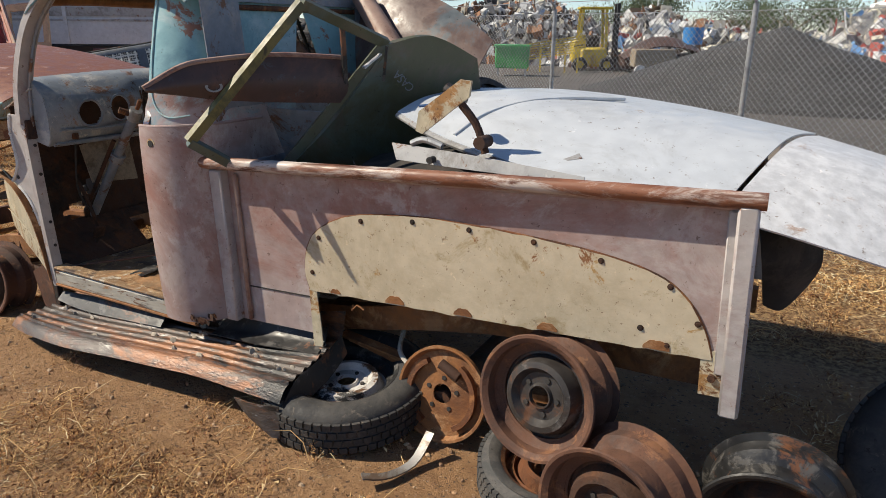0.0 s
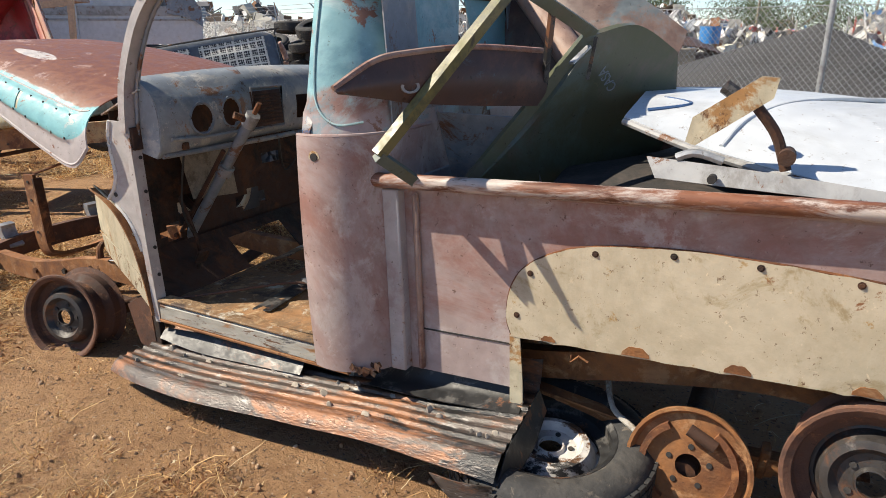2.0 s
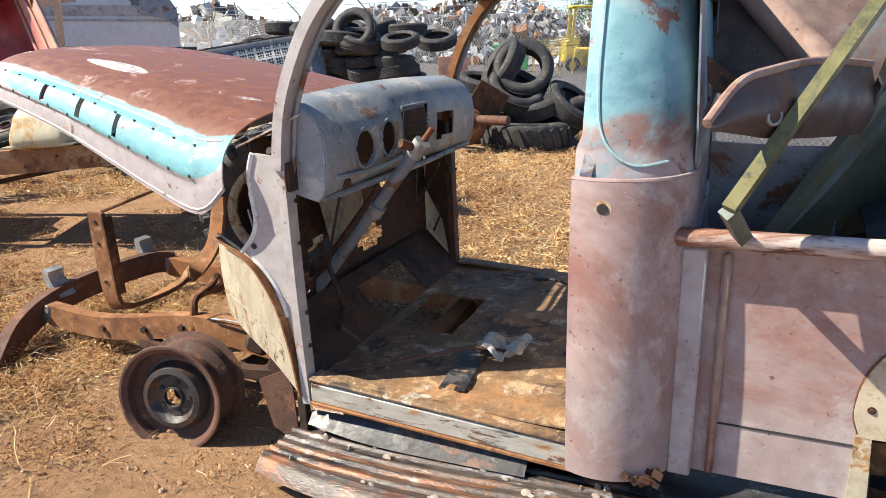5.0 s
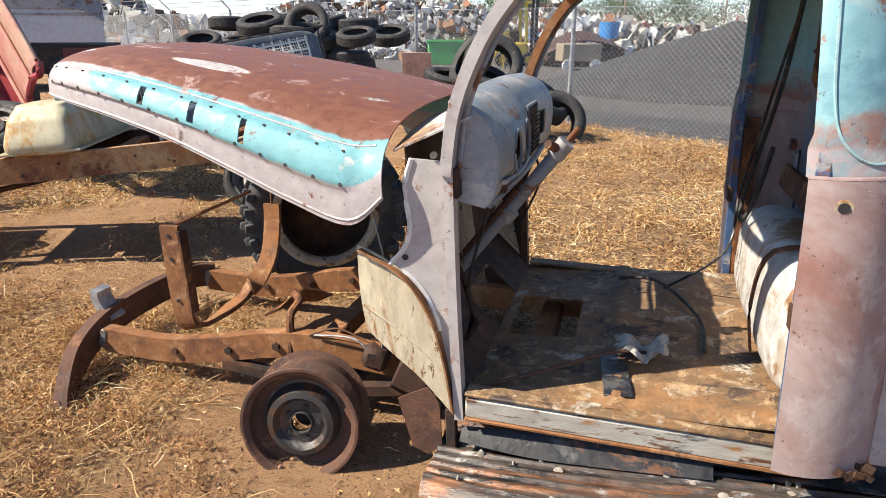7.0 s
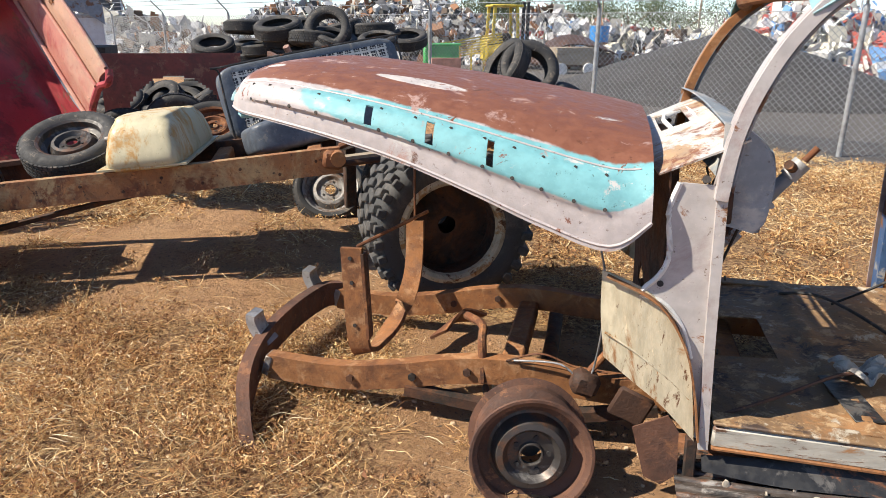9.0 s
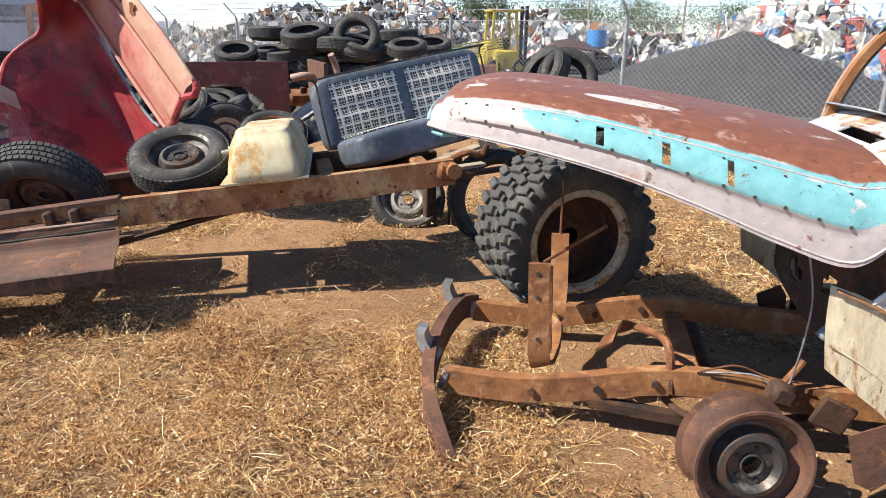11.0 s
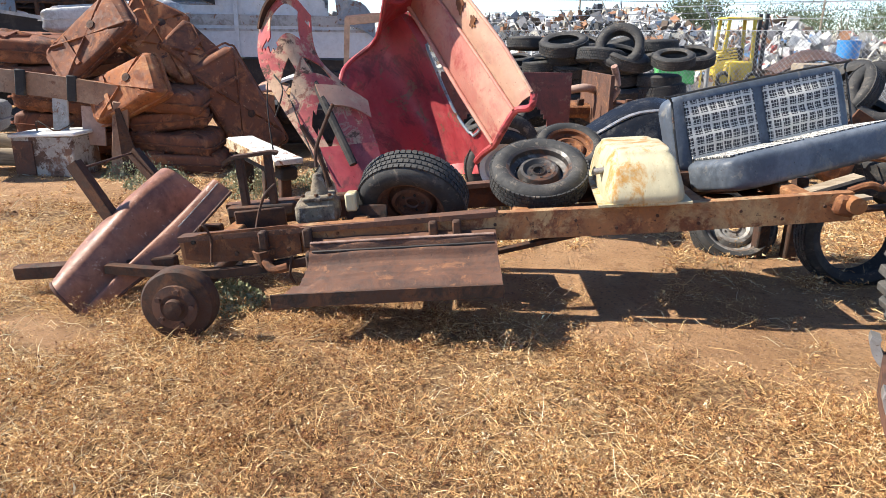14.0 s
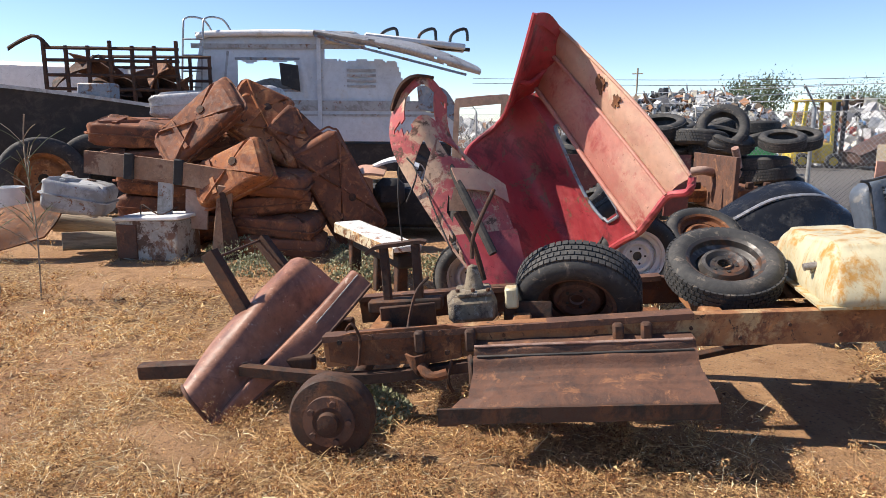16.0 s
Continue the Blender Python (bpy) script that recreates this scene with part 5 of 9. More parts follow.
def white_bonnet():
    t = thing("white_bonnet", "large white car bonnet lying over the truck bed with rust stains", "bonnet", TRUCK)
    near = [(0.80, -0.36, 1.165), (1.1, -0.5, 1.085), (1.57, -0.61, 0.995), (2.0, -0.60, 0.925)]
    mid = [(0.80, -0.12, 1.205), (1.2, -0.12, 1.20), (1.7, -0.1, 1.135), (2.14, -0.08, 1.065)]
    far = [(0.72, 0.45, 1.20), (1.2, 0.55, 1.185), (1.7, 0.55, 1.125), (2.24, 0.52, 1.02)]
    b = part("bonnet_skin", grid_sheet([near, mid, far], 0.006, 26, 40), M_white_hood, t)
    part("edge_fold", tube(nb(), [(x, y, z - 0.012) for x, y, z in near], 0.012, 8, 30), M_grey_paint, b)
    part("body_line", tube(nb(), [(1.10, -0.47, 1.10), (1.16, -0.3, 1.165), (1.3, -0.08, 1.195), (1.55, 0.15, 1.18)], 0.008, 8, 24), M_white_hood, b)
    part("front_skin", grid_sheet([[(2.01, -0.60, 0.917), (2.2, -0.56, 0.865), (2.45, -0.50, 0.785)], [(2.15, -0.08, 1.055), (2.4, -0.06, 0.99), (2.7, -0.02, 0.88)], [(2.25, 0.52, 1.012), (2.5, 0.5, 0.94), (2.8, 0.5, 0.84)]], 0.006, 20, 20), worn("white_rusted", (0.64, 0.65, 0.67), [((0.34, 0.2, 0.12), 4.5, 0.16, 0.1), ((0.16, 0.08, 0.045), 8, 0.06, 0.05)], 0.45), t)
    # near-black sheet stands in for the shade under the bonnet
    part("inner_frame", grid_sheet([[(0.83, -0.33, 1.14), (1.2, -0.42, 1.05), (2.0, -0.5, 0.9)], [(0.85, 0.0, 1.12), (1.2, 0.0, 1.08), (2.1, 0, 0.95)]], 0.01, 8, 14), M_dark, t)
    part("scoop", plate(nb(), [(-0.055, -0.035), (0.04, -0.045), (0.075, -0.01), (0.03, 0.035), (-0.05, 0.03)], 0.03, Matrix.Translation((1.50, -0.46, 1.045)) @ pose(0, 0, 0, 18, 8, -10)), M_grey_paint, t, "small bent scoop plate")
    part("shade_arc", tube(nb(), [(0.86, -0.30, 1.183), (0.98, -0.22, 1.195), (0.88, -0.12, 1.207)], 0.006, 6, 12), M_blue, t)
    v = thing("grey_valance", "pale grey valance panel resting in the truck bed", "body panel", TRUCK)
    part("valance", grid_sheet([[(0.92, -0.60, 1.085), (1.25, -0.61, 1.055), (1.62, -0.62, 1.01)], [(0.95, -0.625, 1.03), (1.25, -0.63, 1.01), (1.62, -0.63, 0.99)]], 0.006, 8, 16), M_grey_paint, v)
    disc(bm := nb(), 0.012, 0, 0.03, 10, Matrix.Translation((1.10, -0.63, 1.04)) @ rot_to((0, -1, 0)))
    part("stud", bm, M_dark, v)
    g = thing("bonnet_hinge", "rusty bonnet hinge bracket standing up from the bed", "hinge", TRUCK)
    part("hinge_plate", plate(nb(), [(-0.115, -0.075), (-0.09, -0.085), (0.09, 0.04), (0.10, 0.09), (0.06, 0.095), (-0.10, -0.01)], 0.012, side_m(-0.60) @ pose(1.135, 1.205, 0)), M_cream_rust, g)
    part("hinge_arm", tube(nb(), [(1.19, -0.59, 1.22), (1.24, -0.58, 1.15), (1.27, -0.58, 1.06)], 0.014, 8, 8), M_rust_dark, g)
    part("hinge_pivot", tube(nb(), [(1.27, -0.63, 1.10), (1.27, -0.56, 1.10)], 0.021, 14), M_rust_dark, g)
    part("hinge_foot", tube(nb(), [(1.0, -0.60, 1.085), (1.05, -0.60, 1.10), (1.12, -0.60, 1.08)], 0.012, 8, 8), M_galv, g)
    part("hinge_link", tube(nb(), [(1.10, -0.52, 1.27), (1.17, -0.53, 1.22)], 0.02, 8), M_black, g)

    # hanging panel, coloured near-black to carry the deep shade behind the bed
    k = thing("black_inner_fender", "black inner fender hanging under the white bonnet", "fender")
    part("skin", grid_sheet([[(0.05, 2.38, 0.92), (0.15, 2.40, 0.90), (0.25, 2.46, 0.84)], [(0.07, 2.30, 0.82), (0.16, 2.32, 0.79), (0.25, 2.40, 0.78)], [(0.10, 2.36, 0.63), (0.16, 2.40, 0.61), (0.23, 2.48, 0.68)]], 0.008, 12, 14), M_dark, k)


white_bonnet()


def bed_panels():
    d = thing("olive_door", "dark olive truck door standing on edge in the bed", "door")
    G, C, B, A = Vector((-1.77, 2.24, 0.93)), Vector((-1.43, 2.54, 1.445)), Vector((-1.595, 2.20, 1.59)), Vector((-1.895, 1.875, 1.10))
    body = grid_sheet([[G, (G + C) / 2 + Vector((0.02, -0.01, -0.02)), C], [Vector((-1.52, 2.62, 0.88)), Vector((-1.41, 2.68, 1.2)), Vector((-1.32, 2.74, 1.475))], [Vector((-1.27, 3.02, 0.84)), Vector((-1.20, 3.0, 1.15)), Vector((-1.20, 2.95, 1.38))]], 0.03, 22, 22)
    part("door_skin", body, M_olive, d)
    part("belt_moulding", bar(nb(), [G, C], 0.03, 0.05), M_olive, d)
    part("window_frame", bar(nb(), [A, B], 0.036, 0.030, up=(0.7, -0.5, -0.5)), M_yellow_edge, d, "window frame in yellow olive paint")
    part("window_frame", bar(nb(), [B, C], 0.04, 0.03, up=(0.7, -0.5, -0.5)), M_olive, d)
    part("window_frame", bar(nb(), [A, Vector((-1.845, 2.02, 1.0)), G], 0.034, 0.03, up=(0.7, -0.5, -0.5)), M_olive, d)
    part("vent_divider", bar(nb(), [B.lerp(C, 0.45), G.lerp(C, 0.62)], 0.018, 0.018, up=(0.7, -0.5, -0.5)), M_black, d)
    part("mirror_stay", bar(nb(), [C.lerp(G, 0.08) + Vector((0.03, -0.03, 0.0)), C.lerp(G, 0.22) + Vector((0.04, -0.06, 0.02))], 0.02, 0.008), M_aluminium, d)
    part("hanging_strip", bar(nb(), [C + Vector((0.02, -0.03, -0.01)), C + Vector((0.0, -0.03, -0.15))], 0.012, 0.004, up=(0, 1, 0)), M_black, d)
    for o in ((0.085, 0.24, -0.02), (0.12, 0.30, -0.04), (0.09, 0.30, -0.005)):
        disc(bm := nb(), 0.008, 0, 0.005, 10, Matrix.Translation(C + Vector(o) + Vector((0.02, -0.015, -0.01))) @ rot_to((0.7, -0.5, -0.45)))
        part("bolt_hole", bm, M_dark, d)
    cu = bpy.data.curves.new("lettering", "FONT")
    cu.body, cu.size, cu.extrude = "CASA", 0.052, 0.0008
    tmp = bpy.data.objects.new("lettering", cu)
    me = bpy.data.meshes.new_from_object(tmp)
    me.materials.append(M_bluegrey)
    tx = new("lettering", me)
    ex = Vector((-0.25, -0.2, 0.35)).normalized()
    n = Vector((0.70, -0.52, -0.48)).normalized()
    ex = (ex - n * ex.dot(n)).normalized()
    ey = n.cross(ex)
    o = Vector((-1.375, 2.665, 1.28)) + n * 0.03
    tx.matrix_basis = Matrix(((ex.x, ey.x, n.x, o.x), (ex.y, ey.y, n.y, o.y), (ex.z, ey.z, n.z, o.z), (0, 0, 0, 1)))
    tx.parent = d
    f1 = thing("brown_fender", "dull brown truck fender lying across the bed", "fender", TRUCK)
    part("fender_skin", grid_sheet([[(0.14, -0.97, 1.29), (0.19, -0.84, 1.355), (0.25, -0.73, 1.375), (0.36, -0.52, 1.385), (0.50, -0.28, 1.365)], [(0.15, -0.975, 1.285), (0.215, -0.85, 1.30), (0.28, -0.74, 1.30), (0.39, -0.53, 1.295), (0.52, -0.29, 1.28)], [(0.15, -0.965, 1.28), (0.205, -0.83, 1.255), (0.26, -0.73, 1.235), (0.37, -0.52, 1.21), (0.51, -0.28, 1.19)]], 0.006, 16, 24), M_fend_brown, f1)
    part("fender_lip", tube(nb(), [(0.14, -0.97, 1.293), (0.19, -0.84, 1.36), (0.25, -0.73, 1.38), (0.36, -0.52, 1.39), (0.50, -0.28, 1.37)], 0.010, 8, 24), M_fend_pink, f1)
    lathe(bm := nb(), [(0.014, -0.003), (0.02, -0.003), (0.02, 0.004), (0.014, 0.004)], 14, Matrix.Translation((0.265, -0.765, 1.285)) @ rot_to((0.85, -0.5, 0.1)) @ Matrix.Diagonal((1.6, 1, 1, 1)))
    part("slot_ring", bm, M_steel, f1)
    part("under_panel", grid_sheet([[(0.13, -0.35, 1.17), (0.45, -0.3, 1.15)], [(0.14, -0.2, 0.80), (0.5, -0.15, 0.75)]], 0.006, 8, 8), M_bluegrey, f1)
    f2 = thing("large_fender", "big rusty brown fender upright in the truck bed", "fender", TRUCK)
    part("fender_skin", grid_sheet([[(0.10, 0.50, 1.66), (0.35, 0.5, 1.68), (0.62, 0.48, 1.58), (0.86, 0.42, 1.42)], [(0.08, 0.42, 1.45), (0.35, 0.36, 1.48), (0.60, 0.34, 1.42), (0.84, 0.32, 1.32)], [(0.10, 0.38, 1.25), (0.35, 0.3, 1.2), (0.58, 0.30, 1.15), (0.78, 0.3, 1.2)]], 0.008, 18, 26), M_fend_grey, f2)
    part("pressed_ridge", tube(nb(), [(0.14, 0.40, 1.66), (0.32, 0.32, 1.47), (0.50, 0.22, 1.27)], 0.06, 12, 14, radii=[0.05 + 0.018 * k / 13 for k in range(14)]), M_fend_pink, f2)
    b = thing("slotted_bar", "rusty slotted steel bar leaning behind the cab", "steel bar", TRUCK)
    part("bar", bar(nb(), [(-0.0, 0.05, 1.42), (0.2, -0.05, 1.27)], 0.012, 0.06, up=(0.4, 0, 1)), M_rust_brown, b)
    for k in (0.3, 0.7):
        p = Vector((0.0, 0.05, 1.42)).lerp(Vector((0.2, -0.05, 1.27)), k)
        part("slot", box(nb(), p + Vector((0, -0.008, 0)), (0.03, 0.008, 0.016), (0, 37, -27), 0.002), M_dark, b)
    # near-black sheet added as shade between the load and the bed floor
    dk = thing("dark_scrap_panel", "near-black sheet standing in for shade in the truck bed", "scrap panel", TRUCK)
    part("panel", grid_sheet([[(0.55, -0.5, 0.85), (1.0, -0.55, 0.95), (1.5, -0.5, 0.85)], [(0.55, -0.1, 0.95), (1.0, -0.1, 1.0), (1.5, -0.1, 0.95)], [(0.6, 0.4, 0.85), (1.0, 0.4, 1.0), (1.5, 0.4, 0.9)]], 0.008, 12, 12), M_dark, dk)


bed_panels()

# ---- big off-road tyres ----
AX = Vector((0.41, -0.91, 0.0)).normalized()


def big_tyre(c, label):
    t = thing("offroad_tyre", label, "tyre", Matrix.Translation(c) @ rot_to(AX), "big off-road tyres")
    R, r, w = 0.455, 0.285, 0.25
    ty = part("tyre", lathe(nb(), tyre_prof(R - 0.02, r, w), 56), M_rubber_grey, t, angle=50)
    bm = nb()
    for k in range(30):
        for s in (-1, 1):
            a = 360 * (k + (0.5 if s > 0 else 0)) / 30
            box(bm, (0, 0, 0), (0.045, 0.05, w * 0.40), m=pose(0, 0, 0, 0, 0, a) @ pose(R - 0.018, 0, s * w * 0.23, s * 14), bev=0.006)
            box(bm, (0, 0, 0), (0.05, 0.045, w * 0.12), m=pose(0, 0, 0, 0, 0, a) @ pose(R - 0.045, 0, s * w * 0.47, 0), bev=0.006)
    part("tread_lug", bm, M_rubber_grey, ty)
    part("rim_ring", lathe(nb(), [(r, w * 0.42), (r + 0.012, w * 0.40), (r - 0.02, w * 0.33), (r - 0.028, w * 0.24), (r - 0.036, w * 0.24), (r - 0.03, w * 0.36), (r - 0.012, w * 0.42)], 40), M_cream_rust, t, "chipped rusty rim ring")
    part("rim_barrel", lathe(nb(), [(r - 0.03, w * 0.24), (r - 0.036, -w * 0.4), (r - 0.044, -w * 0.4), (r - 0.038, w * 0.24)], 40), M_rust_dark, t)
    return t


nt = big_tyre(Vector((-4.22, 3.66, 0.47)), "large lugged off-road tyre standing on edge by the truck frame")
part("wheel_disc", lathe(nb(), [(0.25, -0.06), (0.20, -0.07), (0.12, -0.04), (0.05, -0.04), (0.05, -0.05), (0.12, -0.05), (0.20, -0.08), (0.25, -0.07)], 40), M_rust_dark, nt)
bt = big_tyre(Vector((-4.22, 3.66, 0.47)) - AX * 0.262, "large lugged off-road tyre standing against its twin")
part("wheel_disc", lathe(nb(), [(0.25, -0.02), (0.20, -0.03), (0.12, 0.0), (0.06, 0.0), (0.06, -0.01), (0.12, -0.01), (0.20, -0.04), (0.25, -0.03)], 40), M_rust_dark, bt)

# ---- second chassis ----
CHM = pose(-6.7, 3.3, 0, 0, -4.8, 21.4)
M_tan_rust = worn("tan_rusted_rail", (0.27, 0.12, 0.05), [((0.37, 0.25, 0.13), 2.2, 0.38, 0.10), ((0.16, 0.06, 0.028), 4, 0.40, 0.08), ((0.06, 0.03, 0.018), 22, 0.18, 0.04), ((0.40, 0.18, 0.07), 8, 0.2, 0.06)], 0.8, 0.0, 0.4, 70)
frame_2 = thing("truck_chassis", "rusty bare truck chassis with one brake drum on the weeds", "chassis", CHM)


def chassis_2():
    for y, x0 in ((0.02, -1.75), (0.80, -1.75)):
        r = part("chassis_rail", bar(nb(), [(x0, y, 0.54), (-1.0, y, 0.575), (0.0, y, 0.585), (1.0, y, 0.58), (1.95, y, 0.59)], 0.065, 0.155, 30), M_tan_rust if y < 0.5 else M_rust_dark, frame_2, "long rusty chassis rail")
        part("rail_flange", bar(nb(), [(x0, y - 0.01, 0.615), (-0.2, y - 0.01, 0.655), (0.05, y - 0.01, 0.662)], 0.09, 0.03, 14), M_rust_brown, r)
        for k in range(16):
            disc(bm := nb(), 0.009, 0, 0.01, 8, Matrix.Translation((-1.5 + 0.22 * k, y - 0.033, 0.60 if k % 2 else 0.545)) @ rot_to((0, -1, 0)))
            part("rivet", bm, M_rust_dark, r)
    for x in (-1.5, -0.75, 0.2, 1.2, 1.8):
        part("cross_member", box(nb(), (x, 0.41, 0.57), (0.1, 0.74, 0.10), bev=0.012), M_rust_orange, frame_2)
    part("front_horn", box(nb(), (-2.35, 0.12, 0.435), (0.98, 0.075, 0.085), (0, 0, 2), 0.01), M_rust_dark, frame_2)
    part("front_horn", box(nb(), (-2.1, 0.75, 0.46), (0.6, 0.075, 0.085), (0, 0, 0), 0.01), M_rust_dark, frame_2)
    part("spring_hanger", box(nb(), (1.9, -0.03, 0.60), (0.12, 0.06, 0.11), (0, 15, 0), 0.02), M_rust, frame_2)
    part("hanger_boss", tube(nb(), [(1.93, -0.10, 0.61), (1.93, 0.0, 0.61)], 0.045, 14), M_rust_orange, frame_2)
    part("hitch_hook", tube(nb(), [(1.95, 0.05, 0.66), (2.05, 0.04, 0.69), (2.14, 0.06, 0.66), (2.18, 0.06, 0.72)], 0.02, 8, 12), M_rust, frame_2)
    part("tail_bar", tube(nb(), [(1.95, 0.02, 0.56), (2.3, 0.10, 0.55)], 0.02, 8), M_rust_dark, frame_2)
    for x in (-0.30, -0.17, -1.25, -1.0):
        part("bracket", box(nb(), (x, -0.055, 0.595), (0.05, 0.05, 0.11), (0, 0, 0), 0.01), M_rust_dark, frame_2)
    # running board
    prof = [(0.0, 0.580), (-0.09, 0.572), (-0.10, 0.560), (-0.105, 0.530), (-0.13, 0.522), (-0.145, 0.485), (-0.16, 0.465), (-0.21, 0.452), (-0.22, 0.460), (-0.235, 0.448), (-0.27, 0.440), (-0.28, 0.448), (-0.295, 0.436), (-0.34, 0.430), (-0.35, 0.436), (-0.38, 0.420), (-0.415, 0.405), (-0.43, 0.37), (-0.42, 0.335)]
    P = [Vector((0, *(np.interp(k / 79 * (len(prof) - 1), range(len(prof)), [q[i] for q in prof]) for i in (0, 1)))) for k in range(80)]
    bm = sheet(nb(), lambda a, b: (-0.98 + 1.02 * a - 0.03 * b * (1 - a) - 0.13 * max(0.0, b - 0.72) / 0.28 * (1 - a) + 0.02 * b * a, P[round(b * 79)].y + 0.01 * noise.noise((a * 5, b * 3, 0)), P[round(b * 79)].z + 0.012 * noise.noise((a * 4, b * 2, 7)) - 0.015 * (a < 0.1) * b), 40, 79, 0.004)
    rb = part("running_board", bm, M_rust_brown, frame_2, "rust brown pressed running board")
    part("board_groove", box(nb(), (-0.47, -0.118, 0.531), (1.0, 0.018, 0.008), bev=0.002), M_dark, rb)
    part("board_bead", tube(nb(), [(-0.98, -0.095, 0.574), (-0.45, -0.097, 0.576), (0.03, -0.095, 0.574)], 0.007, 6, 20), M_fend_pink, rb)
    part("board_lip", bar(nb(), [(-1.13, -0.432, 0.372), (-0.6, -0.438, 0.374), (-0.2, -0.436, 0.372), (0.06, -0.432, 0.368)], 0.014, 0.07, 24), M_rust_dark, rb)
    part("board_end", box(nb(), (-1.0, -0.09, 0.44), (0.03, 0.10, 0.16), (0, 0, 10), 0.01), M_rust_dark, frame_2)
    part("under_brace", box(nb(), (0.3, 0.2, 0.42), (1.3, 0.05, 0.03), (0, -6, 12), 0.004), M_rust_dark, frame_2)
    # unseen sheets with gaps, added to cast broad streaked shadow under the rails
    for x, w, y0, y1, z in ((0.62, 0.62, 0.08, 0.74, 0.50), (1.30, 0.50, 0.06, 0.70, 0.52), (-0.28, 0.60, 0.10, 0.72, 0.50), (1.72, 0.24, 0.10, 0.76, 0.53)):
        part("floor_plate", sheet(nb(), lambda a, b: (x + w * (a - 0.5), y0 + (y1 - y0) * b, z + 0.012 * noise.noise((a * 4 + x, b * 4, 2))), 12, 12, 0.006, skip=lambda a, b: noise.noise((a * 3 + x * 5, b * 3, 4)) > 0.45), M_rust, frame_2, "unseen rusty sheet added between the rails to shade the ground")
    # axle with drum
    part("axle_beam", tube(nb(), [(-1.62, -0.40, 0.385), (-1.62, 0.4, 0.36), (-1.62, 1.1, 0.385)], 0.04, 10, 10), M_rust_dark, frame_2)
    dm = Matrix.Translation((-1.60, -0.47, 0.395)) @ rot_to((0.05, -1, 0.02))
    dr = part("brake_drum", lathe(nb(), [(0.19, -0.07), (0.19, 0.0), (0.178, 0.02), (0.11, 0.03), (0.105, 0.05), (0.05, 0.055), (0.045, 0.08), (0.001, 0.085), (0.001, 0.02), (0.16, -0.01), (0.165, -0.07)], 40, dm), M_rust_dark, frame_2, "dark rusty brake drum")
    part("hub_flange", lathe(nb(), [(0.115, 0.028), (0.115, 0.05), (0.07, 0.055), (0.07, 0.028)], 32, dm), M_rust_brown, dr)
    for k in range(5):
        a = 2 * math.pi * k / 5
        disc(bm := nb(), 0.014, 0.045, 0.07, 6, dm @ pose(0.09 * math.cos(a), 0.09 * math.sin(a), 0))
        part("wheel_nut", bm, M_rust_brown, dr)
    part("spring_pack", bar(nb(), [(-2.2, -0.02, 0.47), (-1.6, -0.03, 0.41), (-0.95, -0.02, 0.46)], 0.06, 0.05, 20), M_rust_dark, frame_2)
    part("shock_arm", tube(nb(), [(-1.25, -0.08, 0.48), (-1.2, -0.12, 0.44), (-1.12, -0.11, 0.45)], 0.025, 8, 8), M_rust, frame_2)
    # gearbox lump and frame uprights
    gb = part("gearbox", box(nb(), (-1.02, 0.35, 0.66), (0.26, 0.26, 0.14), (0, 0, 8), 0.03), M_crust, frame_2, "oily grey gearbox")
    part("gearbox_lid", box(nb(), (-1.0, 0.33, 0.745), (0.19, 0.19, 0.03), (0, 0, 8), 0.01), M_crust, gb)
    for dx, dy in ((-0.08, -0.08), (0.08, -0.08), (0.0, -0.08)):
        disc(bm := nb(), 0.012, 0, 0.014, 6, pose(-1.0 + dx, 0.33 + dy, 0.76))
        part("lid_bolt", bm, M_rust_dark, gb)
    part("gear_tower", lathe(nb(), [(0.065, 0.0), (0.04, 0.10), (0.025, 0.16), (0.001, 0.17), (0.001, 0.0)], 16, pose(-1.0, 0.33, 0.72)), M_crust, gb)
    part("gear_lever", tube(nb(), [(-1.0, 0.33, 0.92), (-0.98, 0.34, 1.05), (-0.86, 0.35, 1.28)], 0.011, 8, 10), M_rust_dark, gb)
    part("hand_brake", tube(nb(), [(-0.95, 0.42, 0.78), (-1.0, 0.42, 1.0), (-1.08, 0.42, 1.16)], 0.016, 8, 10), M_rust_dark, gb)
    part("yellow_spacer", box(nb(), (-0.80, 0.30, 0.71), (0.07, 0.10, 0.11), bev=0.01), M_tan, frame_2)
    for x in (-1.5, -1.32):
        part("mount_post", box(nb(), (x, 0.45, 0.82), (0.045, 0.05, 0.36), bev=0.006), M_rust_dark, frame_2)
    part("mount_top", bar(nb(), [(-1.60, 0.45, 0.955), (-1.54, 0.45, 0.99), (-1.42, 0.45, 1.0), (-1.30, 0.45, 1.01), (-1.26, 0.45, 1.0)], 0.07, 0.02, 16), M_rust_dark, frame_2)
    part("mount_foot", box(nb(), (-1.40, 0.45, 0.655), (0.42, 0.10, 0.07), (0, 0, 0), 0.01), M_rust_dark, frame_2)
    # plates, gusset and loose wires between the rails
    part("bell_plate", box(nb(), (-1.36, 0.28, 0.60), (0.30, 0.02, 0.20), (8, 0, 10), 0.006), M_rust_dark, frame_2)
    part("bell_plate", box(nb(), (-0.72, 0.30, 0.60), (0.26, 0.02, 0.16), (-6, 0, -8), 0.006), M_rust_dark, frame_2)
    gu = part("rail_gusset", plate(nb(), [(-1.72, 0.50), (-1.60, 0.475), (-1.2, 0.475), (-1.05, 0.50), (-1.05, 0.655), (-1.12, 0.668), (-1.6, 0.645), (-1.72, 0.62)], 0.012, side_m(-0.026)), M_rust, frame_2, "pitted rail gusset")
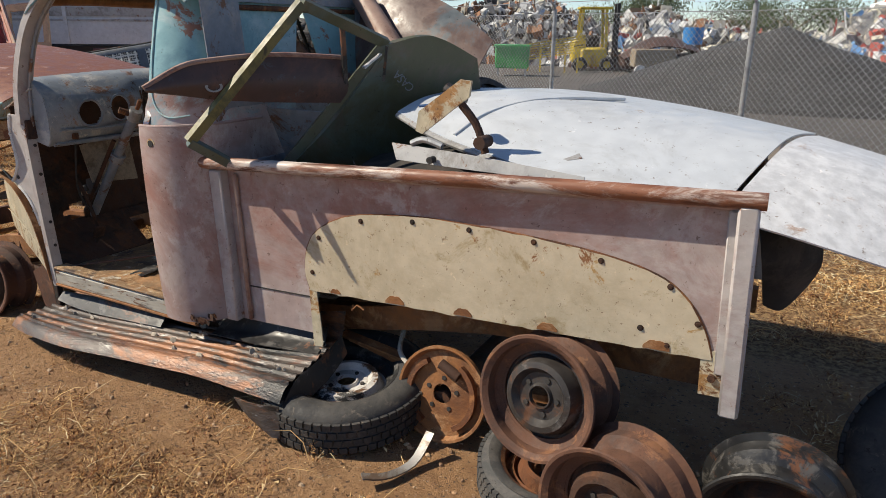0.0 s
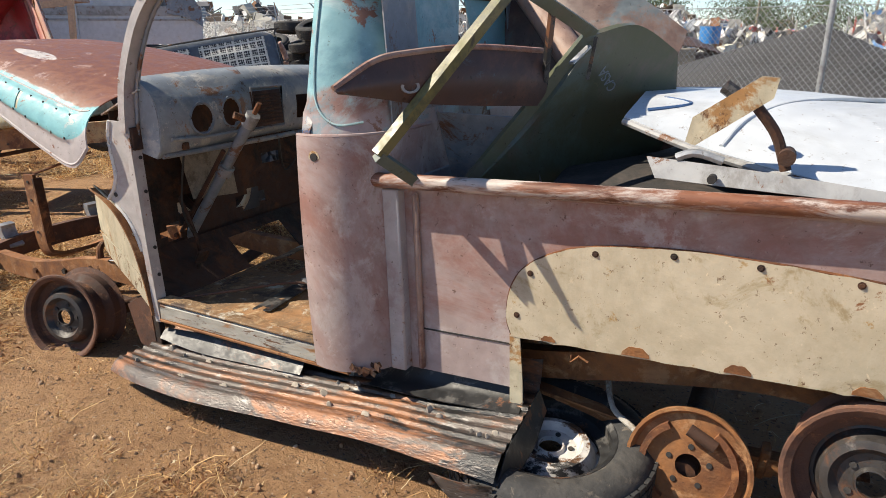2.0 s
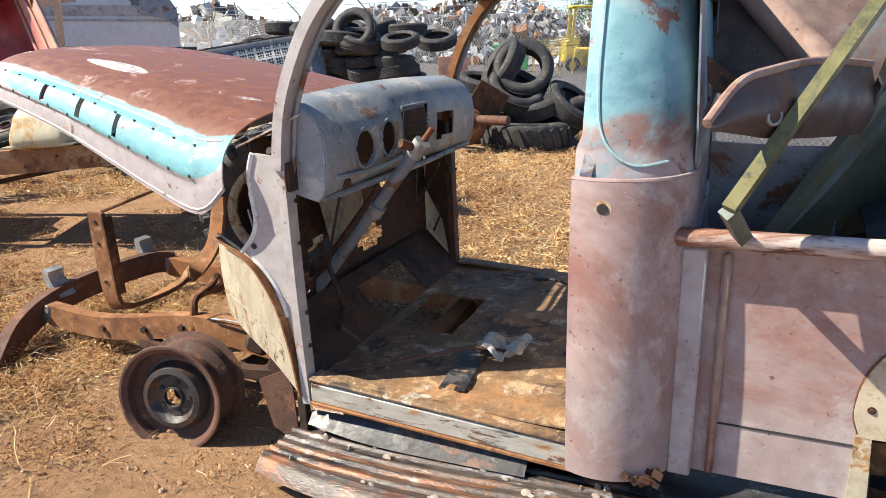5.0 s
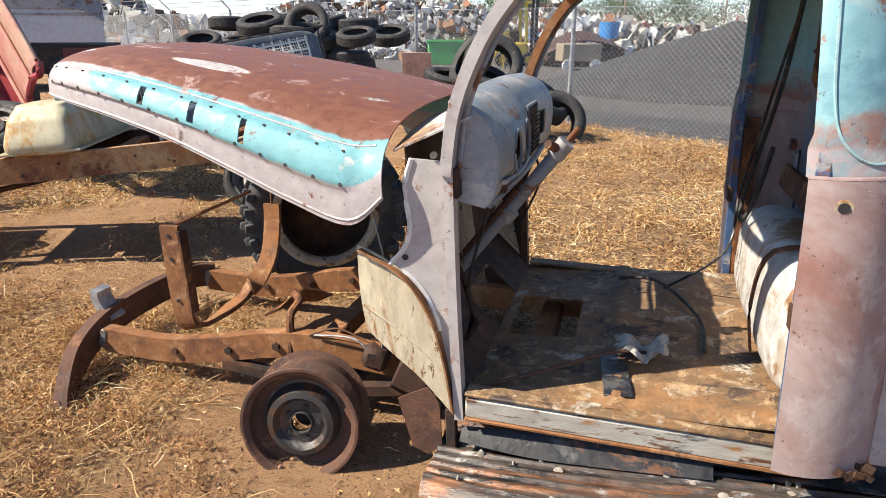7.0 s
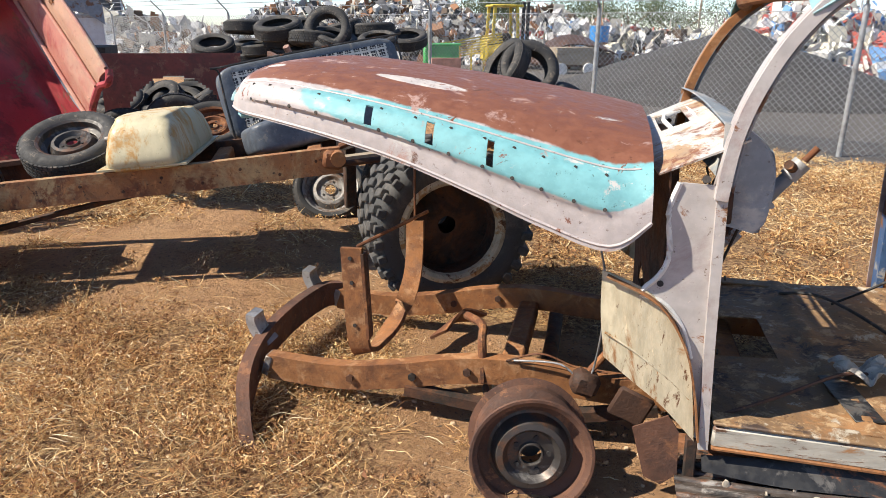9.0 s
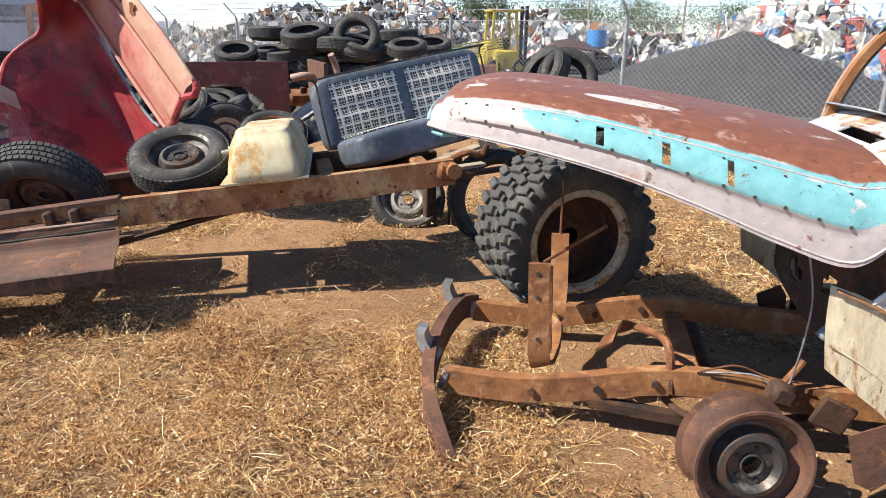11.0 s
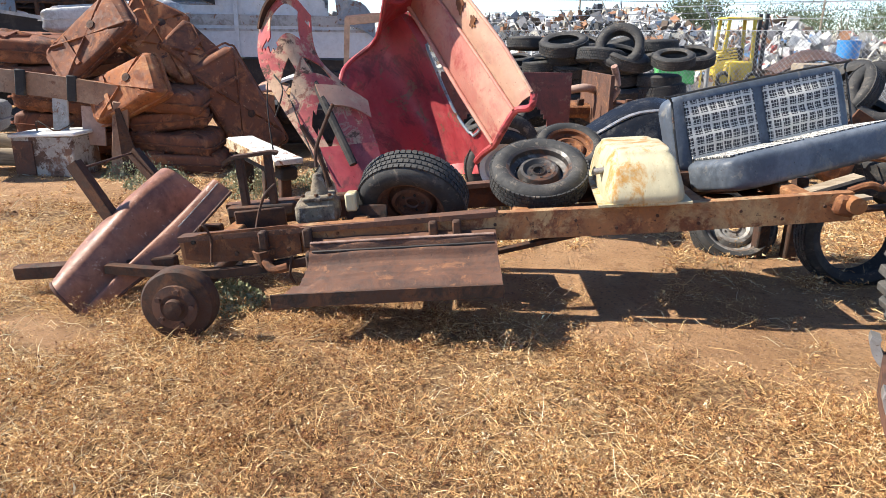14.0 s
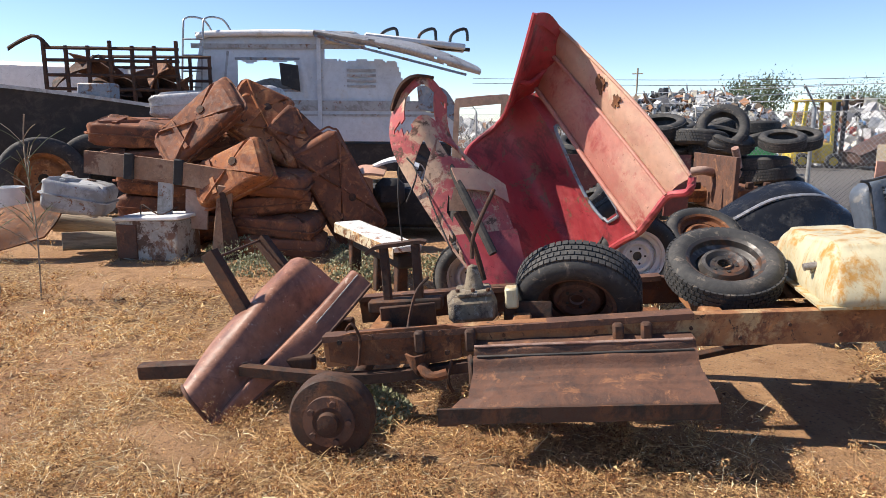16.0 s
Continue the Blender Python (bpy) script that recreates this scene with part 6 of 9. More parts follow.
    for gx, gzz in ((-1.66, 0.60), (-1.5, 0.62), (-1.42, 0.52), (-1.15, 0.63), (-1.12, 0.53)):
        disc(bm := nb(), 0.013, 0, 0.012, 8, Matrix.Translation((gx, -0.032, gzz)) @ rot_to((0, -1, 0)))
        part("rivet", bm, M_rust_dark, gu)
    part("bump_bracket", grid_sheet([[(-1.33, -0.035, 0.53), (-1.27, -0.10, 0.535), (-1.20, -0.035, 0.54)], [(-1.31, -0.035, 0.47), (-1.27, -0.08, 0.46), (-1.22, -0.035, 0.47)], [(-1.285, -0.035, 0.43), (-1.27, -0.05, 0.42), (-1.255, -0.035, 0.43)]], 0.012, 8, 8), M_rust, frame_2)
    for p in (((-1.62, -0.03, 0.66), (-1.58, -0.06, 0.70), (-1.55, -0.05, 0.62), (-1.57, -0.05, 0.48)), ((-1.22, 0.2, 0.86), (-1.28, 0.15, 0.80), (-1.32, 0.1, 0.68), (-1.33, 0.05, 0.60)), ((-1.1, -0.06, 0.50), (-1.12, -0.08, 0.40), (-1.10, -0.08, 0.34))):
        part("brake_pipe", tube(nb(), p, 0.008, 6, 14), M_rust_dark, frame_2)


chassis_2()


def curved_fender():
    t = thing("curved_fender", "rust pink curved fender leaning over the chassis", "fender")
    out = Vector((0.10, -0.62, 0.78)).normalized()
    rows = [[(-8.99, 2.30, 0.20), (-9.09, 2.58, 0.29), (-9.10, 2.90, 0.44), (-9.13, 3.20, 0.58)],
            [(-8.93, 2.25, 0.21), (-9.0, 2.55, 0.37), (-8.98, 2.85, 0.55), (-9.0, 3.16, 0.68)],
            [(-8.85, 2.22, 0.17), (-8.85, 2.52, 0.37), (-8.82, 2.81, 0.57), (-8.83, 3.12, 0.70)],
            [(-8.79, 2.24, 0.09), (-8.76, 2.55, 0.28), (-8.73, 2.87, 0.44), (-8.68, 3.20, 0.60)],
            [(-8.76, 2.25, 0.05), (-8.70, 2.55, 0.25), (-8.62, 2.85, 0.45), (-8.54, 3.15, 0.68)],
            [(-8.735, 2.26, 0.02), (-8.67, 2.50, 0.16), (-8.55, 2.78, 0.33), (-8.43, 3.16, 0.63)]]
    lift = (0.0, 0.045, 0.055, -0.02, 0.03, 0.0)
    guide = [cr([Vector(p) + out * k for p in r], 61) for r, k in zip(rows, lift)]

    def f(s, b):
        return cr([g[round(s * 60)] for g in guide], 61)[round(b * 60)]
    part("fender_skin", sheet(nb(), f, 30, 60, 0.007), worn("rust_pink", (0.26, 0.105, 0.06), [((0.36, 0.18, 0.12), 2.4, 0.42, 0.3), ((0.12, 0.045, 0.03), 3.5, 0.36, 0.25), ((0.46, 0.32, 0.24), 20, 0.14, 0.06)], 0.48), t)
    part("fender_rim", tube(nb(), [f(0.1 + 0.9 * k / 20, 1.0) for k in range(21)], 0.010, 8), M_rust_brown, t)
    part("fender_rim", tube(nb(), [f(0.0, k / 20) for k in range(17)], 0.010, 8), M_rust_brown, t)
    part("paint_scratch", tube(nb(), [f(0.70 + 0.28 * k / 12, 0.86) + out * 0.004 for k in range(13)], 0.004, 5), M_cloth, t)
    wc = thing("white_channel", "chipped white steel channel lying on a dark stand", "steel channel", Matrix.Translation((-9.62, 4.98, 0.55)) @ pose(0, 0, 0, 0, 2, -31))
    ch = part("channel", box(nb(), (0, 0, 0.0), (1.25, 0.26, 0.05), bev=0.008), worn("chipped_white_steel", (0.66, 0.65, 0.62), [((0.30, 0.13, 0.06), 6, 0.25, 0.05), ((0.12, 0.06, 0.04), 11, 0.2, 0.04)], 0.55), wc)
    part("channel_lip", box(nb(), (0, -0.135, -0.03), (1.25, 0.01, 0.09), bev=0.003), M_cream_rust, ch)
    for x in (-0.45, 0.1, 0.5):
        part("stand_leg", box(nb(), (x, 0.0, -0.29), (0.08, 0.10, 0.54), bev=0.01), M_rust_dark, wc)
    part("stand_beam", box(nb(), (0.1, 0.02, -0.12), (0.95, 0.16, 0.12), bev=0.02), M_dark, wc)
    for lab, p, q in (("rusty channel bar leaning upright from the chassis", (-9.12, 2.60, 0.84), (-8.80, 2.70, 0.28)), ("rusty channel bar leaning beside its pair", (-9.36, 3.25, 0.80), (-8.93, 3.30, 0.32))):
        c = thing("channel_bar", lab, "steel bar", group="leaning channel bars")
        b = part("web", bar(nb(), [p, q], 0.012, 0.09, up=(1, 0, 0.6)), M_rust_dark, c)
        part("flange", bar(nb(), [Vector(p) + Vector((0.035, 0.02, 0.02)), Vector(q) + Vector((0.035, 0.02, 0.02))], 0.05, 0.008, up=(1, 0, 0.6)), M_rust_dark, b)
    w = thing("stay_wire", "thin rod between the leaning bars", "rod")
    part("rod", tube(nb(), [(-9.11, 2.62, 0.80), (-9.35, 3.25, 0.79)], 0.008, 6), M_rust_dark, w)


curved_fender()

wheel("white_hub_wheel", "worn tyre with rusty rim leaning inside the chassis", CHM @ Vector((-0.45, 0.44, 0.66)), (0.20, -0.76, -0.48), 0.335, 0.2, 0.22, rim_mat=M_rust_brown, disc_mat=M_rust_brown)
wheel("spare_wheel", "black spare tyre on a dark rim resting across the chassis", CHM @ Vector((0.33, 0.50, 0.765)), (0.10, -0.42, 0.88), 0.295, 0.19, 0.17, rim_mat=M_wheel_steel, disc_mat=M_wheel_steel)


def tan_tank():
    t = thing("tan_fuel_tank", "tan painted fuel tank with orange rust streaks on the chassis", "fuel tank", CHM @ pose(0.88, 0.42, 0.66, 0, 0, -4))
    def f(a, b):
        th = 2 * math.pi * a
        c, s = math.cos(th), math.sin(th)
        k = [(0.0, 0.0), (0.02, 1.0), (0.62, 0.96), (0.9, 0.80), (1.0, 0.66), (1.0, 0.0)]
        z, r = cr([(z, r, 0) for z, r in k], 33)[round(b * 32)].xy
        q = 0.22
        return (0.20 * r * math.copysign(abs(c) ** q, c), 0.47 * r * math.copysign(abs(s) ** q, s), max(0, z) * 0.29 * (1 - 0.10 * (s > 0)))
    part("tank_body", sheet(nb(), f, 72, 32, 0.003), M_tan, t)
    part("tank_flange", plate(nb(), [(-0.25, -0.50), (0.24, -0.49), (0.24, 0.49), (-0.24, 0.50)], 0.012, pose(0, 0, 0.02)), M_tan, t)
    tube(bm := nb(), [(-0.18, -0.25, 0.17), (-0.25, -0.25, 0.16)], 0.018, 10)
    part("outlet", bm, M_steel, t)
    lathe(bm := nb(), [(0.035, 0), (0.035, 0.012), (0.001, 0.014), (0.001, 0)], 16, Matrix.Translation((-0.20, -0.22, 0.16)) @ rot_to((-1, 0, 0)))
    part("sender_plate", bm, M_tan, t)


tan_tank()


def plaid_mat():
    m = bpy.data.materials.new("plaid_cloth")
    m.use_nodes = True
    n, ln = m.node_tree.nodes, m.node_tree.links
    bs = n["Principled BSDF"]
    bs.inputs["Roughness"].default_value = 0.95
    uv = n.new("ShaderNodeUVMap")
    uv.uv_map = "weave"
    sep = n.new("ShaderNodeSeparateXYZ")
    ns = n.new("ShaderNodeTexNoise")
    ns.inputs["Scale"].default_value = 14.0
    ln.new(uv.outputs["UV"], ns.inputs["Vector"])
    ad = n.new("ShaderNodeVectorMath")
    ad.operation = "MULTIPLY_ADD"
    ln.new(ns.outputs["Color"], ad.inputs[0])
    ad.inputs[1].default_value = (0.012, 0.012, 0)
    ln.new(uv.outputs["UV"], ad.inputs[2])
    ln.new(ad.outputs[0], sep.inputs[0])

    def lines(src, freq, cut, ph=0.0):
        a = n.new("ShaderNodeMath")
        a.operation = "MULTIPLY_ADD"
        ln.new(src, a.inputs[0])
        a.inputs[1].default_value, a.inputs[2].default_value = freq, ph
        f = n.new("ShaderNodeMath")
        f.operation = "FRACT"
        ln.new(a.outputs[0], f.inputs[0])
        g = n.new("ShaderNodeMath")
        g.operation = "LESS_THAN"
        ln.new(f.outputs[0], g.inputs[0])
        g.inputs[1].default_value = cut
        return g.outputs[0]

    def op(a, b, o):
        x = n.new("ShaderNodeMath")
        x.operation = o
        ln.new(a, x.inputs[0])
        ln.new(b, x.inputs[1])
        x.use_clamp = True
        return x.outputs[0]
    X, Y = sep.outputs[0], sep.outputs[1]
    h = op(lines(Y, 15, 0.22), lines(Y, 45, 0.17), "ADD")
    v = op(lines(X, 15, 0.22), lines(X, 52, 0.15, 0.2), "ADD")
    f = op(h, v, "ADD")
    mx = n.new("ShaderNodeMix")
    mx.data_type = "RGBA"
    ln.new(f, mx.inputs[0])
    mx.inputs[6].default_value, mx.inputs[7].default_value = (0.035, 0.035, 0.04, 1), (0.58, 0.56, 0.51, 1)
    ln.new(mx.outputs[2], bs.inputs["Base Color"])
    return m


M_plaid = plaid_mat()


def with_uv(ob, scale, ax, ay):
    me = ob.data
    uv = me.uv_layers.new(name="weave")
    for lp in me.loops:
        p = me.vertices[lp.vertex_index].co
        uv.data[lp.index].uv = (p.dot(Vector(ax)) * scale, p.dot(Vector(ay)) * scale)
    return ob


def bench_seat():
    O = Vector((-5.86, 4.50, 0.70))
    ex = Vector((0.74, 0.62, 0.16)).normalized()
    ez = Vector((-0.24, 0.10, 0.96))
    ez = (ez - ex * ez.dot(ex)).normalized()
    ey = ez.cross(ex)
    m = Matrix(((ex.x, ey.x, ez.x, O.x), (ex.y, ey.y, ez.y, O.y), (ex.z, ey.z, ez.z, O.z), (0, 0, 0, 1)))
    t = thing("bench_seat", "navy vinyl bench seat with black and white plaid inserts", "bench seat", m)
    W, H = 1.38, 0.56

    def pad(x0, x1, y0, y1, z0, z1, q=0.28):
        def f(a, b):
            th = 2 * math.pi * a
            c, s = math.cos(th), math.sin(th)
            p = math.pi * (b - 0.5)
            cp, sp = max(math.cos(p), 0.0) ** q, math.copysign(abs(math.sin(p)) ** q, math.sin(p))
            return ((x0 + x1) / 2 + (x1 - x0) / 2 * math.copysign(abs(c) ** q, c) * cp, (y0 + y1) / 2 + (y1 - y0) / 2 * sp, (z0 + z1) / 2 + (z1 - z0) / 2 * math.copysign(abs(s) ** q, s) * cp)
        return sheet(nb(), f, 64, 24, 0.002)
    part("backrest", pad(0, W, -0.02, 0.16, 0.02, H), M_vinyl, t)
    part("cushion", pad(0.02, W + 0.04, -0.50, 0.0, -0.10, 0.12), M_vinyl, t)
    for x0, x1 in ((0.10, 0.62), (0.70, 1.28)):
        bm = sheet(nb(), lambda a, b: (x0 + (x1 - x0) * a, -0.028 - 0.02 * math.sin(math.pi * a) * math.sin(math.pi * b) - 0.006 * math.sin(b * 19) * math.sin(math.pi * a), 0.06 + 0.44 * b), 20, 24, 0.01)
        with_uv(part("plaid_insert", bm, M_plaid, t, "quilted black and white plaid cloth"), 1.0, (1, 0, 0), (0, 0, 1))
        bm = sheet(nb(), lambda a, b: (x0 + (x1 - x0) * a, -0.42 + 0.36 * b, 0.122 + 0.012 * math.sin(math.pi * a) * math.sin(math.pi * b)), 16, 16, 0.01)
        with_uv(part("plaid_insert", bm, M_plaid, t, "quilted black and white plaid cloth"), 1.0, (1, 0, 0), (0, 1, 0))
    part("piping", tube(nb(), [(0.0, -0.01, 0.05), (0.02, -0.025, 0.5), (0.08, -0.025, H - 0.01), (W - 0.06, -0.025, H - 0.01), (W, -0.02, 0.5), (W, -0.01, 0.08)], 0.008, 6, 40), M_black, t)
    part("seat_frame", tube(nb(), [(0.03, 0.05, -0.05), (0.02, 0.02, 0.0), (0.03, -0.05, -0.10)], 0.012, 6, 10), M_rust, t)


bench_seat()


def red_cab():
    t = thing("red_truck_cab", "tipped open red truck cab shell with faded pink outside", "truck cab")
    fold = [(-8.33, 5.49, 1.82), (-8.03, 5.34, 1.51), (-7.68, 5.16, 1.13), (-7.32, 4.97, 0.77)]
    foot = [(-8.42, 5.47, 1.77), (-8.18, 5.44, 1.47), (-7.93, 5.44, 0.98), (-7.62, 5.36, 0.55)]
    rib = [(-8.13, 5.35, 2.05), (-7.83, 5.19, 1.77), (-7.47, 5.01, 1.42), (-7.11, 4.82, 1.06)]
    outer = [(-8.07, 5.29, 2.26), (-7.60, 5.05, 1.87), (-7.22, 4.86, 1.52), (-6.95, 4.74, 1.20)]
    tip = [(-8.13, 4.86, 2.32), (-8.30, 5.0, 1.92), (-8.48, 5.2, 1.63), (-8.64, 5.35, 1.51)]
    left = [(-8.64, 5.35, 1.51), (-8.81, 5.14, 1.29), (-8.64, 4.75, 0.98), (-8.22, 4.55, 0.50)]
    mid = [(-8.58, 5.46, 1.66), (-8.48, 5.50, 1.30), (-8.28, 5.54, 0.85), (-8.02, 5.50, 0.45)]
    part("inner_wall", grid_sheet([left, mid, foot], 0.008, 22, 28), M_red, t, "crimson inner wall")
    part("window_wall", grid_sheet([foot, [Vector(a).lerp(Vector(b), 0.5) + Vector((0.02, 0.05, 0.0)) for a, b in zip(foot, fold)], fold], 0.008, 22, 60, skip=lambda a, b: ((a - 0.52) / 0.36) ** 4 + ((b - 0.57) / 0.27) ** 4 < 1), M_red, t, "crimson rear wall with glassless window slot")
    ring = []
    for k in range(41):
        an = 2 * math.pi * k / 40
        a = 0.52 + 0.37 * math.copysign(abs(math.cos(an)) ** 0.5, math.cos(an))
        b = 0.57 + 0.28 * math.copysign(abs(math.sin(an)) ** 0.5, math.sin(an))
        ring.append(cr(foot, 41)[round(b * 40)].lerp(cr(fold, 41)[round(b * 40)], a) + Vector((0.02, 0.05, 0)) * 4 * a * (1 - a) + Vector((0, -0.012, 0)))
    part("window_seal", tube(nb(), ring, 0.013, 6), M_bluegrey, t, "perished grey window seal")
    lower = part("roof_panel", grid_sheet([fold, [Vector(a).lerp(Vector(b), 0.5) + Vector((-0.01, -0.03, 0.01)) for a, b in zip(fold, rib)], rib], 0.008, 12, 30), M_red_faded, t, "faded red roof panel")
    o = part("roof_panel", grid_sheet([rib, [Vector(a).lerp(Vector(b), 0.5) + Vector((-0.01, -0.025, 0.01)) for a, b in zip(rib, outer)], outer], 0.008, 12, 30), M_pink, t, "salmon pink roof panel with rust spots")
    for line, r, m in ((fold, 0.018, M_red_faded), (rib, 0.014, M_red_faded), (outer, 0.014, M_pink)):
        part("panel_rib", tube(nb(), [Vector(p) + Vector((-0.012, -0.02, 0.008)) for p in line], r, 8, 24), m, o)
    for s_, w, r in ((0.34, 0.62, 0.042), (0.47, 0.60, 0.036)):
        c = cr(rib, 41)[round(s_ * 40)].lerp(cr(outer, 41)[round(s_ * 40)], w) + Vector((-0.015, -0.032, 0.012))
        ol = [(r * (1 + 0.9 * noise.noise((math.cos(k / 3.5) * 2.6, math.sin(k / 3.5) * 2.6, s_ * 40))) * math.cos(2 * math.pi * k / 22), 1.4 * r * (1 + 0.9 * noise.noise((math.cos(k / 3.5) * 2.6, math.sin(k / 3.5) * 2.6, s_ * 40))) * math.sin(2 * math.pi * k / 22)) for k in range(22)]
        part("rust_spot", plate(nb(), ol, 0.006, Matrix.Translation(c) @ rot_to((-0.52, -0.85, -0.07))), M_rust, o)
    part("end_lip", tube(nb(), [outer[3], (-6.97, 4.74, 1.10), rib[3], (-7.22, 4.86, 0.90), fold[3], (-7.45, 5.1, 0.68), foot[3]], 0.028, 8, 26), M_red, t)
    part("end_wall", grid_sheet([tip, [Vector(a).lerp(Vector(b), 0.5) + Vector((-0.05, 0.05, 0.02)) for a, b in zip(tip, (outer[0], rib[0], fold[0], foot[0]))], [outer[0], rib[0], fold[0], foot[0]]], 0.008, 14, 24), M_red, t)
    part("top_lip", grid_sheet([[tip[0], (-8.10, 5.08, 2.345), outer[0]], [(-8.16, 4.90, 2.25), (-8.15, 5.10, 2.26), (-8.10, 5.28, 2.20)]], 0.01, 6, 10), M_red, t)
    part("door_edge", tube(nb(), tip + left[1:3], 0.022, 8, 36), M_red, t)
    part("roof_bow", tube(nb(), [(-8.36, 5.12, 1.86), (-8.30, 5.26, 1.86), (-8.22, 5.38, 1.97), (-8.14, 5.33, 2.04)], 0.02, 8, 14), M_red, t)
    # torn front frame
    fr = [[(-8.90, 4.15, 1.66), (-8.84, 4.06, 1.33), (-8.41, 4.0, 0.78), (-8.09, 3.98, 0.45)], [(-8.66, 4.15, 1.86), (-8.64, 4.10, 1.60), (-8.42, 4.14, 1.20), (-8.05, 4.09, 0.60)], [(-8.55, 4.29, 1.72), (-8.51, 4.31, 1.42), (-8.22, 4.40, 1.10), (-7.93, 4.28, 0.62)]]
    part("front_frame", grid_sheet(fr, 0.012, 18, 44, skip=lambda a, b: (0.30 < a < 0.72 and 0.12 < b < 0.34) or (0.55 < a < 0.8 and 0.5 < b < 0.6) or (0.15 < a < 0.4 and 0.45 < b < 0.53) or (0.3 < a < 0.5 and 0.70 < b < 0.82) or (noise.noise((a * 5, b * 9, 3)) > 0.42)), worn("torn_red_frame", (0.50, 0.33, 0.22), [((0.40, 0.08, 0.08), 2.2, 0.62, 0.05), ((0.55, 0.42, 0.30), 5, 0.3, 0.05), ((0.26, 0.11, 0.07), 5, 0.25, 0.05), ((0.10, 0.05, 0.03), 8, 0.3, 0.06)], 0.6), t, "torn pinkish red front frame")
    part("frame_top", bar(nb(), [(-8.88, 4.15, 1.62), (-8.82, 4.14, 1.76), (-8.72, 4.14, 1.85), (-8.60, 4.20, 1.84)], 0.10, 0.018, 12), M_rust_dark, t)
    part("cross_strut", tube(nb(), [(-8.56, 4.22, 1.38), (-8.34, 4.12, 1.10), (-8.05, 4.02, 0.70)], 0.03, 8, 12), M_dark, t)
    part("pink_patch", grid_sheet([[(-8.42, 4.12, 1.24), (-8.26, 4.26, 1.22), (-8.12, 4.36, 1.12)], [(-8.34, 4.10, 1.10), (-8.2, 4.24, 1.08), (-8.08, 4.34, 1.0)]], 0.01, 6, 8), M_pink, t)
    part("lower_apron", grid_sheet([[(-8.33, 4.02, 0.80), (-8.16, 4.10, 0.82), (-7.98, 4.24, 0.84)], [(-8.12, 3.96, 0.42), (-7.98, 4.02, 0.46), (-7.86, 4.18, 0.52)]], 0.01, 6, 8), M_red, t)
    for p in (((-8.80, 4.08, 1.35), (-8.78, 4.02, 1.05), (-8.75, 4.02, 0.72)), ((-8.60, 4.05, 1.15), (-8.45, 3.98, 0.92), (-8.30, 3.92, 0.70)), ((-8.72, 4.04, 1.3), (-8.62, 4.0, 1.2), (-8.70, 4.0, 1.0))):
        part("hanging_wire", tube(nb(), p, 0.006, 6, 12), M_dark, t)
    part("lower_lip", grid_sheet([[(-8.22, 4.55, 0.50), (-8.02, 5.50, 0.45), (-7.62, 5.36, 0.55)], [(-8.15, 4.5, 0.42), (-7.95, 5.40, 0.38), (-7.56, 5.28, 0.46)]], 0.01, 6, 12), M_red, t)


red_cab()

# ---- chain-link fence ----
def fence():
    t = thing("chain_link_fence", "galvanised chain-link fence with barbed wire outriggers round the yard", "fence")
    H = 1.75
    d3 = Vector((FENCE_D.x, FENCE_D.y, 0))
    n3 = Vector((-d3.y, d3.x, 0))
    base = Vector((FENCE_A.x, FENCE_A.y, 0.0))
    L0, L1 = -10.8, 32.4
    for k in range(-3, 10):
        p = base + d3 * 3.6 * k
        g = gz(p.x, p.y)
        po = part("post", tube(nb(), [p + Vector((0, 0, g - 0.1)), p + Vector((0, 0, H + 0.08))], 0.034, 10), M_galv, t)
        part("outrigger", tube(nb(), [p + Vector((0, 0, H + 0.06)), p + Vector((0, 0, H + 0.12)) + n3 * 0.02, p + Vector((0, 0, H + 0.42)) + n3 * 0.33], 0.017, 8), M_galv, po)
    for s, (h, o) in enumerate(((H, 0.0), (H + 0.18, 0.1), (H + 0.29, 0.21), (H + 0.40, 0.31))):
        part("top_wire", tube(nb(), [base + d3 * L0 + Vector((0, 0, h)) + n3 * o, base + d3 * L1 + Vector((0, 0, h)) + n3 * o], 0.006, 5), M_galv, t)
    # diagonal wires
    verts, faces = [], []
    step, hw = 0.085, 0.0036
    m = int((L1 - L0) / step)
    for sg in (1, -1):
        for k in range(m):
            x0 = L0 + k * step
            a = base + d3 * x0 + Vector((0, 0, 0.05)) + n3 * 0.003 * sg
            b = base + d3 * (x0 + sg * H) + Vector((0, 0, H)) + n3 * 0.003 * sg
            s = (b - a).cross(n3).normalized() * hw
            i = len(verts)
            verts += [a - s, a + s, a + n3 * hw * 1.6, b - s, b + s, b + n3 * hw * 1.6]
            faces += [(i, i + 1, i + 4, i + 3), (i + 1, i + 2, i + 5, i + 4), (i + 2, i, i + 3, i + 5)]
    me = bpy.data.meshes.new("wire_mesh")
    me.from_pydata([tuple(v) for v in verts], [], faces)
    me.materials.append(M_galv)
    ob = new("wire_mesh", me)
    ob.parent = t
    tagged(ob, "diamond wire netting", kind="stuff")


fence()


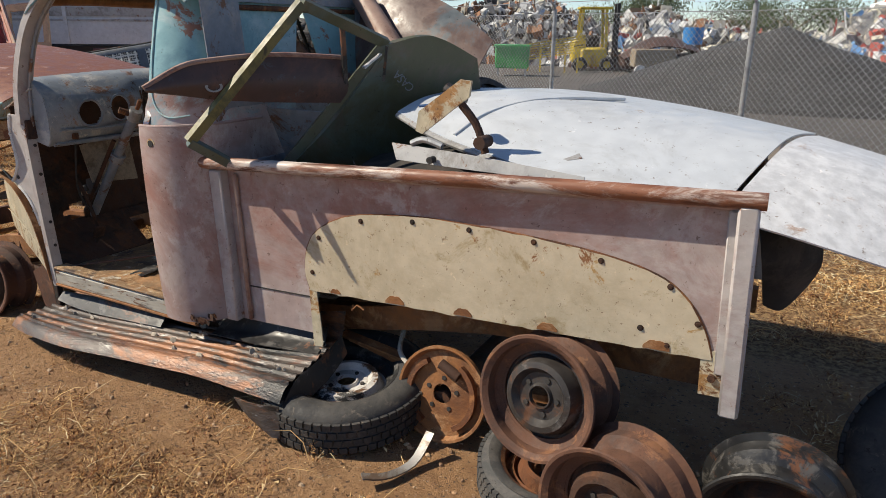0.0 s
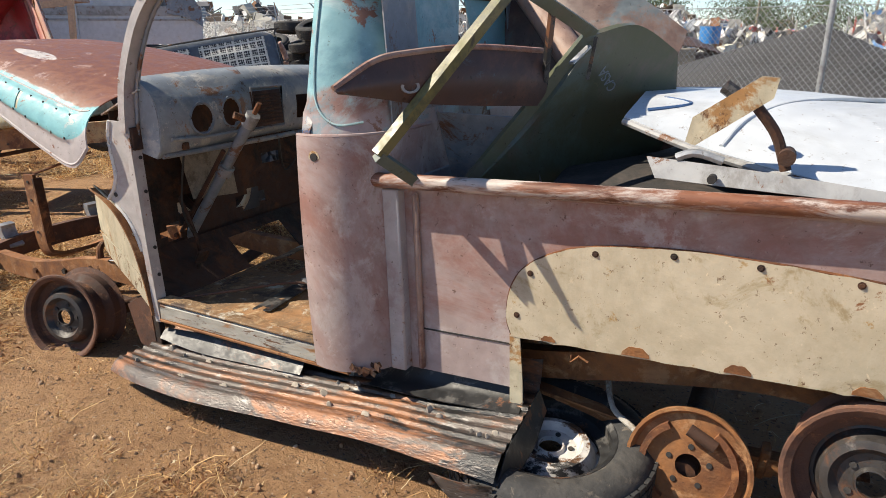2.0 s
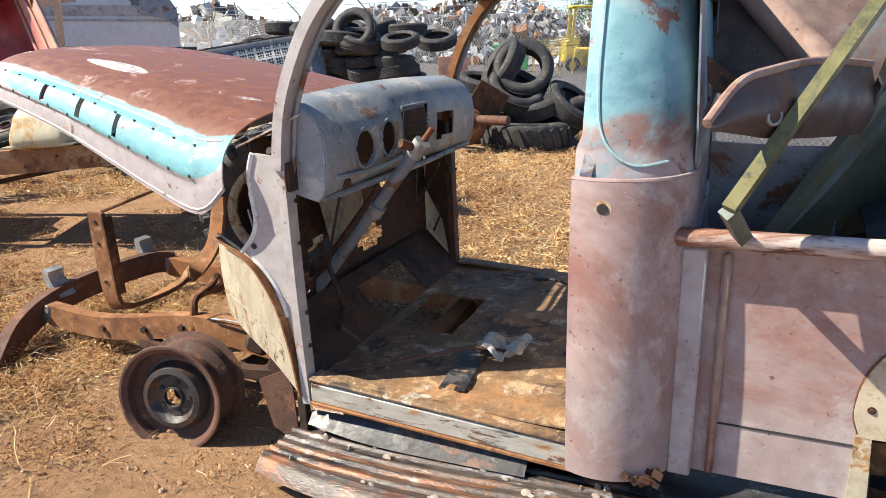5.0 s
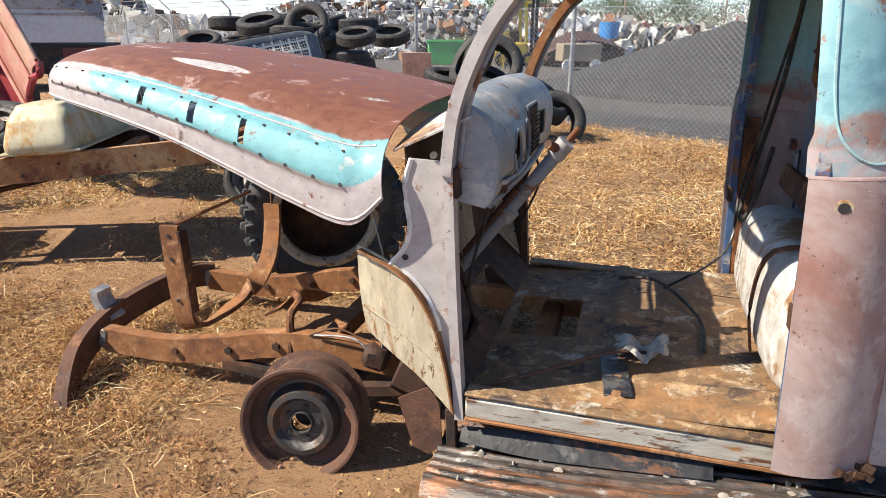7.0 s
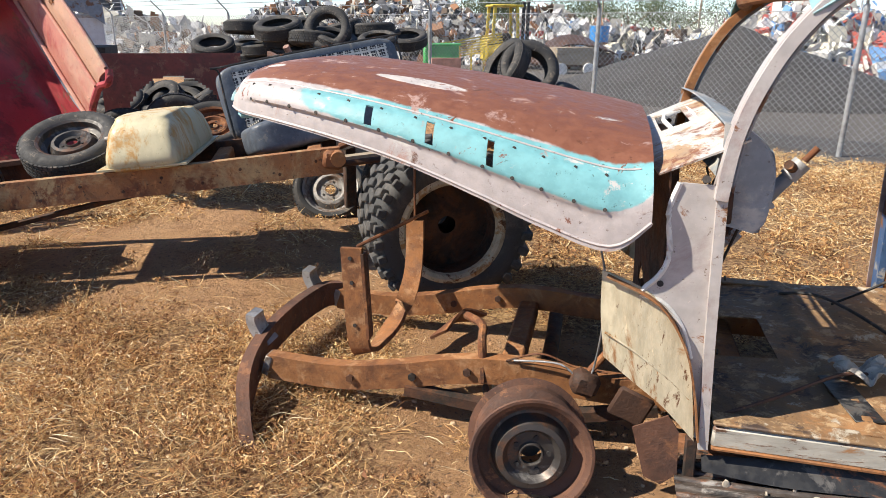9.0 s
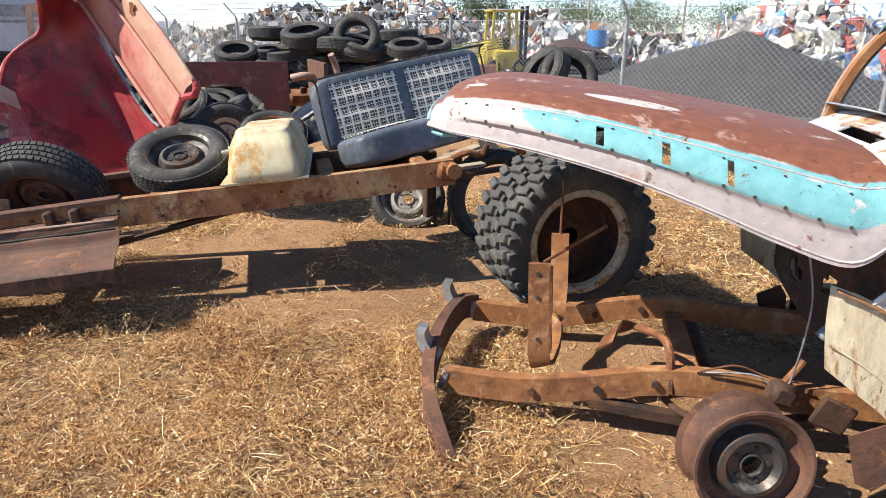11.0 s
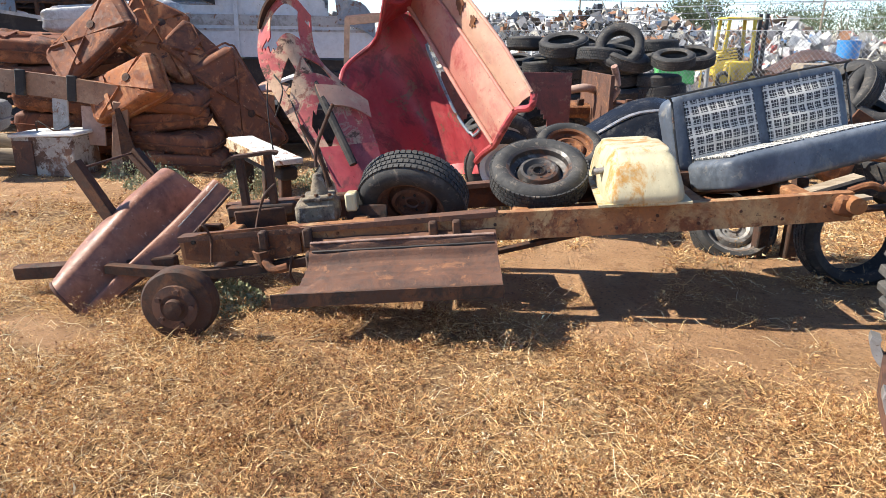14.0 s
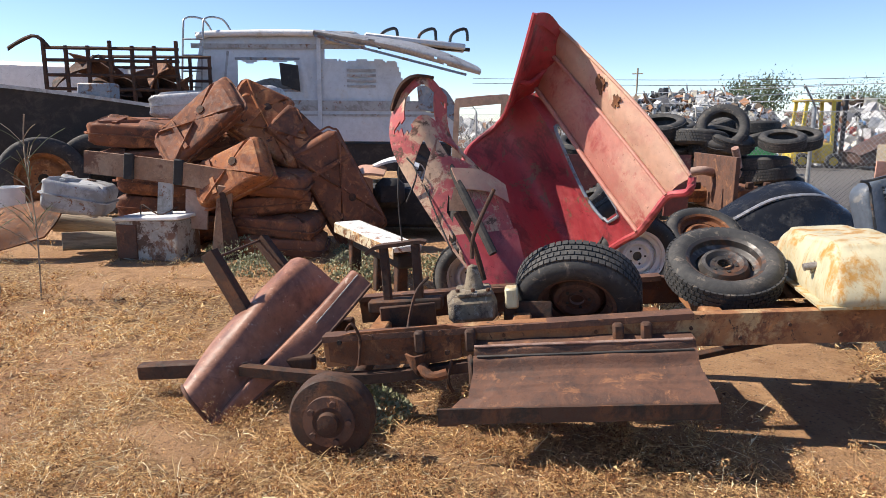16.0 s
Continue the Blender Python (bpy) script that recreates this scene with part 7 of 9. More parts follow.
def gravel_mound():
    bm = nb()
    c = Vector((0.25, 18.2))
    def f(a, b):
        th, r = 2 * math.pi * a, 4.6 * b
        x, y = c.x + r * math.cos(th) * 1.05, c.y + r * math.sin(th) * 0.85
        h = 1.62 * max(0.0, 1 - b ** 1.0) ** 1.06 + 0.08 * noise.noise((x, y, 0)) * (1 - b) + 0.02 * noise.noise((x * 6, y * 6, 0))
        return (x, y, gz(x, y) + h - 0.12 * (b > 0.97))
    mm = worn("dark_gravel", (0.058, 0.056, 0.056), [((0.040, 0.039, 0.038), 1.2, 0.45, 0.15), ((0.095, 0.092, 0.09), 40, 0.34, 0.06)], 0.95, 0, 0.9, 45, 0.35)
    o = part("gravel_mound", sheet(nb(), f, 64, 40, 0.02), mm, angle=60)
    tagged(o, "tall heap of dark grey crushed stone past the fence", "gravel heap")


gravel_mound()


def scrap_stuff(name, label, centre, size, count, height, colours, seed, piece=(0.15, 0.7)):
    """A heap of many odd pieces, plates, bent bars and boxes."""
    rnd = random.Random(seed)
    V, F = [], []
    for k in range(count):
        a, r = rnd.uniform(0, 2 * math.pi), math.sqrt(rnd.random())
        x, y = centre[0] + size[0] * r * math.cos(a), centre[1] + size[1] * r * math.sin(a)
        top = height * (1 - r ** 2.2) * (0.75 + 0.5 * noise.noise((x * 0.35, y * 0.35, seed)))
        z = gz(x, y) + max(0.05, top * (rnd.random() ** 0.35))
        s = rnd.uniform(*piece)
        kind = rnd.random()
        if kind < 0.4:
            dims = (s, s * rnd.uniform(0.4, 1), s * rnd.uniform(0.3, 0.9))
        elif kind < 0.75:
            dims = (s * 1.3, s * rnd.uniform(0.5, 1), 0.02)
        else:
            dims = (s * 2.2, 0.05, 0.05)
        mm = pose(x, y, z, rnd.uniform(0, 180), rnd.uniform(0, 180), rnd.uniform(0, 180)) @ Matrix.Diagonal((*dims, 1))
        i = len(V)
        tp = rnd.uniform(0.6, 1.0)
        V += [tuple(mm @ Vector((sx * 0.5 * (tp if sz > 0 else 1), sy * 0.5 * (tp if sz > 0 else 1), sz * 0.5))) for sz in (-1, 1) for sx, sy in ((-1, -1), (1, -1), (1, 1), (-1, 1))]
        F += [(i, i + 3, i + 2, i + 1), (i + 4, i + 5, i + 6, i + 7)] + [(i + j, i + (j + 1) % 4, i + 4 + (j + 1) % 4, i + 4 + j) for j in range(4)]
    me = bpy.data.meshes.new(name)
    me.from_pydata(V, [], F)
    me.materials.append(island_mat(name + "_colours", colours))
    ob = new(name, me)
    tagged(ob, label, "scrap heap", kind="stuff")
    return ob


GREYS = [(0.62, 0.62, 0.61), (0.5, 0.5, 0.5), (0.3, 0.3, 0.31), (0.16, 0.16, 0.17), (0.07, 0.07, 0.07), (0.26, 0.13, 0.07), (0.5, 0.47, 0.4), (0.7, 0.7, 0.7), (0.11, 0.08, 0.06), (0.42, 0.4, 0.36)]
WHITES = [(0.75, 0.75, 0.74), (0.68, 0.67, 0.64), (0.72, 0.72, 0.72), (0.45, 0.44, 0.42), (0.62, 0.58, 0.48), (0.15, 0.3, 0.55), (0.3, 0.28, 0.27), (0.45, 0.12, 0.1), (0.7, 0.66, 0.55)]
scrap_stuff("scrap_heap", "long heap of mixed grey scrap metal past the fence", (-11, 33), (13, 4), 9000, 3.4, GREYS, 11, (0.1, 0.5))
scrap_stuff("scrap_heap", "lower heap of mixed scrap and white goods behind the gravel", (-3.0, 31), (7, 3), 2600, 2.1, GREYS + WHITES, 12, (0.12, 0.55))
scrap_stuff("appliance_heap", "heap of white broken appliances past the gravel mound", (6.0, 29), (6, 3), 2200, 3.2, WHITES, 13, (0.18, 0.75))
scrap_stuff("scrap_heap", "far grey scrap heap beside the yard", (-34, 36), (14, 5), 1800, 3.2, GREYS, 14, (0.25, 0.9))


def tree(x, y, h, seed, w=None):
    rnd = random.Random(seed)
    t = thing("desert_tree", "grey green desert tree standing far behind the yard", "tree", Matrix.Translation((x, y, 0)), "far trees")
    w = w or h * 0.9
    P = [(0, 0, -0.2), (0.05 * h, 0, h * 0.3), (0.02 * h, 0.03, h * 0.6)]
    tr = part("trunk", tube(nb(), P, 0.0, 8, 8, radii=[0.035 * h * (1 - 0.09 * k) for k in range(8)]), M_wood, t)
    for k in range(7):
        a = 2 * math.pi * k / 7 + rnd.random()
        part("limb", tube(nb(), [(0.04 * h, 0, h * 0.32), (w * 0.22 * math.cos(a), w * 0.22 * math.sin(a), h * rnd.uniform(0.5, 0.6)), (w * 0.4 * math.cos(a), w * 0.4 * math.sin(a), h * rnd.uniform(0.65, 0.85))], 0.0, 6, 6, radii=[0.015 * h * (1 - 0.13 * j) for j in range(6)]), M_wood, tr)
    V, F = [], []
    cl = [(rnd.gauss(0, w * 0.27), rnd.gauss(0, w * 0.27), h * rnd.uniform(0.42, 0.92), w * rnd.uniform(0.09, 0.2)) for _ in range(26)]
    for k in range(5200):
        cx, cy, cz, r = rnd.choice(cl)
        p = Vector((cx + rnd.gauss(0, r), cy + rnd.gauss(0, r), cz + rnd.gauss(0, r * 0.6)))
        s = h * rnd.uniform(0.012, 0.03)
        mm = Matrix.Translation(p) @ Euler((rnd.uniform(0, 6), rnd.uniform(0, 6), rnd.uniform(0, 6))).to_matrix().to_4x4()
        i = len(V)
        V += [tuple(mm @ Vector(q)) for q in ((-s, -s * 0.3, 0), (s, -s * 0.3, 0), (0.3 * s, s * 0.6, 0))]
        F.append((i, i + 1, i + 2))
    me = bpy.data.meshes.new("crown")
    me.from_pydata(V, [], F)
    me.materials.append(M_leaf)
    cr_ob = new("crown", me)
    cr_ob.parent = t


M_leaf = island_mat("tree_leaves", [(0.09, 0.12, 0.06), (0.12, 0.15, 0.08), (0.15, 0.17, 0.10), (0.07, 0.09, 0.05)], 0.8)
tree(-11.3, 79, 6.5, 1)
tree(-2.6, 83, 5.0, 2, 7)
tree(1.5, 71, 4.6, 3, 7)
tree(6.5, 75, 4.2, 4, 8)
tree(12.5, 72, 4.4, 5, 7)
tree(-20, 90, 4.2, 6, 6)

# ---- tyre heaps ----
TYRE = None


def plain_tyre(c, axis, label="worn black car tyre in the heap", group="tyre heap", sc=1.1):
    global TYRE
    m = Matrix.Translation(c) @ rot_to(axis) @ Matrix.Diagonal((sc, sc, sc, 1))
    if TYRE is None:
        TYRE = thing("tyre", label, "tyre", m, group)
        tyre_part(TYRE, 0.33, 0.205, 0.2)
        return TYRE
    o = copy_thing(TYRE, m)
    tagged(o, label, "tyre", group)
    return o


def tyre_heaps():
    rnd = random.Random(21)
    # stacked heap by the fence
    A, B = Vector((-10.6, 12.3, 0)), Vector((-5.6, 11.5, 0))
    u = (B - A).normalized()
    w = Vector((-u.y, u.x, 0))
    for lay in range(9):
        for row in range(1 if lay < 6 else 2):
            s0, s1 = 0.15 * lay + (0.5 if lay > 6 else 0.0), (B - A).length - 0.08 * lay
            n = int((s1 - s0) / 0.56)
            for k in range(n):
                p = A + u * (s0 + 0.56 * k + 0.28 * (lay % 2) + rnd.gauss(0, 0.06)) + w * (0.52 * row - 0.1 * lay * (1 - row) + rnd.gauss(0, 0.06))
                if lay > 3 and rnd.random() < 0.1:
                    continue
                ax = Vector((rnd.gauss(0, 0.14), rnd.gauss(-0.1, 0.14), 1)) if rnd.random() < 0.995 else Vector((rnd.gauss(0, 0.4), -1, 0.5))
                plain_tyre((p.x, p.y, gz(p.x, p.y) + 0.10 + 0.165 * lay), ax, sc=rnd.uniform(0.85, 1.12))
    for k in range(14):
        p = (-11.5 + 0.2 * k + rnd.gauss(0, 0.3), 10.4 + rnd.gauss(0, 0.5), 0.3 + 0.2 * rnd.random())
        plain_tyre(p, (rnd.gauss(0, 0.4), rnd.gauss(-0.6, 0.3), 1))
    # small stack on a tractor tyre
    g = "tyre stack on a tractor tyre"
    for q, ax, r in (((-4.55, 9.3, 0.50), (0.3, -0.2, 1), 0), ((-3.95, 9.2, 0.55), (-0.2, -0.3, 1), 0), ((-4.2, 9.1, 0.72), (0.5, -0.5, 1), 0), ((-4.15, 9.25, 1.0), (0.25, -0.8, 0.45), 0), ((-4.45, 9.35, 1.02), (-0.7, -0.5, 0.5), 0), ((-3.75, 9.3, 0.35), (0.1, -0.5, 1), 0), ((-3.3, 9.2, 0.30), (0.3, -0.9, 0.5), 0), ((-4.75, 9.5, 0.75), (0.2, -0.1, 1), 0), ((-3.5, 9.3, 0.55), (0.6, -0.2, 0.8), 0), ((-4.9, 9.0, 0.3), (0.1, -0.9, 0.4), 0)):
        plain_tyre(q, ax, "worn car tyre stacked on a tractor tyre", g)
    t = thing("tractor_tyre", "large black tractor tyre lying flat under smaller tyres", "tyre", Matrix.Translation((-4.05, 9.1, 0.20)))
    part("tyre", lathe(nb(), tyre_prof(0.62, 0.36, 0.34), 48), M_rubber, t, angle=50)
    bm = nb()
    for k in range(26):
        box(bm, (0, 0, 0), (0.05, 0.06, 0.24), m=pose(0, 0, 0, 0, 0, 360 * k / 26) @ pose(0.615, 0, 0, 25), bev=0)
    part("tread_lug", bm, M_rubber, t)


tyre_heaps()

# ---- far left yard: camper, racks and fuel tank heap ----
YARD = pose(-6.3, 0.03, 0.0, 0, 0, 28.2)


def yard(x, y, z):
    return YARD @ Vector((x, y, z))


def camper():
    t = thing("camper_body", "wrecked white camper body with grey stripe and torn open side", "camper", YARD)
    X0, X1, Z0, Z1, Y = -5.5, 0.25, 1.1, 3.36, 15.0

    def hole(a, b):
        x, z = X0 + (X1 - X0) * a, Z0 + (Z1 - Z0) * b
        if -4.42 < x < -3.15 and 2.2 < z < 2.8 + 0.08 * noise.noise((x * 3, 0, 0)):
            return True
        ragged = 0.10 * noise.noise((x * 3.1, 5, 0)) + 0.04 * noise.noise((x * 11, 2, 0))
        top = 2.82 + ragged if x < -1.0 else 2.80 - 2.6 * (x + 1.0) + ragged
        return x > -2.55 and z > max(1.75 + ragged, top)
    def wall(a, b):
        lean = 0.10 * b * (a < 0.12) * (0.12 - a) / 0.12
        return (X0 + (X1 - X0) * a + lean * 3, Y + 0.25 * b * b * 0.6, Z0 + (Z1 - Z0) * b)
    w = part("side_wall", sheet(nb(), wall, 150, 70, 0.05, skip=hole), M_camper, t, "white side wall with torn opening")
    part("stripe", box(nb(), (-2.65, Y - 0.03, 1.86), (5.6, 0.012, 0.22), bev=0), M_grey_paint, w)
    part("stripe", box(nb(), (-3.6, Y + 0.05, 3.10), (3.6, 0.012, 0.10), (4, 0, 0), bev=0), M_grey_paint, w)
    part("roof_cap", tube(nb(), [(-5.25, Y + 0.06, 3.28), (-5.0, Y + 0.02, 3.34), (-3.8, Y + 0.02, 3.37), (-2.5, Y + 0.02, 3.37)], 0.07, 10, 16), M_white, w)
    part("stripe", box(nb(), (-2.65, Y - 0.032, 1.66), (5.6, 0.012, 0.05), bev=0), M_grey_paint, w)
    for zz in (2.18, 2.84):
        part("window_trim", box(nb(), (-3.78, Y + 0.02 + 0.06 * (zz > 2.5), zz), (1.4, 0.05, 0.06), bev=0.01), M_bluegrey, w)
    part("front_crease", bar(nb(), [(-4.75, Y - 0.01, 1.95), (-4.62, Y + 0.08, 3.0)], 0.05, 0.02, up=(0, 1, 0)), M_grey_paint, w)
    part("corner_trim", bar(nb(), [(-2.65, Y - 0.05, 1.1), (-2.65, Y - 0.02, 3.3)], 0.09, 0.03, up=(0, 1, 0)), M_camper, w)
    part("drip_rail", tube(nb(), [(X0 + 0.2, Y + 0.1, 3.36), (-1.9, Y + 0.12, 3.40)], 0.035, 8), M_camper, w)
    for k in range(4):
        part("louvre", box(nb(), (-1.75, Y - 0.0, 2.28 + 0.11 * k), (0.62, 0.012, 0.055), (3, 0, 0), 0), M_grey_paint, w)
    part("roof", grid_sheet([[(-5.3, Y + 0.08, 3.36), (-3.5, Y + 0.1, 3.42), (-1.9, Y + 0.1, 3.40)], [(-5.2, Y + 1.2, 3.5), (-3.5, Y + 1.2, 3.55), (-1.9, Y + 1.2, 3.45)], [(-5.3, Y + 2.3, 3.3), (-3.5, Y + 2.3, 3.36), (-1.9, Y + 2.3, 3.3)]], 0.05, 12, 16), M_camper, t)
    part("end_wall", grid_sheet([[(-5.5, Y, 1.1), (-5.15, Y + 0.05, 3.34)], [(-5.6, Y + 2.3, 1.1), (-5.2, Y + 2.3, 3.3)]], 0.05, 8, 10), M_camper, t)
    part("far_wall", box(nb(), (-3.2, Y + 2.3, 1.75), (4.6, 0.05, 1.3)), M_grey_paint, t)
    part("awning", grid_sheet([[(-2.75, Y - 0.1, 3.34), (-1.0, Y - 0.30, 2.98), (0.0, Y - 0.4, 2.72), (0.78, Y - 0.5, 2.50)], [(-2.72, Y - 0.16, 3.40), (-1.0, Y - 0.36, 3.10), (0.0, Y - 0.46, 2.84), (0.80, Y - 0.52, 2.58)], [(-2.7, Y + 0.1, 3.44), (-0.9, Y - 0.05, 3.22), (0.0, Y - 0.2, 2.98), (0.72, Y - 0.3, 2.68)]], 0.03, 12, 40, skip=lambda a, b: noise.noise((a * 3, b * 14, 8)) > 0.5), M_aluminium, t, "bent grey awning roll hanging down")
    part("awning_arm", bar(nb(), [(-2.7, Y - 0.2, 3.30), (0.5, Y - 0.45, 2.50)], 0.05, 0.05), M_bluegrey, t)
    part("roof_box", box(nb(), (-0.6, Y + 0.6, 3.25), (2.2, 0.8, 0.12), (0, 6, 0), 0.03), M_camper, t)
    part("burnt_flap", grid_sheet([[(-3.5, Y - 0.02, 2.75), (-3.1, Y - 0.05, 2.7)], [(-3.45, Y - 0.1, 2.3), (-3.05, Y - 0.1, 2.15)]], 0.03, 6, 6), M_dark, t)
    part("inner_debris", grid_sheet([[(-4.4, Y + 0.4, 2.25), (-3.8, Y + 0.4, 2.45), (-3.2, Y + 0.4, 2.3)], [(-4.4, Y + 0.6, 2.0), (-3.8, Y + 0.6, 2.1), (-3.2, Y + 0.6, 2.0)]], 0.05, 8, 8), M_grey_paint, t)
    part("torn_edge", grid_sheet([[(-0.55, Y - 0.04, 2.3), (0.0, Y - 0.06, 2.25), (0.28, Y - 0.05, 1.9)], [(-0.5, Y - 0.1, 1.8), (0.0, Y - 0.1, 1.7), (0.3, Y - 0.1, 1.5)]], 0.03, 8, 8), M_bluegrey, t)
    for dx in (0.0, 0.42):
        part("ladder_rail", tube(nb(), [(-5.62 + dx, Y - 0.1, 1.7), (-5.5 + dx, Y - 0.08, 3.35), (-5.45 + dx, Y, 3.66), (-5.2 + dx, Y + 0.3, 3.68), (-5.05 + dx, Y + 0.4, 3.45)], 0.022, 6, 20), M_galv, t)
    for k in range(5):
        part("ladder_rung", tube(nb(), [(-5.58 + 0.02 * k, Y - 0.1, 1.9 + 0.33 * k), (-5.16 + 0.02 * k, Y - 0.1, 1.9 + 0.33 * k)], 0.018, 6), M_galv, t)
    for x in (-1.4, -0.55, 0.15):
        part("roof_pipe", tube(nb(), [(x, Y + 0.5, 3.1), (x + 0.05, Y + 0.5, 3.42), (x + 0.35, Y + 0.6, 3.55), (x + 0.4, Y + 0.6, 3.3)], 0.035, 8, 14), M_black, t)
    part("roof_bar", tube(nb(), [(-0.9, Y + 0.5, 3.15), (0.6, Y + 0.5, 3.1)], 0.04, 8), M_black, t)
    # solid near-black block in place of the shade below the camper
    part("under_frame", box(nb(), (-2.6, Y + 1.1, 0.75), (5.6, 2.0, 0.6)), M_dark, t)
    for x in (-4.6, -0.6):
        m = Matrix.Translation((x, Y + 0.15, 0.42)) @ rot_to((0, -1, 0))
        tyre_part(t, 0.40, 0.22, 0.25, m, grooves=False)
        rim_part(t, 0.23, 0.2, m, mat=M_grey_paint)


camper()


def rack_trailer():
    t = thing("stake_trailer", "open steel rack trailer full of rusty scrap", "trailer", YARD)
    for z in (2.84, 2.62, 2.35, 2.1):
        part("rack_bar", tube(nb(), [(-7.4, 13, z), (-4.9, 13, z - 0.02)], 0.035, 6), M_rust_dark, t)
        part("rack_bar", tube(nb(), [(-7.4, 14.8, z), (-4.9, 14.8, z)], 0.035, 6), M_rust_dark, t)
    for k in range(7):
        x = -7.4 + 0.41 * k
        part("rack_post", box(nb(), (x, 13, 2.33), (0.06, 0.06, 1.1 if k % 3 else 1.28), bev=0.006), M_rust_dark, t)
        part("rack_post", box(nb(), (x, 14.8, 2.3), (0.06, 0.06, 1.1), bev=0.006), M_rust_dark, t)
    part("loop_bar", tube(nb(), [(-7.3, 13, 2.85), (-7.55, 13, 3.05), (-8.0, 13, 2.85), (-8.03, 13, 2.80)], 0.035, 6, 12), M_rust_dark, t)
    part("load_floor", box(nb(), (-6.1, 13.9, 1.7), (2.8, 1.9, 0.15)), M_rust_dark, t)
    # near-black block painted in as shade below the load floor
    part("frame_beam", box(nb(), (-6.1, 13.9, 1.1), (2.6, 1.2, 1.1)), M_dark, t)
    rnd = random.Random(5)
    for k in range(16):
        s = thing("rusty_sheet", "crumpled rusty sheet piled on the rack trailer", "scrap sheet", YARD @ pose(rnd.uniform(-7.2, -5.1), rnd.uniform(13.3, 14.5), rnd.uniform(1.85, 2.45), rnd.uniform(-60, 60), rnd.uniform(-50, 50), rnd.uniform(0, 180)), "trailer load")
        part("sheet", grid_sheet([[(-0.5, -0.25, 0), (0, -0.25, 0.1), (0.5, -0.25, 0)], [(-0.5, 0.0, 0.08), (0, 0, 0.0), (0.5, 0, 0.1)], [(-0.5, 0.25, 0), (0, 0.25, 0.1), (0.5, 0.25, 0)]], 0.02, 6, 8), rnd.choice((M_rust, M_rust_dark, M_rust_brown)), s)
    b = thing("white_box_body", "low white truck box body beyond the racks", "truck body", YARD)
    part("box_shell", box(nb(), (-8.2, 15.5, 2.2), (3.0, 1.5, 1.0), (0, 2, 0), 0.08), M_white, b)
    # near-black block fills in the shade beneath the box body
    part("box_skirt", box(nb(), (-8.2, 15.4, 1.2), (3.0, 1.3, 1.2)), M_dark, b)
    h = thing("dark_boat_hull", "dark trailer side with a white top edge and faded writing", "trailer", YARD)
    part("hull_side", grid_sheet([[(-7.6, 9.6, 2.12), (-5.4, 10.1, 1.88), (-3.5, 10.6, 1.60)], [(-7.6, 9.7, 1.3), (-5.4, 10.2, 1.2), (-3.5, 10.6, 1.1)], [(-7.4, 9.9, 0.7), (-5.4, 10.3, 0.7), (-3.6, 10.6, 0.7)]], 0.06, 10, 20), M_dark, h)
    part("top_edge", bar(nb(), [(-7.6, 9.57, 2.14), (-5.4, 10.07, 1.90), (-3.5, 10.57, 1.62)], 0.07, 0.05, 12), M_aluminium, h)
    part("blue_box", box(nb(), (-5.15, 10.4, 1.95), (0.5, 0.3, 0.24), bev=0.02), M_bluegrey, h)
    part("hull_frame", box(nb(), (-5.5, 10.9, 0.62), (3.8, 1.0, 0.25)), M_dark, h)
    w = thing("lorry_wheel_unit", "big dusty truck wheel standing beside the tank heap", "wheel", YARD @ (Matrix.Translation((-5.55, 9.45, 0.72)) @ rot_to((0.55, -0.8, 0.0))))
    tyre_part(w, 0.58, 0.36, 0.28, grooves=False)
    rim_part(w, 0.36, 0.24, mat=M_rust_orange, disc_mat=M_rust_orange)
    w = thing("lorry_wheel_unit", "black truck tyre behind the dusty wheel", "wheel", YARD @ (Matrix.Translation((-5.0, 9.9, 0.80)) @ rot_to((0.2, -1, 0.0))))
    tyre_part(w, 0.55, 0.34, 0.28, grooves=False)


rack_trailer()


def fuel_tank(c, r, s, mat, label, group="rusty fuel tank heap"):
    t = thing("fuel_tank", label, "fuel tank", YARD @ pose(*c, *r), group)
    def f(a, b):
        th, p, q = 2 * math.pi * a, math.pi * (b - 0.5), 0.2
        ct, st = math.cos(th), math.sin(th)
        cp, sp = max(math.cos(p), 0.0) ** 0.22, math.copysign(abs(math.sin(p)) ** 0.34, math.sin(p))
        k = 0.016 * math.copysign(1, math.sin(ct * 9)) * (abs(sp) > 0.9)
        n = 0.06 * noise.noise((ct * 2 + c[0] * 3, st * 2, sp * 2 + c[1]))
        return (s[0] / 2 * math.copysign(abs(ct) ** q, ct) * cp * (1 + n), s[1] / 2 * math.copysign(abs(st) ** q, st) * cp * (1 + n), s[2] / 2 * sp * (1 + n) + k)
    part("tank_shell", sheet(nb(), f, 40, 20, 0.003), mat, t)
    part("tank_seam", sheet(nb(), lambda a, b: tuple(1.055 * q for q in f(a, 0.5)[:2]) + (f(a, 0.5)[2] + (b - 0.5) * 0.014,), 40, 1, 0.022), mat, t)
    for x in (-0.22, 0.22):
        part("strap_rib", bar(nb(), [(x * s[0], -s[1] * 0.40, s[2] * 0.49), (x * s[0], s[1] * 0.40, s[2] * 0.49)], 0.05, 0.025), mat, t)
    lathe(bm := nb(), [(0.045, 0), (0.045, 0.03), (0.001, 0.035), (0.001, 0)], 14, pose(s[0] * 0.12, s[1] * 0.1, s[2] * 0.49))
    part("filler_neck", bm, M_rust_dark, t)
    return t


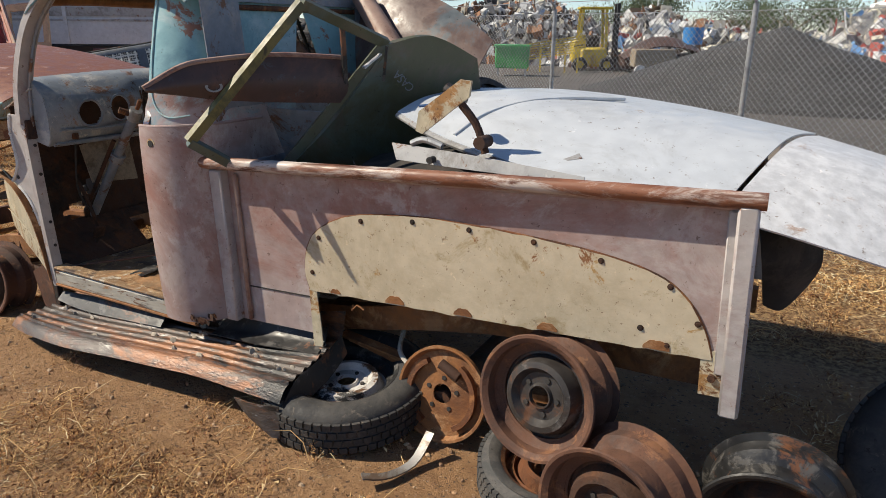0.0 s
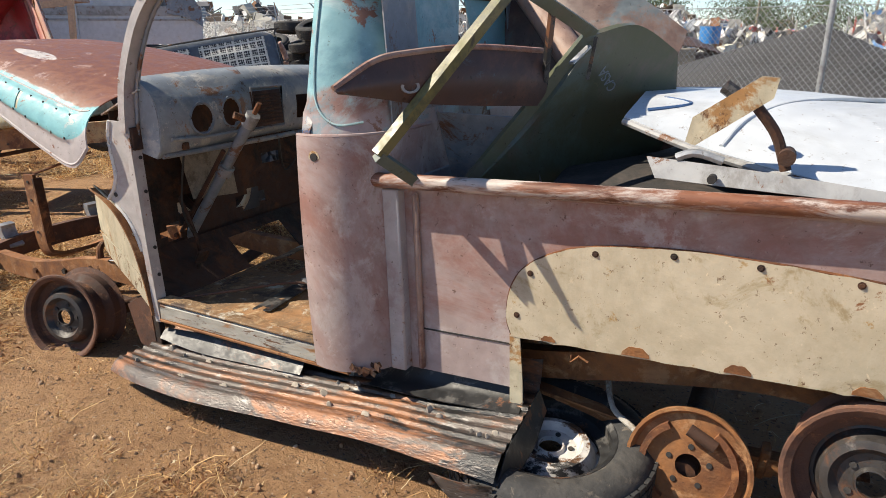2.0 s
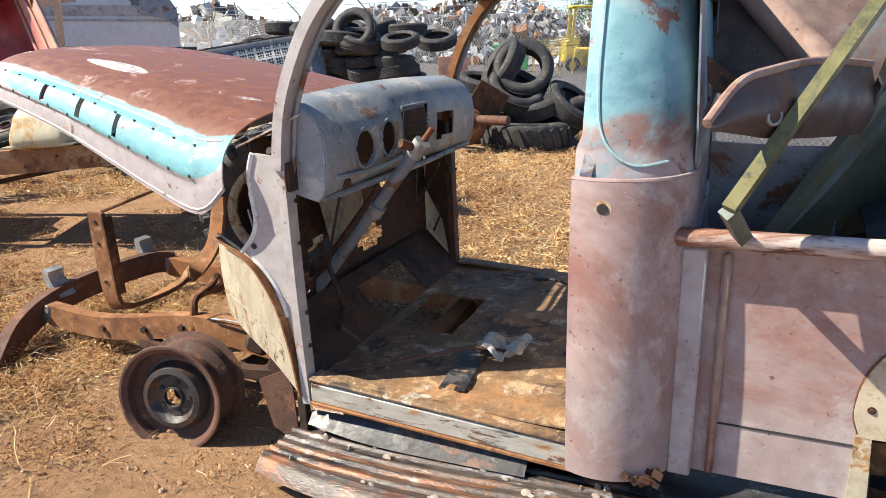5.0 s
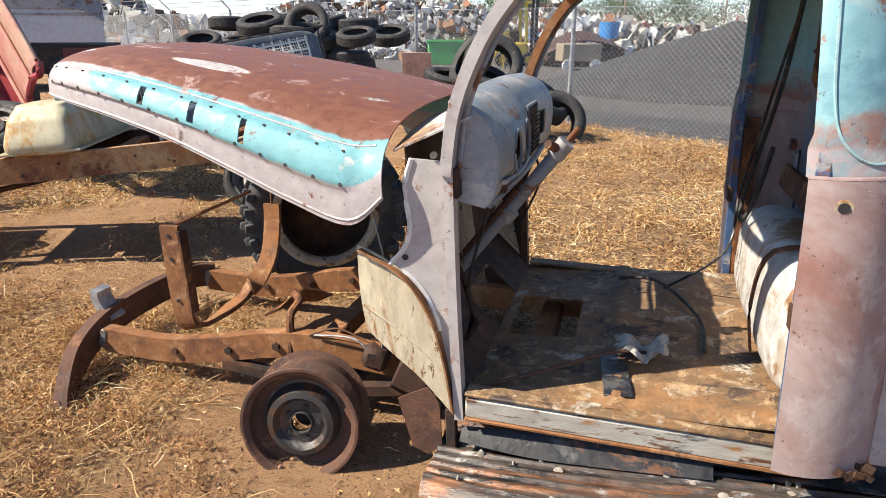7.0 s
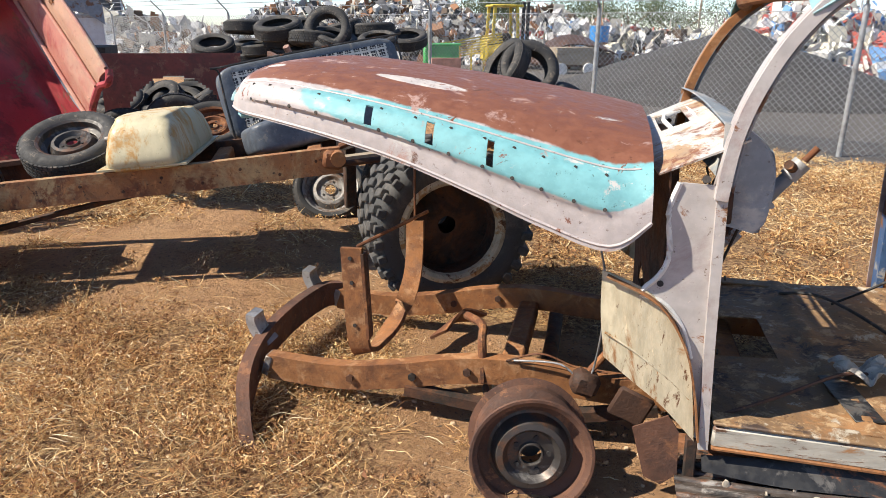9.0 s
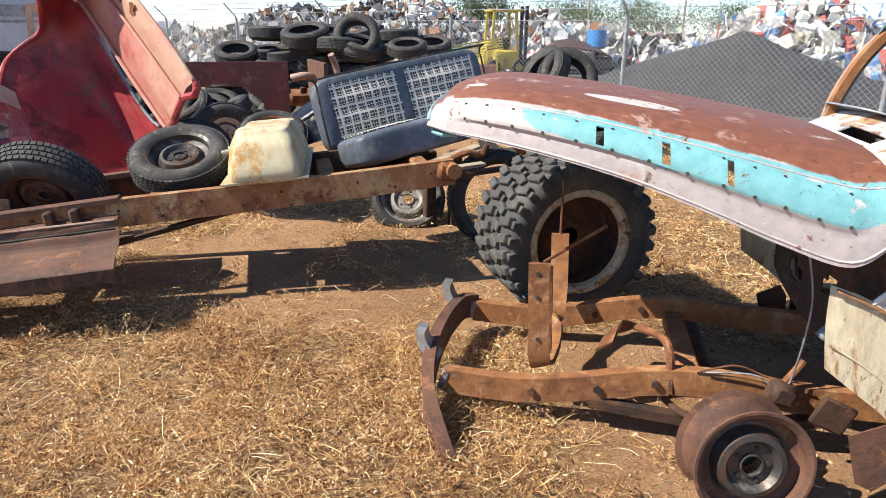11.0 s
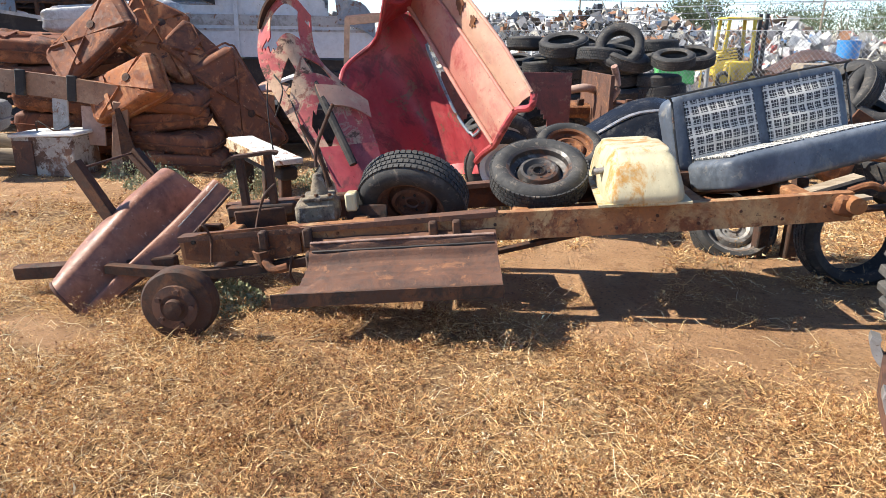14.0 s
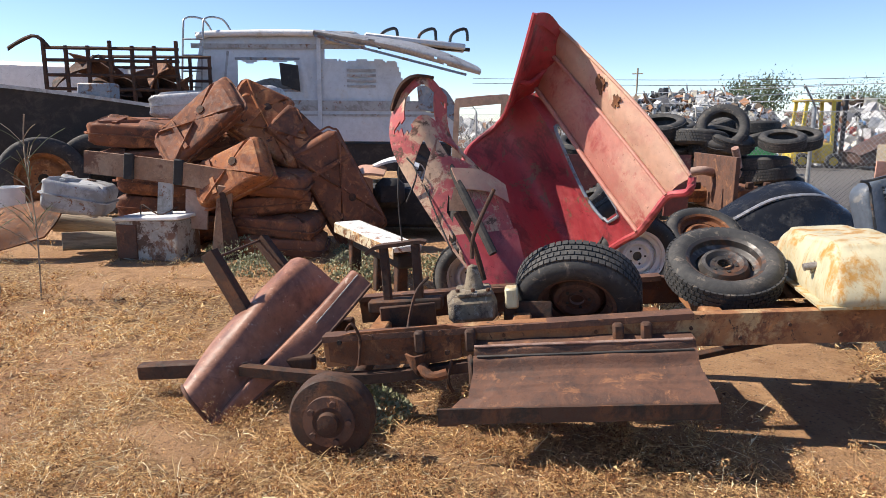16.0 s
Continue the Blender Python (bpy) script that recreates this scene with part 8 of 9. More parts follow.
def tank_heap():
    rust_a = worn("tank_rust_orange", (0.34, 0.12, 0.045), [((0.17, 0.055, 0.025), 2.5, 0.4, 0.12), ((0.46, 0.21, 0.09), 5, 0.3, 0.1), ((0.10, 0.04, 0.025), 9, 0.2, 0.05)], 0.8, 0, 0.2, 50)
    rust_b = worn("tank_rust_brown", (0.19, 0.068, 0.034), [((0.09, 0.036, 0.022), 2.5, 0.42, 0.12), ((0.32, 0.12, 0.05), 5, 0.34, 0.1), ((0.40, 0.22, 0.12), 14, 0.12, 0.04)], 0.8, 0, 0.2, 50)
    L = "rusty steel car fuel tank lying in the heap"
    for c, r, s, m in (
        ((-3.45, 7.9, 1.40), (10, 4, 5), (1.05, 0.5, 0.26), rust_b), ((-2.75, 7.8, 1.30), (20, -8, 10), (0.8, 0.5, 0.24), rust_b),
        ((-2.75, 8.1, 1.62), (5, -22, 0), (0.55, 0.4, 0.22), rust_a), ((-2.62, 7.45, 1.50), (60, -40, 0), (1.05, 0.5, 0.18), rust_b),
        ((-2.08, 7.8, 1.62), (65, 25, 10), (0.6, 0.62, 0.22), rust_a), ((-1.95, 7.7, 1.40), (55, 35, 0), (0.95, 0.5, 0.24), rust_a),
        ((-1.55, 7.8, 1.25), (50, 45, 10), (0.9, 0.5, 0.24), rust_b), ((-2.22, 7.25, 0.98), (65, -25, -8), (0.85, 0.5, 0.28), rust_a),
        ((-1.85, 7.5, 0.90), (10, 5, 0), (0.8, 0.6, 0.24), rust_b), ((-1.9, 7.6, 0.66), (5, -5, 8), (0.85, 0.6, 0.22), rust_b),
        ((-1.8, 7.5, 0.42), (5, 4, -6), (0.9, 0.65, 0.22), rust_b), ((-1.75, 7.45, 0.20), (3, 3, 4), (0.9, 0.65, 0.22), rust_b),
        ((-1.18, 7.75, 0.78), (75, 62, 10), (1.25, 0.6, 0.2), rust_b), ((-3.4, 8.0, 1.12), (8, 0, 0), (1.0, 0.6, 0.24), rust_b),
        ((-2.6, 8.2, 0.95), (8, 6, 10), (1.0, 0.7, 0.26), rust_b), ((-3.3, 8.2, 0.80), (0, 5, 0), (1.0, 0.7, 0.26), rust_b), ((-2.6, 8.3, 0.62), (0, -4, 0), (1.1, 0.8, 0.3), rust_b),
        ((-3.3, 8.3, 0.50), (0, 4, 0), (1.1, 0.8, 0.3), rust_b), ((-2.6, 8.3, 0.30), (0, 0, 5), (1.2, 0.9, 0.3), rust_b), ((-3.4, 8.3, 0.2), (0, 0, -5), (1.2, 0.9, 0.3), rust_b)):
        fuel_tank(c, r, s, m, L)
    fuel_tank((-2.75, 8.5, 1.76), (0, -4, 0), (1.6, 0.3, 0.28), M_aluminium, "long grey fuel tank lying on the rusty heap")
    fuel_tank((-3.75, 7.0, 0.76), (0, 12, 10), (0.62, 0.45, 0.32), M_grey_paint, "dented pale metal tank before the rusty beam")
    b = thing("rusty_beam_frame", "rusty pressed steel beam propped on a post before the tanks", "steel beam", YARD)
    beam = part("beam", bar(nb(), [(-3.8, 7.25, 1.10), (-3.0, 7.2, 1.02), (-2.2, 7.15, 0.90)], 0.05, 0.24, 10), M_beam, b)
    for x, z in ((-3.3, 1.06), (-2.78, 1.0)):
        part("dark_cleat", box(nb(), (x, 7.17, z), (0.10, 0.05, 0.27), (0, 6, 0), 0.01), M_dark, beam)
    part("post", box(nb(), (-2.32, 7.1, 0.47), (0.16, 0.06, 0.80), (0, 8, 0), 0.008), M_beam, b)
    part("hanging_plate", box(nb(), (-2.95, 7.2, 0.72), (0.16, 0.03, 0.36), (0, 6, 0), 0.006), M_grey_paint, b)
    part("hanging_plate", box(nb(), (-2.62, 7.2, 0.60), (0.24, 0.03, 0.42), (0, 4, 0), 0.006), M_fend_pink, b)
    part("tread_plate", plate(nb(), [(0, 0.75), (0.05, 0.76), (0.24, 0.02), (0.02, 0.0)], 0.015, side_m(7.05) @ pose(-2.32, 0.05, 0)), M_rust_dark, b)
    x = thing("battery_box", "white rusted metal box with junk sitting on the weeds", "metal box", YARD @ pose(-3.05, 7.2, 0.30, 0, 0, -12))
    part("box_body", box(nb(), (0, 0, 0), (0.72, 0.45, 0.44), bev=0.015), worn("white_rust_box", (0.40, 0.36, 0.31), [((0.20, 0.10, 0.06), 3, 0.55, 0.06), ((0.1, 0.05, 0.03), 6, 0.36, 0.06)], 0.7), x)
    part("box_rim", box(nb(), (0.02, 0, 0.23), (0.78, 0.5, 0.04), (0, -3, 0), 0.01), M_white, x)
    part("box_wire", tube(nb(), [(-0.2, 0, 0.24), (-0.1, -0.1, 0.36), (0.1, -0.1, 0.26), (0.25, 0, 0.34)], 0.008, 6, 12), M_rust_dark, x)
    part("box_face", box(nb(), (-0.22, -0.23, -0.02), (0.24, 0.02, 0.36), bev=0.006), M_rust_brown, x)
    for c, r, l in (((-3.85, 7.5, 0.36), (0, 8, 15), 0.9), ((-3.7, 7.3, 0.22), (0, 5, 25), 0.8)):
        g = thing("old_log", "weathered grey log lying beside the beam", "log", YARD @ pose(*c, *r), "logs by the beam")
        part("log", tube(nb(), [(-l / 2, 0, 0), (0, 0.03, 0.02), (l / 2, 0, 0)], 0.1, 10, 8), M_wood, g)
    p = thing("car_body_panel", "rusty bent car panel lying on the weeds", "body panel", YARD)
    part("panel", grid_sheet([[(-5.2, 7.0, 0.50), (-4.6, 7.1, 0.62), (-4.05, 7.3, 0.72)], [(-5.2, 6.8, 0.36), (-4.6, 6.8, 0.42), (-4.0, 7.0, 0.52)], [(-5.2, 6.7, 0.14), (-4.6, 6.7, 0.20), (-4.05, 6.8, 0.36)]], 0.02, 8, 12), M_rust, p)
    part("panel_hook", tube(nb(), [(-4.1, 7.2, 0.66), (-3.98, 7.2, 0.80), (-3.95, 7.2, 1.0)], 0.04, 8, 8), M_rust, p)
    v = thing("white_bucket", "white plastic tub at the edge of the heap", "tub", YARD @ pose(-5.15, 8.0, 0.55))
    part("tub", lathe(nb(), [(0.16, -0.2), (0.19, 0.2), (0.18, 0.2), (0.15, -0.19)], 20), M_white, v)


tank_heap()


def other_wrecks():
    o = thing("orange_car_front", "faded orange car front among the wrecks, its shaded arch filled near-black", "car front", YARD)
    part("fender", grid_sheet([[(-1.22, 8.4, 0.48), (-1.18, 8.3, 0.80), (-0.95, 8.3, 0.90), (-0.72, 8.4, 0.88)], [(-1.18, 8.6, 0.46), (-1.1, 8.7, 0.92), (-0.9, 8.7, 0.98), (-0.7, 8.7, 0.95)]], 0.03, 8, 16), M_pink, o)
    part("fender_face", grid_sheet([[(-1.22, 8.4, 0.47), (-1.0, 8.3, 0.43), (-0.85, 8.35, 0.43)], [(-1.2, 8.3, 0.82), (-1.0, 8.25, 0.88), (-0.85, 8.3, 0.85)]], 0.02, 8, 8), worn("orange_paint", (0.52, 0.24, 0.10), [((0.4, 0.2, 0.12), 2, 0.4, 0.12)], 0.5), o)
    # solid near-black box stands for the shaded inside of the wheel arch
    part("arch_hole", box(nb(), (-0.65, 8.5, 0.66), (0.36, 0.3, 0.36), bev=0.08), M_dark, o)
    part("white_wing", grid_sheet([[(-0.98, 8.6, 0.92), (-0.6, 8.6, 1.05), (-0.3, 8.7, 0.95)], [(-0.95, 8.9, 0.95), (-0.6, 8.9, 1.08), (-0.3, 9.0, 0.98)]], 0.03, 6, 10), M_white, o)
    # near-black block in place of shade under the car
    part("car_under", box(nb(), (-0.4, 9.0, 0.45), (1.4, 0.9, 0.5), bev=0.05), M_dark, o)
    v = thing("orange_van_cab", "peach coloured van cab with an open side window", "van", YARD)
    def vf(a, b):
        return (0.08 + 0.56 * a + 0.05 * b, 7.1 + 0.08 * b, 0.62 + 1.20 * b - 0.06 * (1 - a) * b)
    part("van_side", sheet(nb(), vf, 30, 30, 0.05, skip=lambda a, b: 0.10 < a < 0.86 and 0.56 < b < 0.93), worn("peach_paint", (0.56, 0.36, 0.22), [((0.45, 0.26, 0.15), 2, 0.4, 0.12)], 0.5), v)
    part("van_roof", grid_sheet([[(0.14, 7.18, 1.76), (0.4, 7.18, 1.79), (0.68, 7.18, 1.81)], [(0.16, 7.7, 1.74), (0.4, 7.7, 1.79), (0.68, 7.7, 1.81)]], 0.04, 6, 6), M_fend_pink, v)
    # near-black block stands for the shaded lower inside of the van
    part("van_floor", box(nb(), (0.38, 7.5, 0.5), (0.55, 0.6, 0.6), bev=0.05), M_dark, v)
    r = thing("red_pickup_box", "dull red pickup box side with a wheel arch", "pickup box")
    A, B = Vector((-8.7, 7.0, 0.0)), Vector((-7.4, 7.75, 0.0))
    def rf(a, b):
        p = A.lerp(B, a)
        return (p.x, p.y, 0.55 + 0.66 * b)
    part("box_side", sheet(nb(), rf, 40, 24, 0.03, skip=lambda a, b: ((a - 0.5) / 0.33) ** 2 + (b / 0.62) ** 2 < 1), worn("dull_red", (0.20, 0.055, 0.045), [((0.13, 0.045, 0.04), 2, 0.45, 0.12), ((0.24, 0.12, 0.08), 6, 0.27, 0.05)], 0.55), r)
    part("box_end", box(nb(), (-7.2, 8.2, 0.9), (0.05, 1.2, 0.6), (0, 0, 28)), M_rust_brown, r)
    wheel("parked_wheel", "black tyre with raised white letters under the red box", (-8.02, 7.32, 0.40), (0.5, -0.86, 0.0), 0.37, 0.2, 0.25, rim_mat=M_grey_paint)
    wheel("lying_rusty_wheel", "tyre with rust rim lying flat behind the spare", (-7.05, 6.35, 0.55), (0.2, -0.5, 0.85), 0.33, 0.22, 0.2, rim_mat=M_rust)
    wheel("white_rim_wheel", "tyre with a white steel rim under the red cab", (-7.45, 5.55, 0.48), (0.45, -0.85, 0.1), 0.33, 0.2, 0.2, rim_mat=M_white, disc_mat=M_white)
    wheel("upright_tyre", "dark tyre standing behind the chassis end", (-4.75, 5.0, 0.36), (0.35, -0.9, 0.1), 0.36, 0.26, 0.22, rim=False)
    wheel("chrome_wheel", "tyre with a bright spoked wheel lying under the chassis", (-5.5, 5.35, 0.22), (0.2, -0.75, 0.6), 0.30, 0.22, 0.2, rim_mat=M_steel, disc_mat=M_steel)
    wheel("hub_wheel", "small dark wheel with grey centre beside the gearbox", (-8.55, 4.75, 0.34), (0.4, -0.9, 0.05), 0.30, 0.19, 0.18, rim_mat=M_grey_paint, disc_mat=M_primer_grey)
    f = thing("black_fender", "glossy black car fender with a pale trim line", "fender", YARD)
    part("fender_skin", grid_sheet([[(2.55, 6.3, 0.70), (2.95, 6.25, 0.96), (3.3, 6.2, 1.02), (3.6, 6.2, 0.86)], [(2.6, 6.0, 0.66), (2.95, 5.95, 0.85), (3.3, 5.9, 0.90), (3.6, 5.9, 0.76)], [(2.6, 5.9, 0.45), (2.95, 5.8, 0.55), (3.3, 5.8, 0.58), (3.65, 5.8, 0.5)]], 0.02, 12, 20), M_gloss_black, f)
    part("trim_line", tube(nb(), [(2.62, 6.0, 0.70), (2.95, 5.96, 0.89), (3.3, 5.93, 0.93), (3.5, 5.95, 0.86)], 0.018, 6, 14), M_aluminium, f)
    e = thing("rusty_engine_parts", "rusty engine parts with a bent exhaust pipe", "engine parts", YARD)
    part("block", box(nb(), (3.2, 8.0, 0.74), (1.0, 0.5, 0.18), (0, 0, 4), 0.05), M_rust, e)
    part("exhaust_pipe", tube(nb(), [(3.22, 7.6, 0.85), (3.30, 7.55, 1.0), (3.28, 7.55, 1.15), (3.22, 7.5, 1.28)], 0.04, 10, 14), M_fend_pink, e)
    part("manifold", tube(nb(), [(2.75, 7.6, 1.0), (2.9, 7.55, 1.03), (3.05, 7.6, 1.0), (3.2, 7.6, 0.95)], 0.05, 10, 14), M_fend_pink, e)
    for k in range(6):
        part("bolt_boss", box(nb(), (2.7 + 0.2 * k, 7.68, 0.85), (0.08, 0.06, 0.08), bev=0.01), M_rust_dark, e)
    pp = thing("pink_board", "faded pink board standing by the tyres", "board")
    part("board", box(nb(), (-5.35, 9.9, 0.72), (0.42, 0.03, 0.78), (4, 0, 14), 0.004), worn("pink_board", (0.48, 0.27, 0.21), [((0.36, 0.2, 0.15), 4, 0.4, 0.1)], 0.8), pp)
    sb = thing("seat_boards", "weathered boards lying under the bench seat", "boards")
    part("board", bar(nb(), [(-5.35, 4.25, 0.66), (-4.85, 4.55, 0.82)], 0.10, 0.02), M_wood, sb)
    part("board", bar(nb(), [(-5.30, 4.15, 0.68), (-4.80, 4.45, 0.72)], 0.08, 0.02), M_wood, sb)
    for x, y in ((-5.3, 5.25), (-5.1, 5.3)):
        part("support_post", box(nb(), (x, y, 0.33), (0.09, 0.09, 0.66), (0, 0, 30), 0.01), M_rust_dark, sb)
    ri = thing("rusty_axle_scrap", "rusty brown axle scrap lying before the tractor tyre", "axle", Matrix.Translation((-4.6, 8.3, 0.35)))
    part("housing", lathe(nb(), [(0.2, -0.1), (0.24, 0.0), (0.2, 0.1), (0.05, 0.16), (0.05, -0.16)], 20, rot_to((0.5, -1, 0.2))), M_rust, ri)
    part("axle_tube", tube(nb(), [(-0.5, 0.15, 0.05), (0.55, -0.1, 0.1)], 0.06, 10), M_rust_brown, ri)
    part("axle_plate", box(nb(), (0.2, 0.1, 0.25), (0.4, 0.03, 0.5), (10, 30, 20)), M_rust_dark, ri)


other_wrecks()


def far_machines():
    f = thing("forklift", "yellow forklift with open cage parked past the fence", "forklift", pose(-6.2, 27.2, 0, 0, 0, 20))
    part("body", box(nb(), (0, 0, 0.55), (1.0, 1.3, 0.7), bev=0.08), M_yellow, f)
    part("counterweight", box(nb(), (-0.55, 0, 0.75), (0.5, 1.1, 0.9), bev=0.1), M_yellow, f)
    part("lettering_bar", box(nb(), (-0.55, -0.57, 0.95), (0.4, 0.012, 0.16), bev=0), M_dark, f)
    part("seat", box(nb(), (0, 0, 1.1), (0.5, 0.5, 0.5), bev=0.08), M_dark, f)
    for x in (-0.55, 0.45):
        for y in (-0.5, 0.5):
            part("cage_post", bar(nb(), [(x, y, 0.9), (x * 0.85, y, 2.3)], 0.1, 0.1, up=(0, 1, 0)), M_yellow, f)
    part("cage_roof", box(nb(), (0, 0, 2.32), (1.2, 1.15, 0.08), bev=0.02), M_yellow, f)
    for y in (-0.3, 0.3):
        part("mast", box(nb(), (0.85, y, 1.3), (0.12, 0.1, 2.4)), M_black, f)
    for x in (-0.5, 0.5):
        m = Matrix.Translation((x, -0.62, 0.28)) @ rot_to((0, -1, 0))
        tyre_part(f, 0.28, 0.14, 0.2, m, grooves=False, n=24)
        disc(bm := nb(), 0.15, -0.05, 0.06, 16, m)
        part("rim", bm, M_yellow, f)
    g = thing("green_bin", "bright green wheeled scrap bin past the fence", "bin", pose(-7.7, 22.2, 0, 0, 0, 15))
    part("bin_body", box(nb(), (0, 0, 0.65), (1.1, 0.7, 0.7), bev=0.04), worn("bright_green", (0.06, 0.42, 0.10), [((0.04, 0.25, 0.07), 2, 0.4, 0.1)], 0.5), g)
    part("bin_rim", box(nb(), (0, 0, 1.02), (1.2, 0.8, 0.06)), worn("green_rim", (0.08, 0.5, 0.14), [], 0.5), g)
    for x in (-0.45, 0.45):
        part("bin_leg", box(nb(), (x, -0.3, 0.15), (0.06, 0.06, 0.3)), M_galv, g)
    r = thing("yellow_racking", "stacked yellow pallet racking frames", "racking", pose(-7.3, 25.2, 0, 0, 0, 10))
    for k in range(7):
        part("beam", box(nb(), (0, 0, 0.6 + 0.09 * k), (2.6, 0.06, 0.05), (0, -9, 4 * k - 10), 0), M_yellow, r)
    for k in range(6):
        part("upright", box(nb(), (-1.2 + 0.45 * k, -0.3, 0.45), (0.06, 0.06, 0.9), bev=0), M_yellow, r)
    w = thing("tool_trailer", "small grey box trailer past the fence", "trailer", pose(-3.6, 25.2, 0, 0, 0, 22))
    part("box", box(nb(), (0, 0, 0.62), (1.4, 0.8, 0.6), bev=0.03), M_wood, w)
    for x in (-0.5, 0.5):
        disc(bm := nb(), 0.2, -0.06, 0.06, 18, Matrix.Translation((x, -0.42, 0.2)) @ rot_to((0, -1, 0)))
        part("wheel", bm, M_white, w)
    d = thing("scrap_car", "crushed dull brown car body past the fence", "car", pose(-3.6, 27.5, 0, 0, 0, 25))
    part("body", grid_sheet([[(-1.6, -0.7, 0.5), (-0.5, -0.7, 0.95), (0.6, -0.7, 0.9), (1.6, -0.7, 0.6)], [(-1.6, 0, 0.6), (-0.5, 0, 1.25), (0.6, 0, 1.2), (1.6, 0, 0.7)], [(-1.6, 0.7, 0.5), (-0.5, 0.7, 1.0), (0.6, 0.7, 1.0), (1.6, 0.7, 0.6)]], 0.05, 10, 14), M_fend_brown, d)
    part("lower_body", box(nb(), (0, 0, 0.42), (3.1, 1.3, 0.5), bev=0.1), M_fend_brown, d)
    bl = thing("blue_tub", "blue plastic tub on the scrap", "tub", pose(-2.6, 27.8, 1.35))
    part("tub", lathe(nb(), [(0.35, -0.3), (0.38, 0.3), (0.36, 0.3), (0.33, -0.28)], 20), worn("blue_plastic", (0.05, 0.25, 0.6), [], 0.4), bl)
    h = thing("far_building", "low tan building far behind the yard", "building", pose(-3.5, 104, 0, 0, 0, 5))
    part("wall", box(nb(), (0, 0, 1.3), (11, 5, 2.6)), M_wood, h)
    part("roof", box(nb(), (0, 0, 2.75), (12, 6, 0.5), bev=0.1), M_fend_pink, h)
    for k in range(4):
        part("window", box(nb(), (-4 + 2.6 * k, -2.52, 1.4), (1.0, 0.06, 0.9)), M_dark, h)
    for x, y, z in ((-1.3, 60, 6.2), (-21, 66, 6.5), (7, 64, 6.0), (-14, 95, 7)):
        p = thing("utility_pole", "wooden utility pole far behind the yard", "utility pole", Matrix.Translation((x, y, 0)), "far poles")
        part("pole", tube(nb(), [(0, 0, -0.3), (0, 0, z)], 0.08, 8), M_wood, p)
        part("cross_arm", box(nb(), (0, 0, z - 0.5), (1.0, 0.08, 0.1)), M_wood, p)
    for a, b in (((-40, 70, 6.2), (30, 62, 6.0)), ((-40, 70, 5.7), (30, 62, 5.5))):
        w = thing("power_line", "thin overhead power line far away", "power line", group="overhead lines")
        part("wire", tube(nb(), [a, tuple((p + q) / 2 - (0.9 if k == 2 else 0) for k, (p, q) in enumerate(zip(a, b))), b], 0.025, 4, 20), M_dark, w)


far_machines()

# ---- weeds ----
M_weed = None


def weed_mat():
    m = bpy.data.materials.new("dry_weeds")
    m.use_nodes = True
    n, ln = m.node_tree.nodes, m.node_tree.links
    bs = n["Principled BSDF"]
    bs.inputs["Roughness"].default_value = 0.85
    at = n.new("ShaderNodeAttribute")
    at.attribute_name = "tint"
    rp = n.new("ShaderNodeValToRGB")
    el = rp.color_ramp.elements
    stops = [(0.0, (0.09, 0.045, 0.018)), (0.16, (0.24, 0.10, 0.05)), (0.34, (0.42, 0.215, 0.09)), (0.55, (0.66, 0.40, 0.17)), (0.78, (0.82, 0.59, 0.29)), (0.93, (0.93, 0.82, 0.56)), (1.0, (0.30, 0.30, 0.13))]
    while len(el) < len(stops):
        el.new(0.5)
    for e, (p, c) in zip(el, stops):
        e.position, e.color = p, (*c, 1)
    ln.new(at.outputs["Fac"], rp.inputs["Fac"])
    ln.new(rp.outputs["Color"], bs.inputs["Base Color"])
    tr = n.new("ShaderNodeBsdfTranslucent")
    ln.new(rp.outputs["Color"], tr.inputs["Color"])
    mx = n.new("ShaderNodeMixShader")
    mx.inputs[0].default_value = 0.25
    ln.new(bs.outputs[0], mx.inputs[1])
    ln.new(tr.outputs[0], mx.inputs[2])
    ln.new(mx.outputs[0], n["Material Output"].inputs["Surface"])
    return m


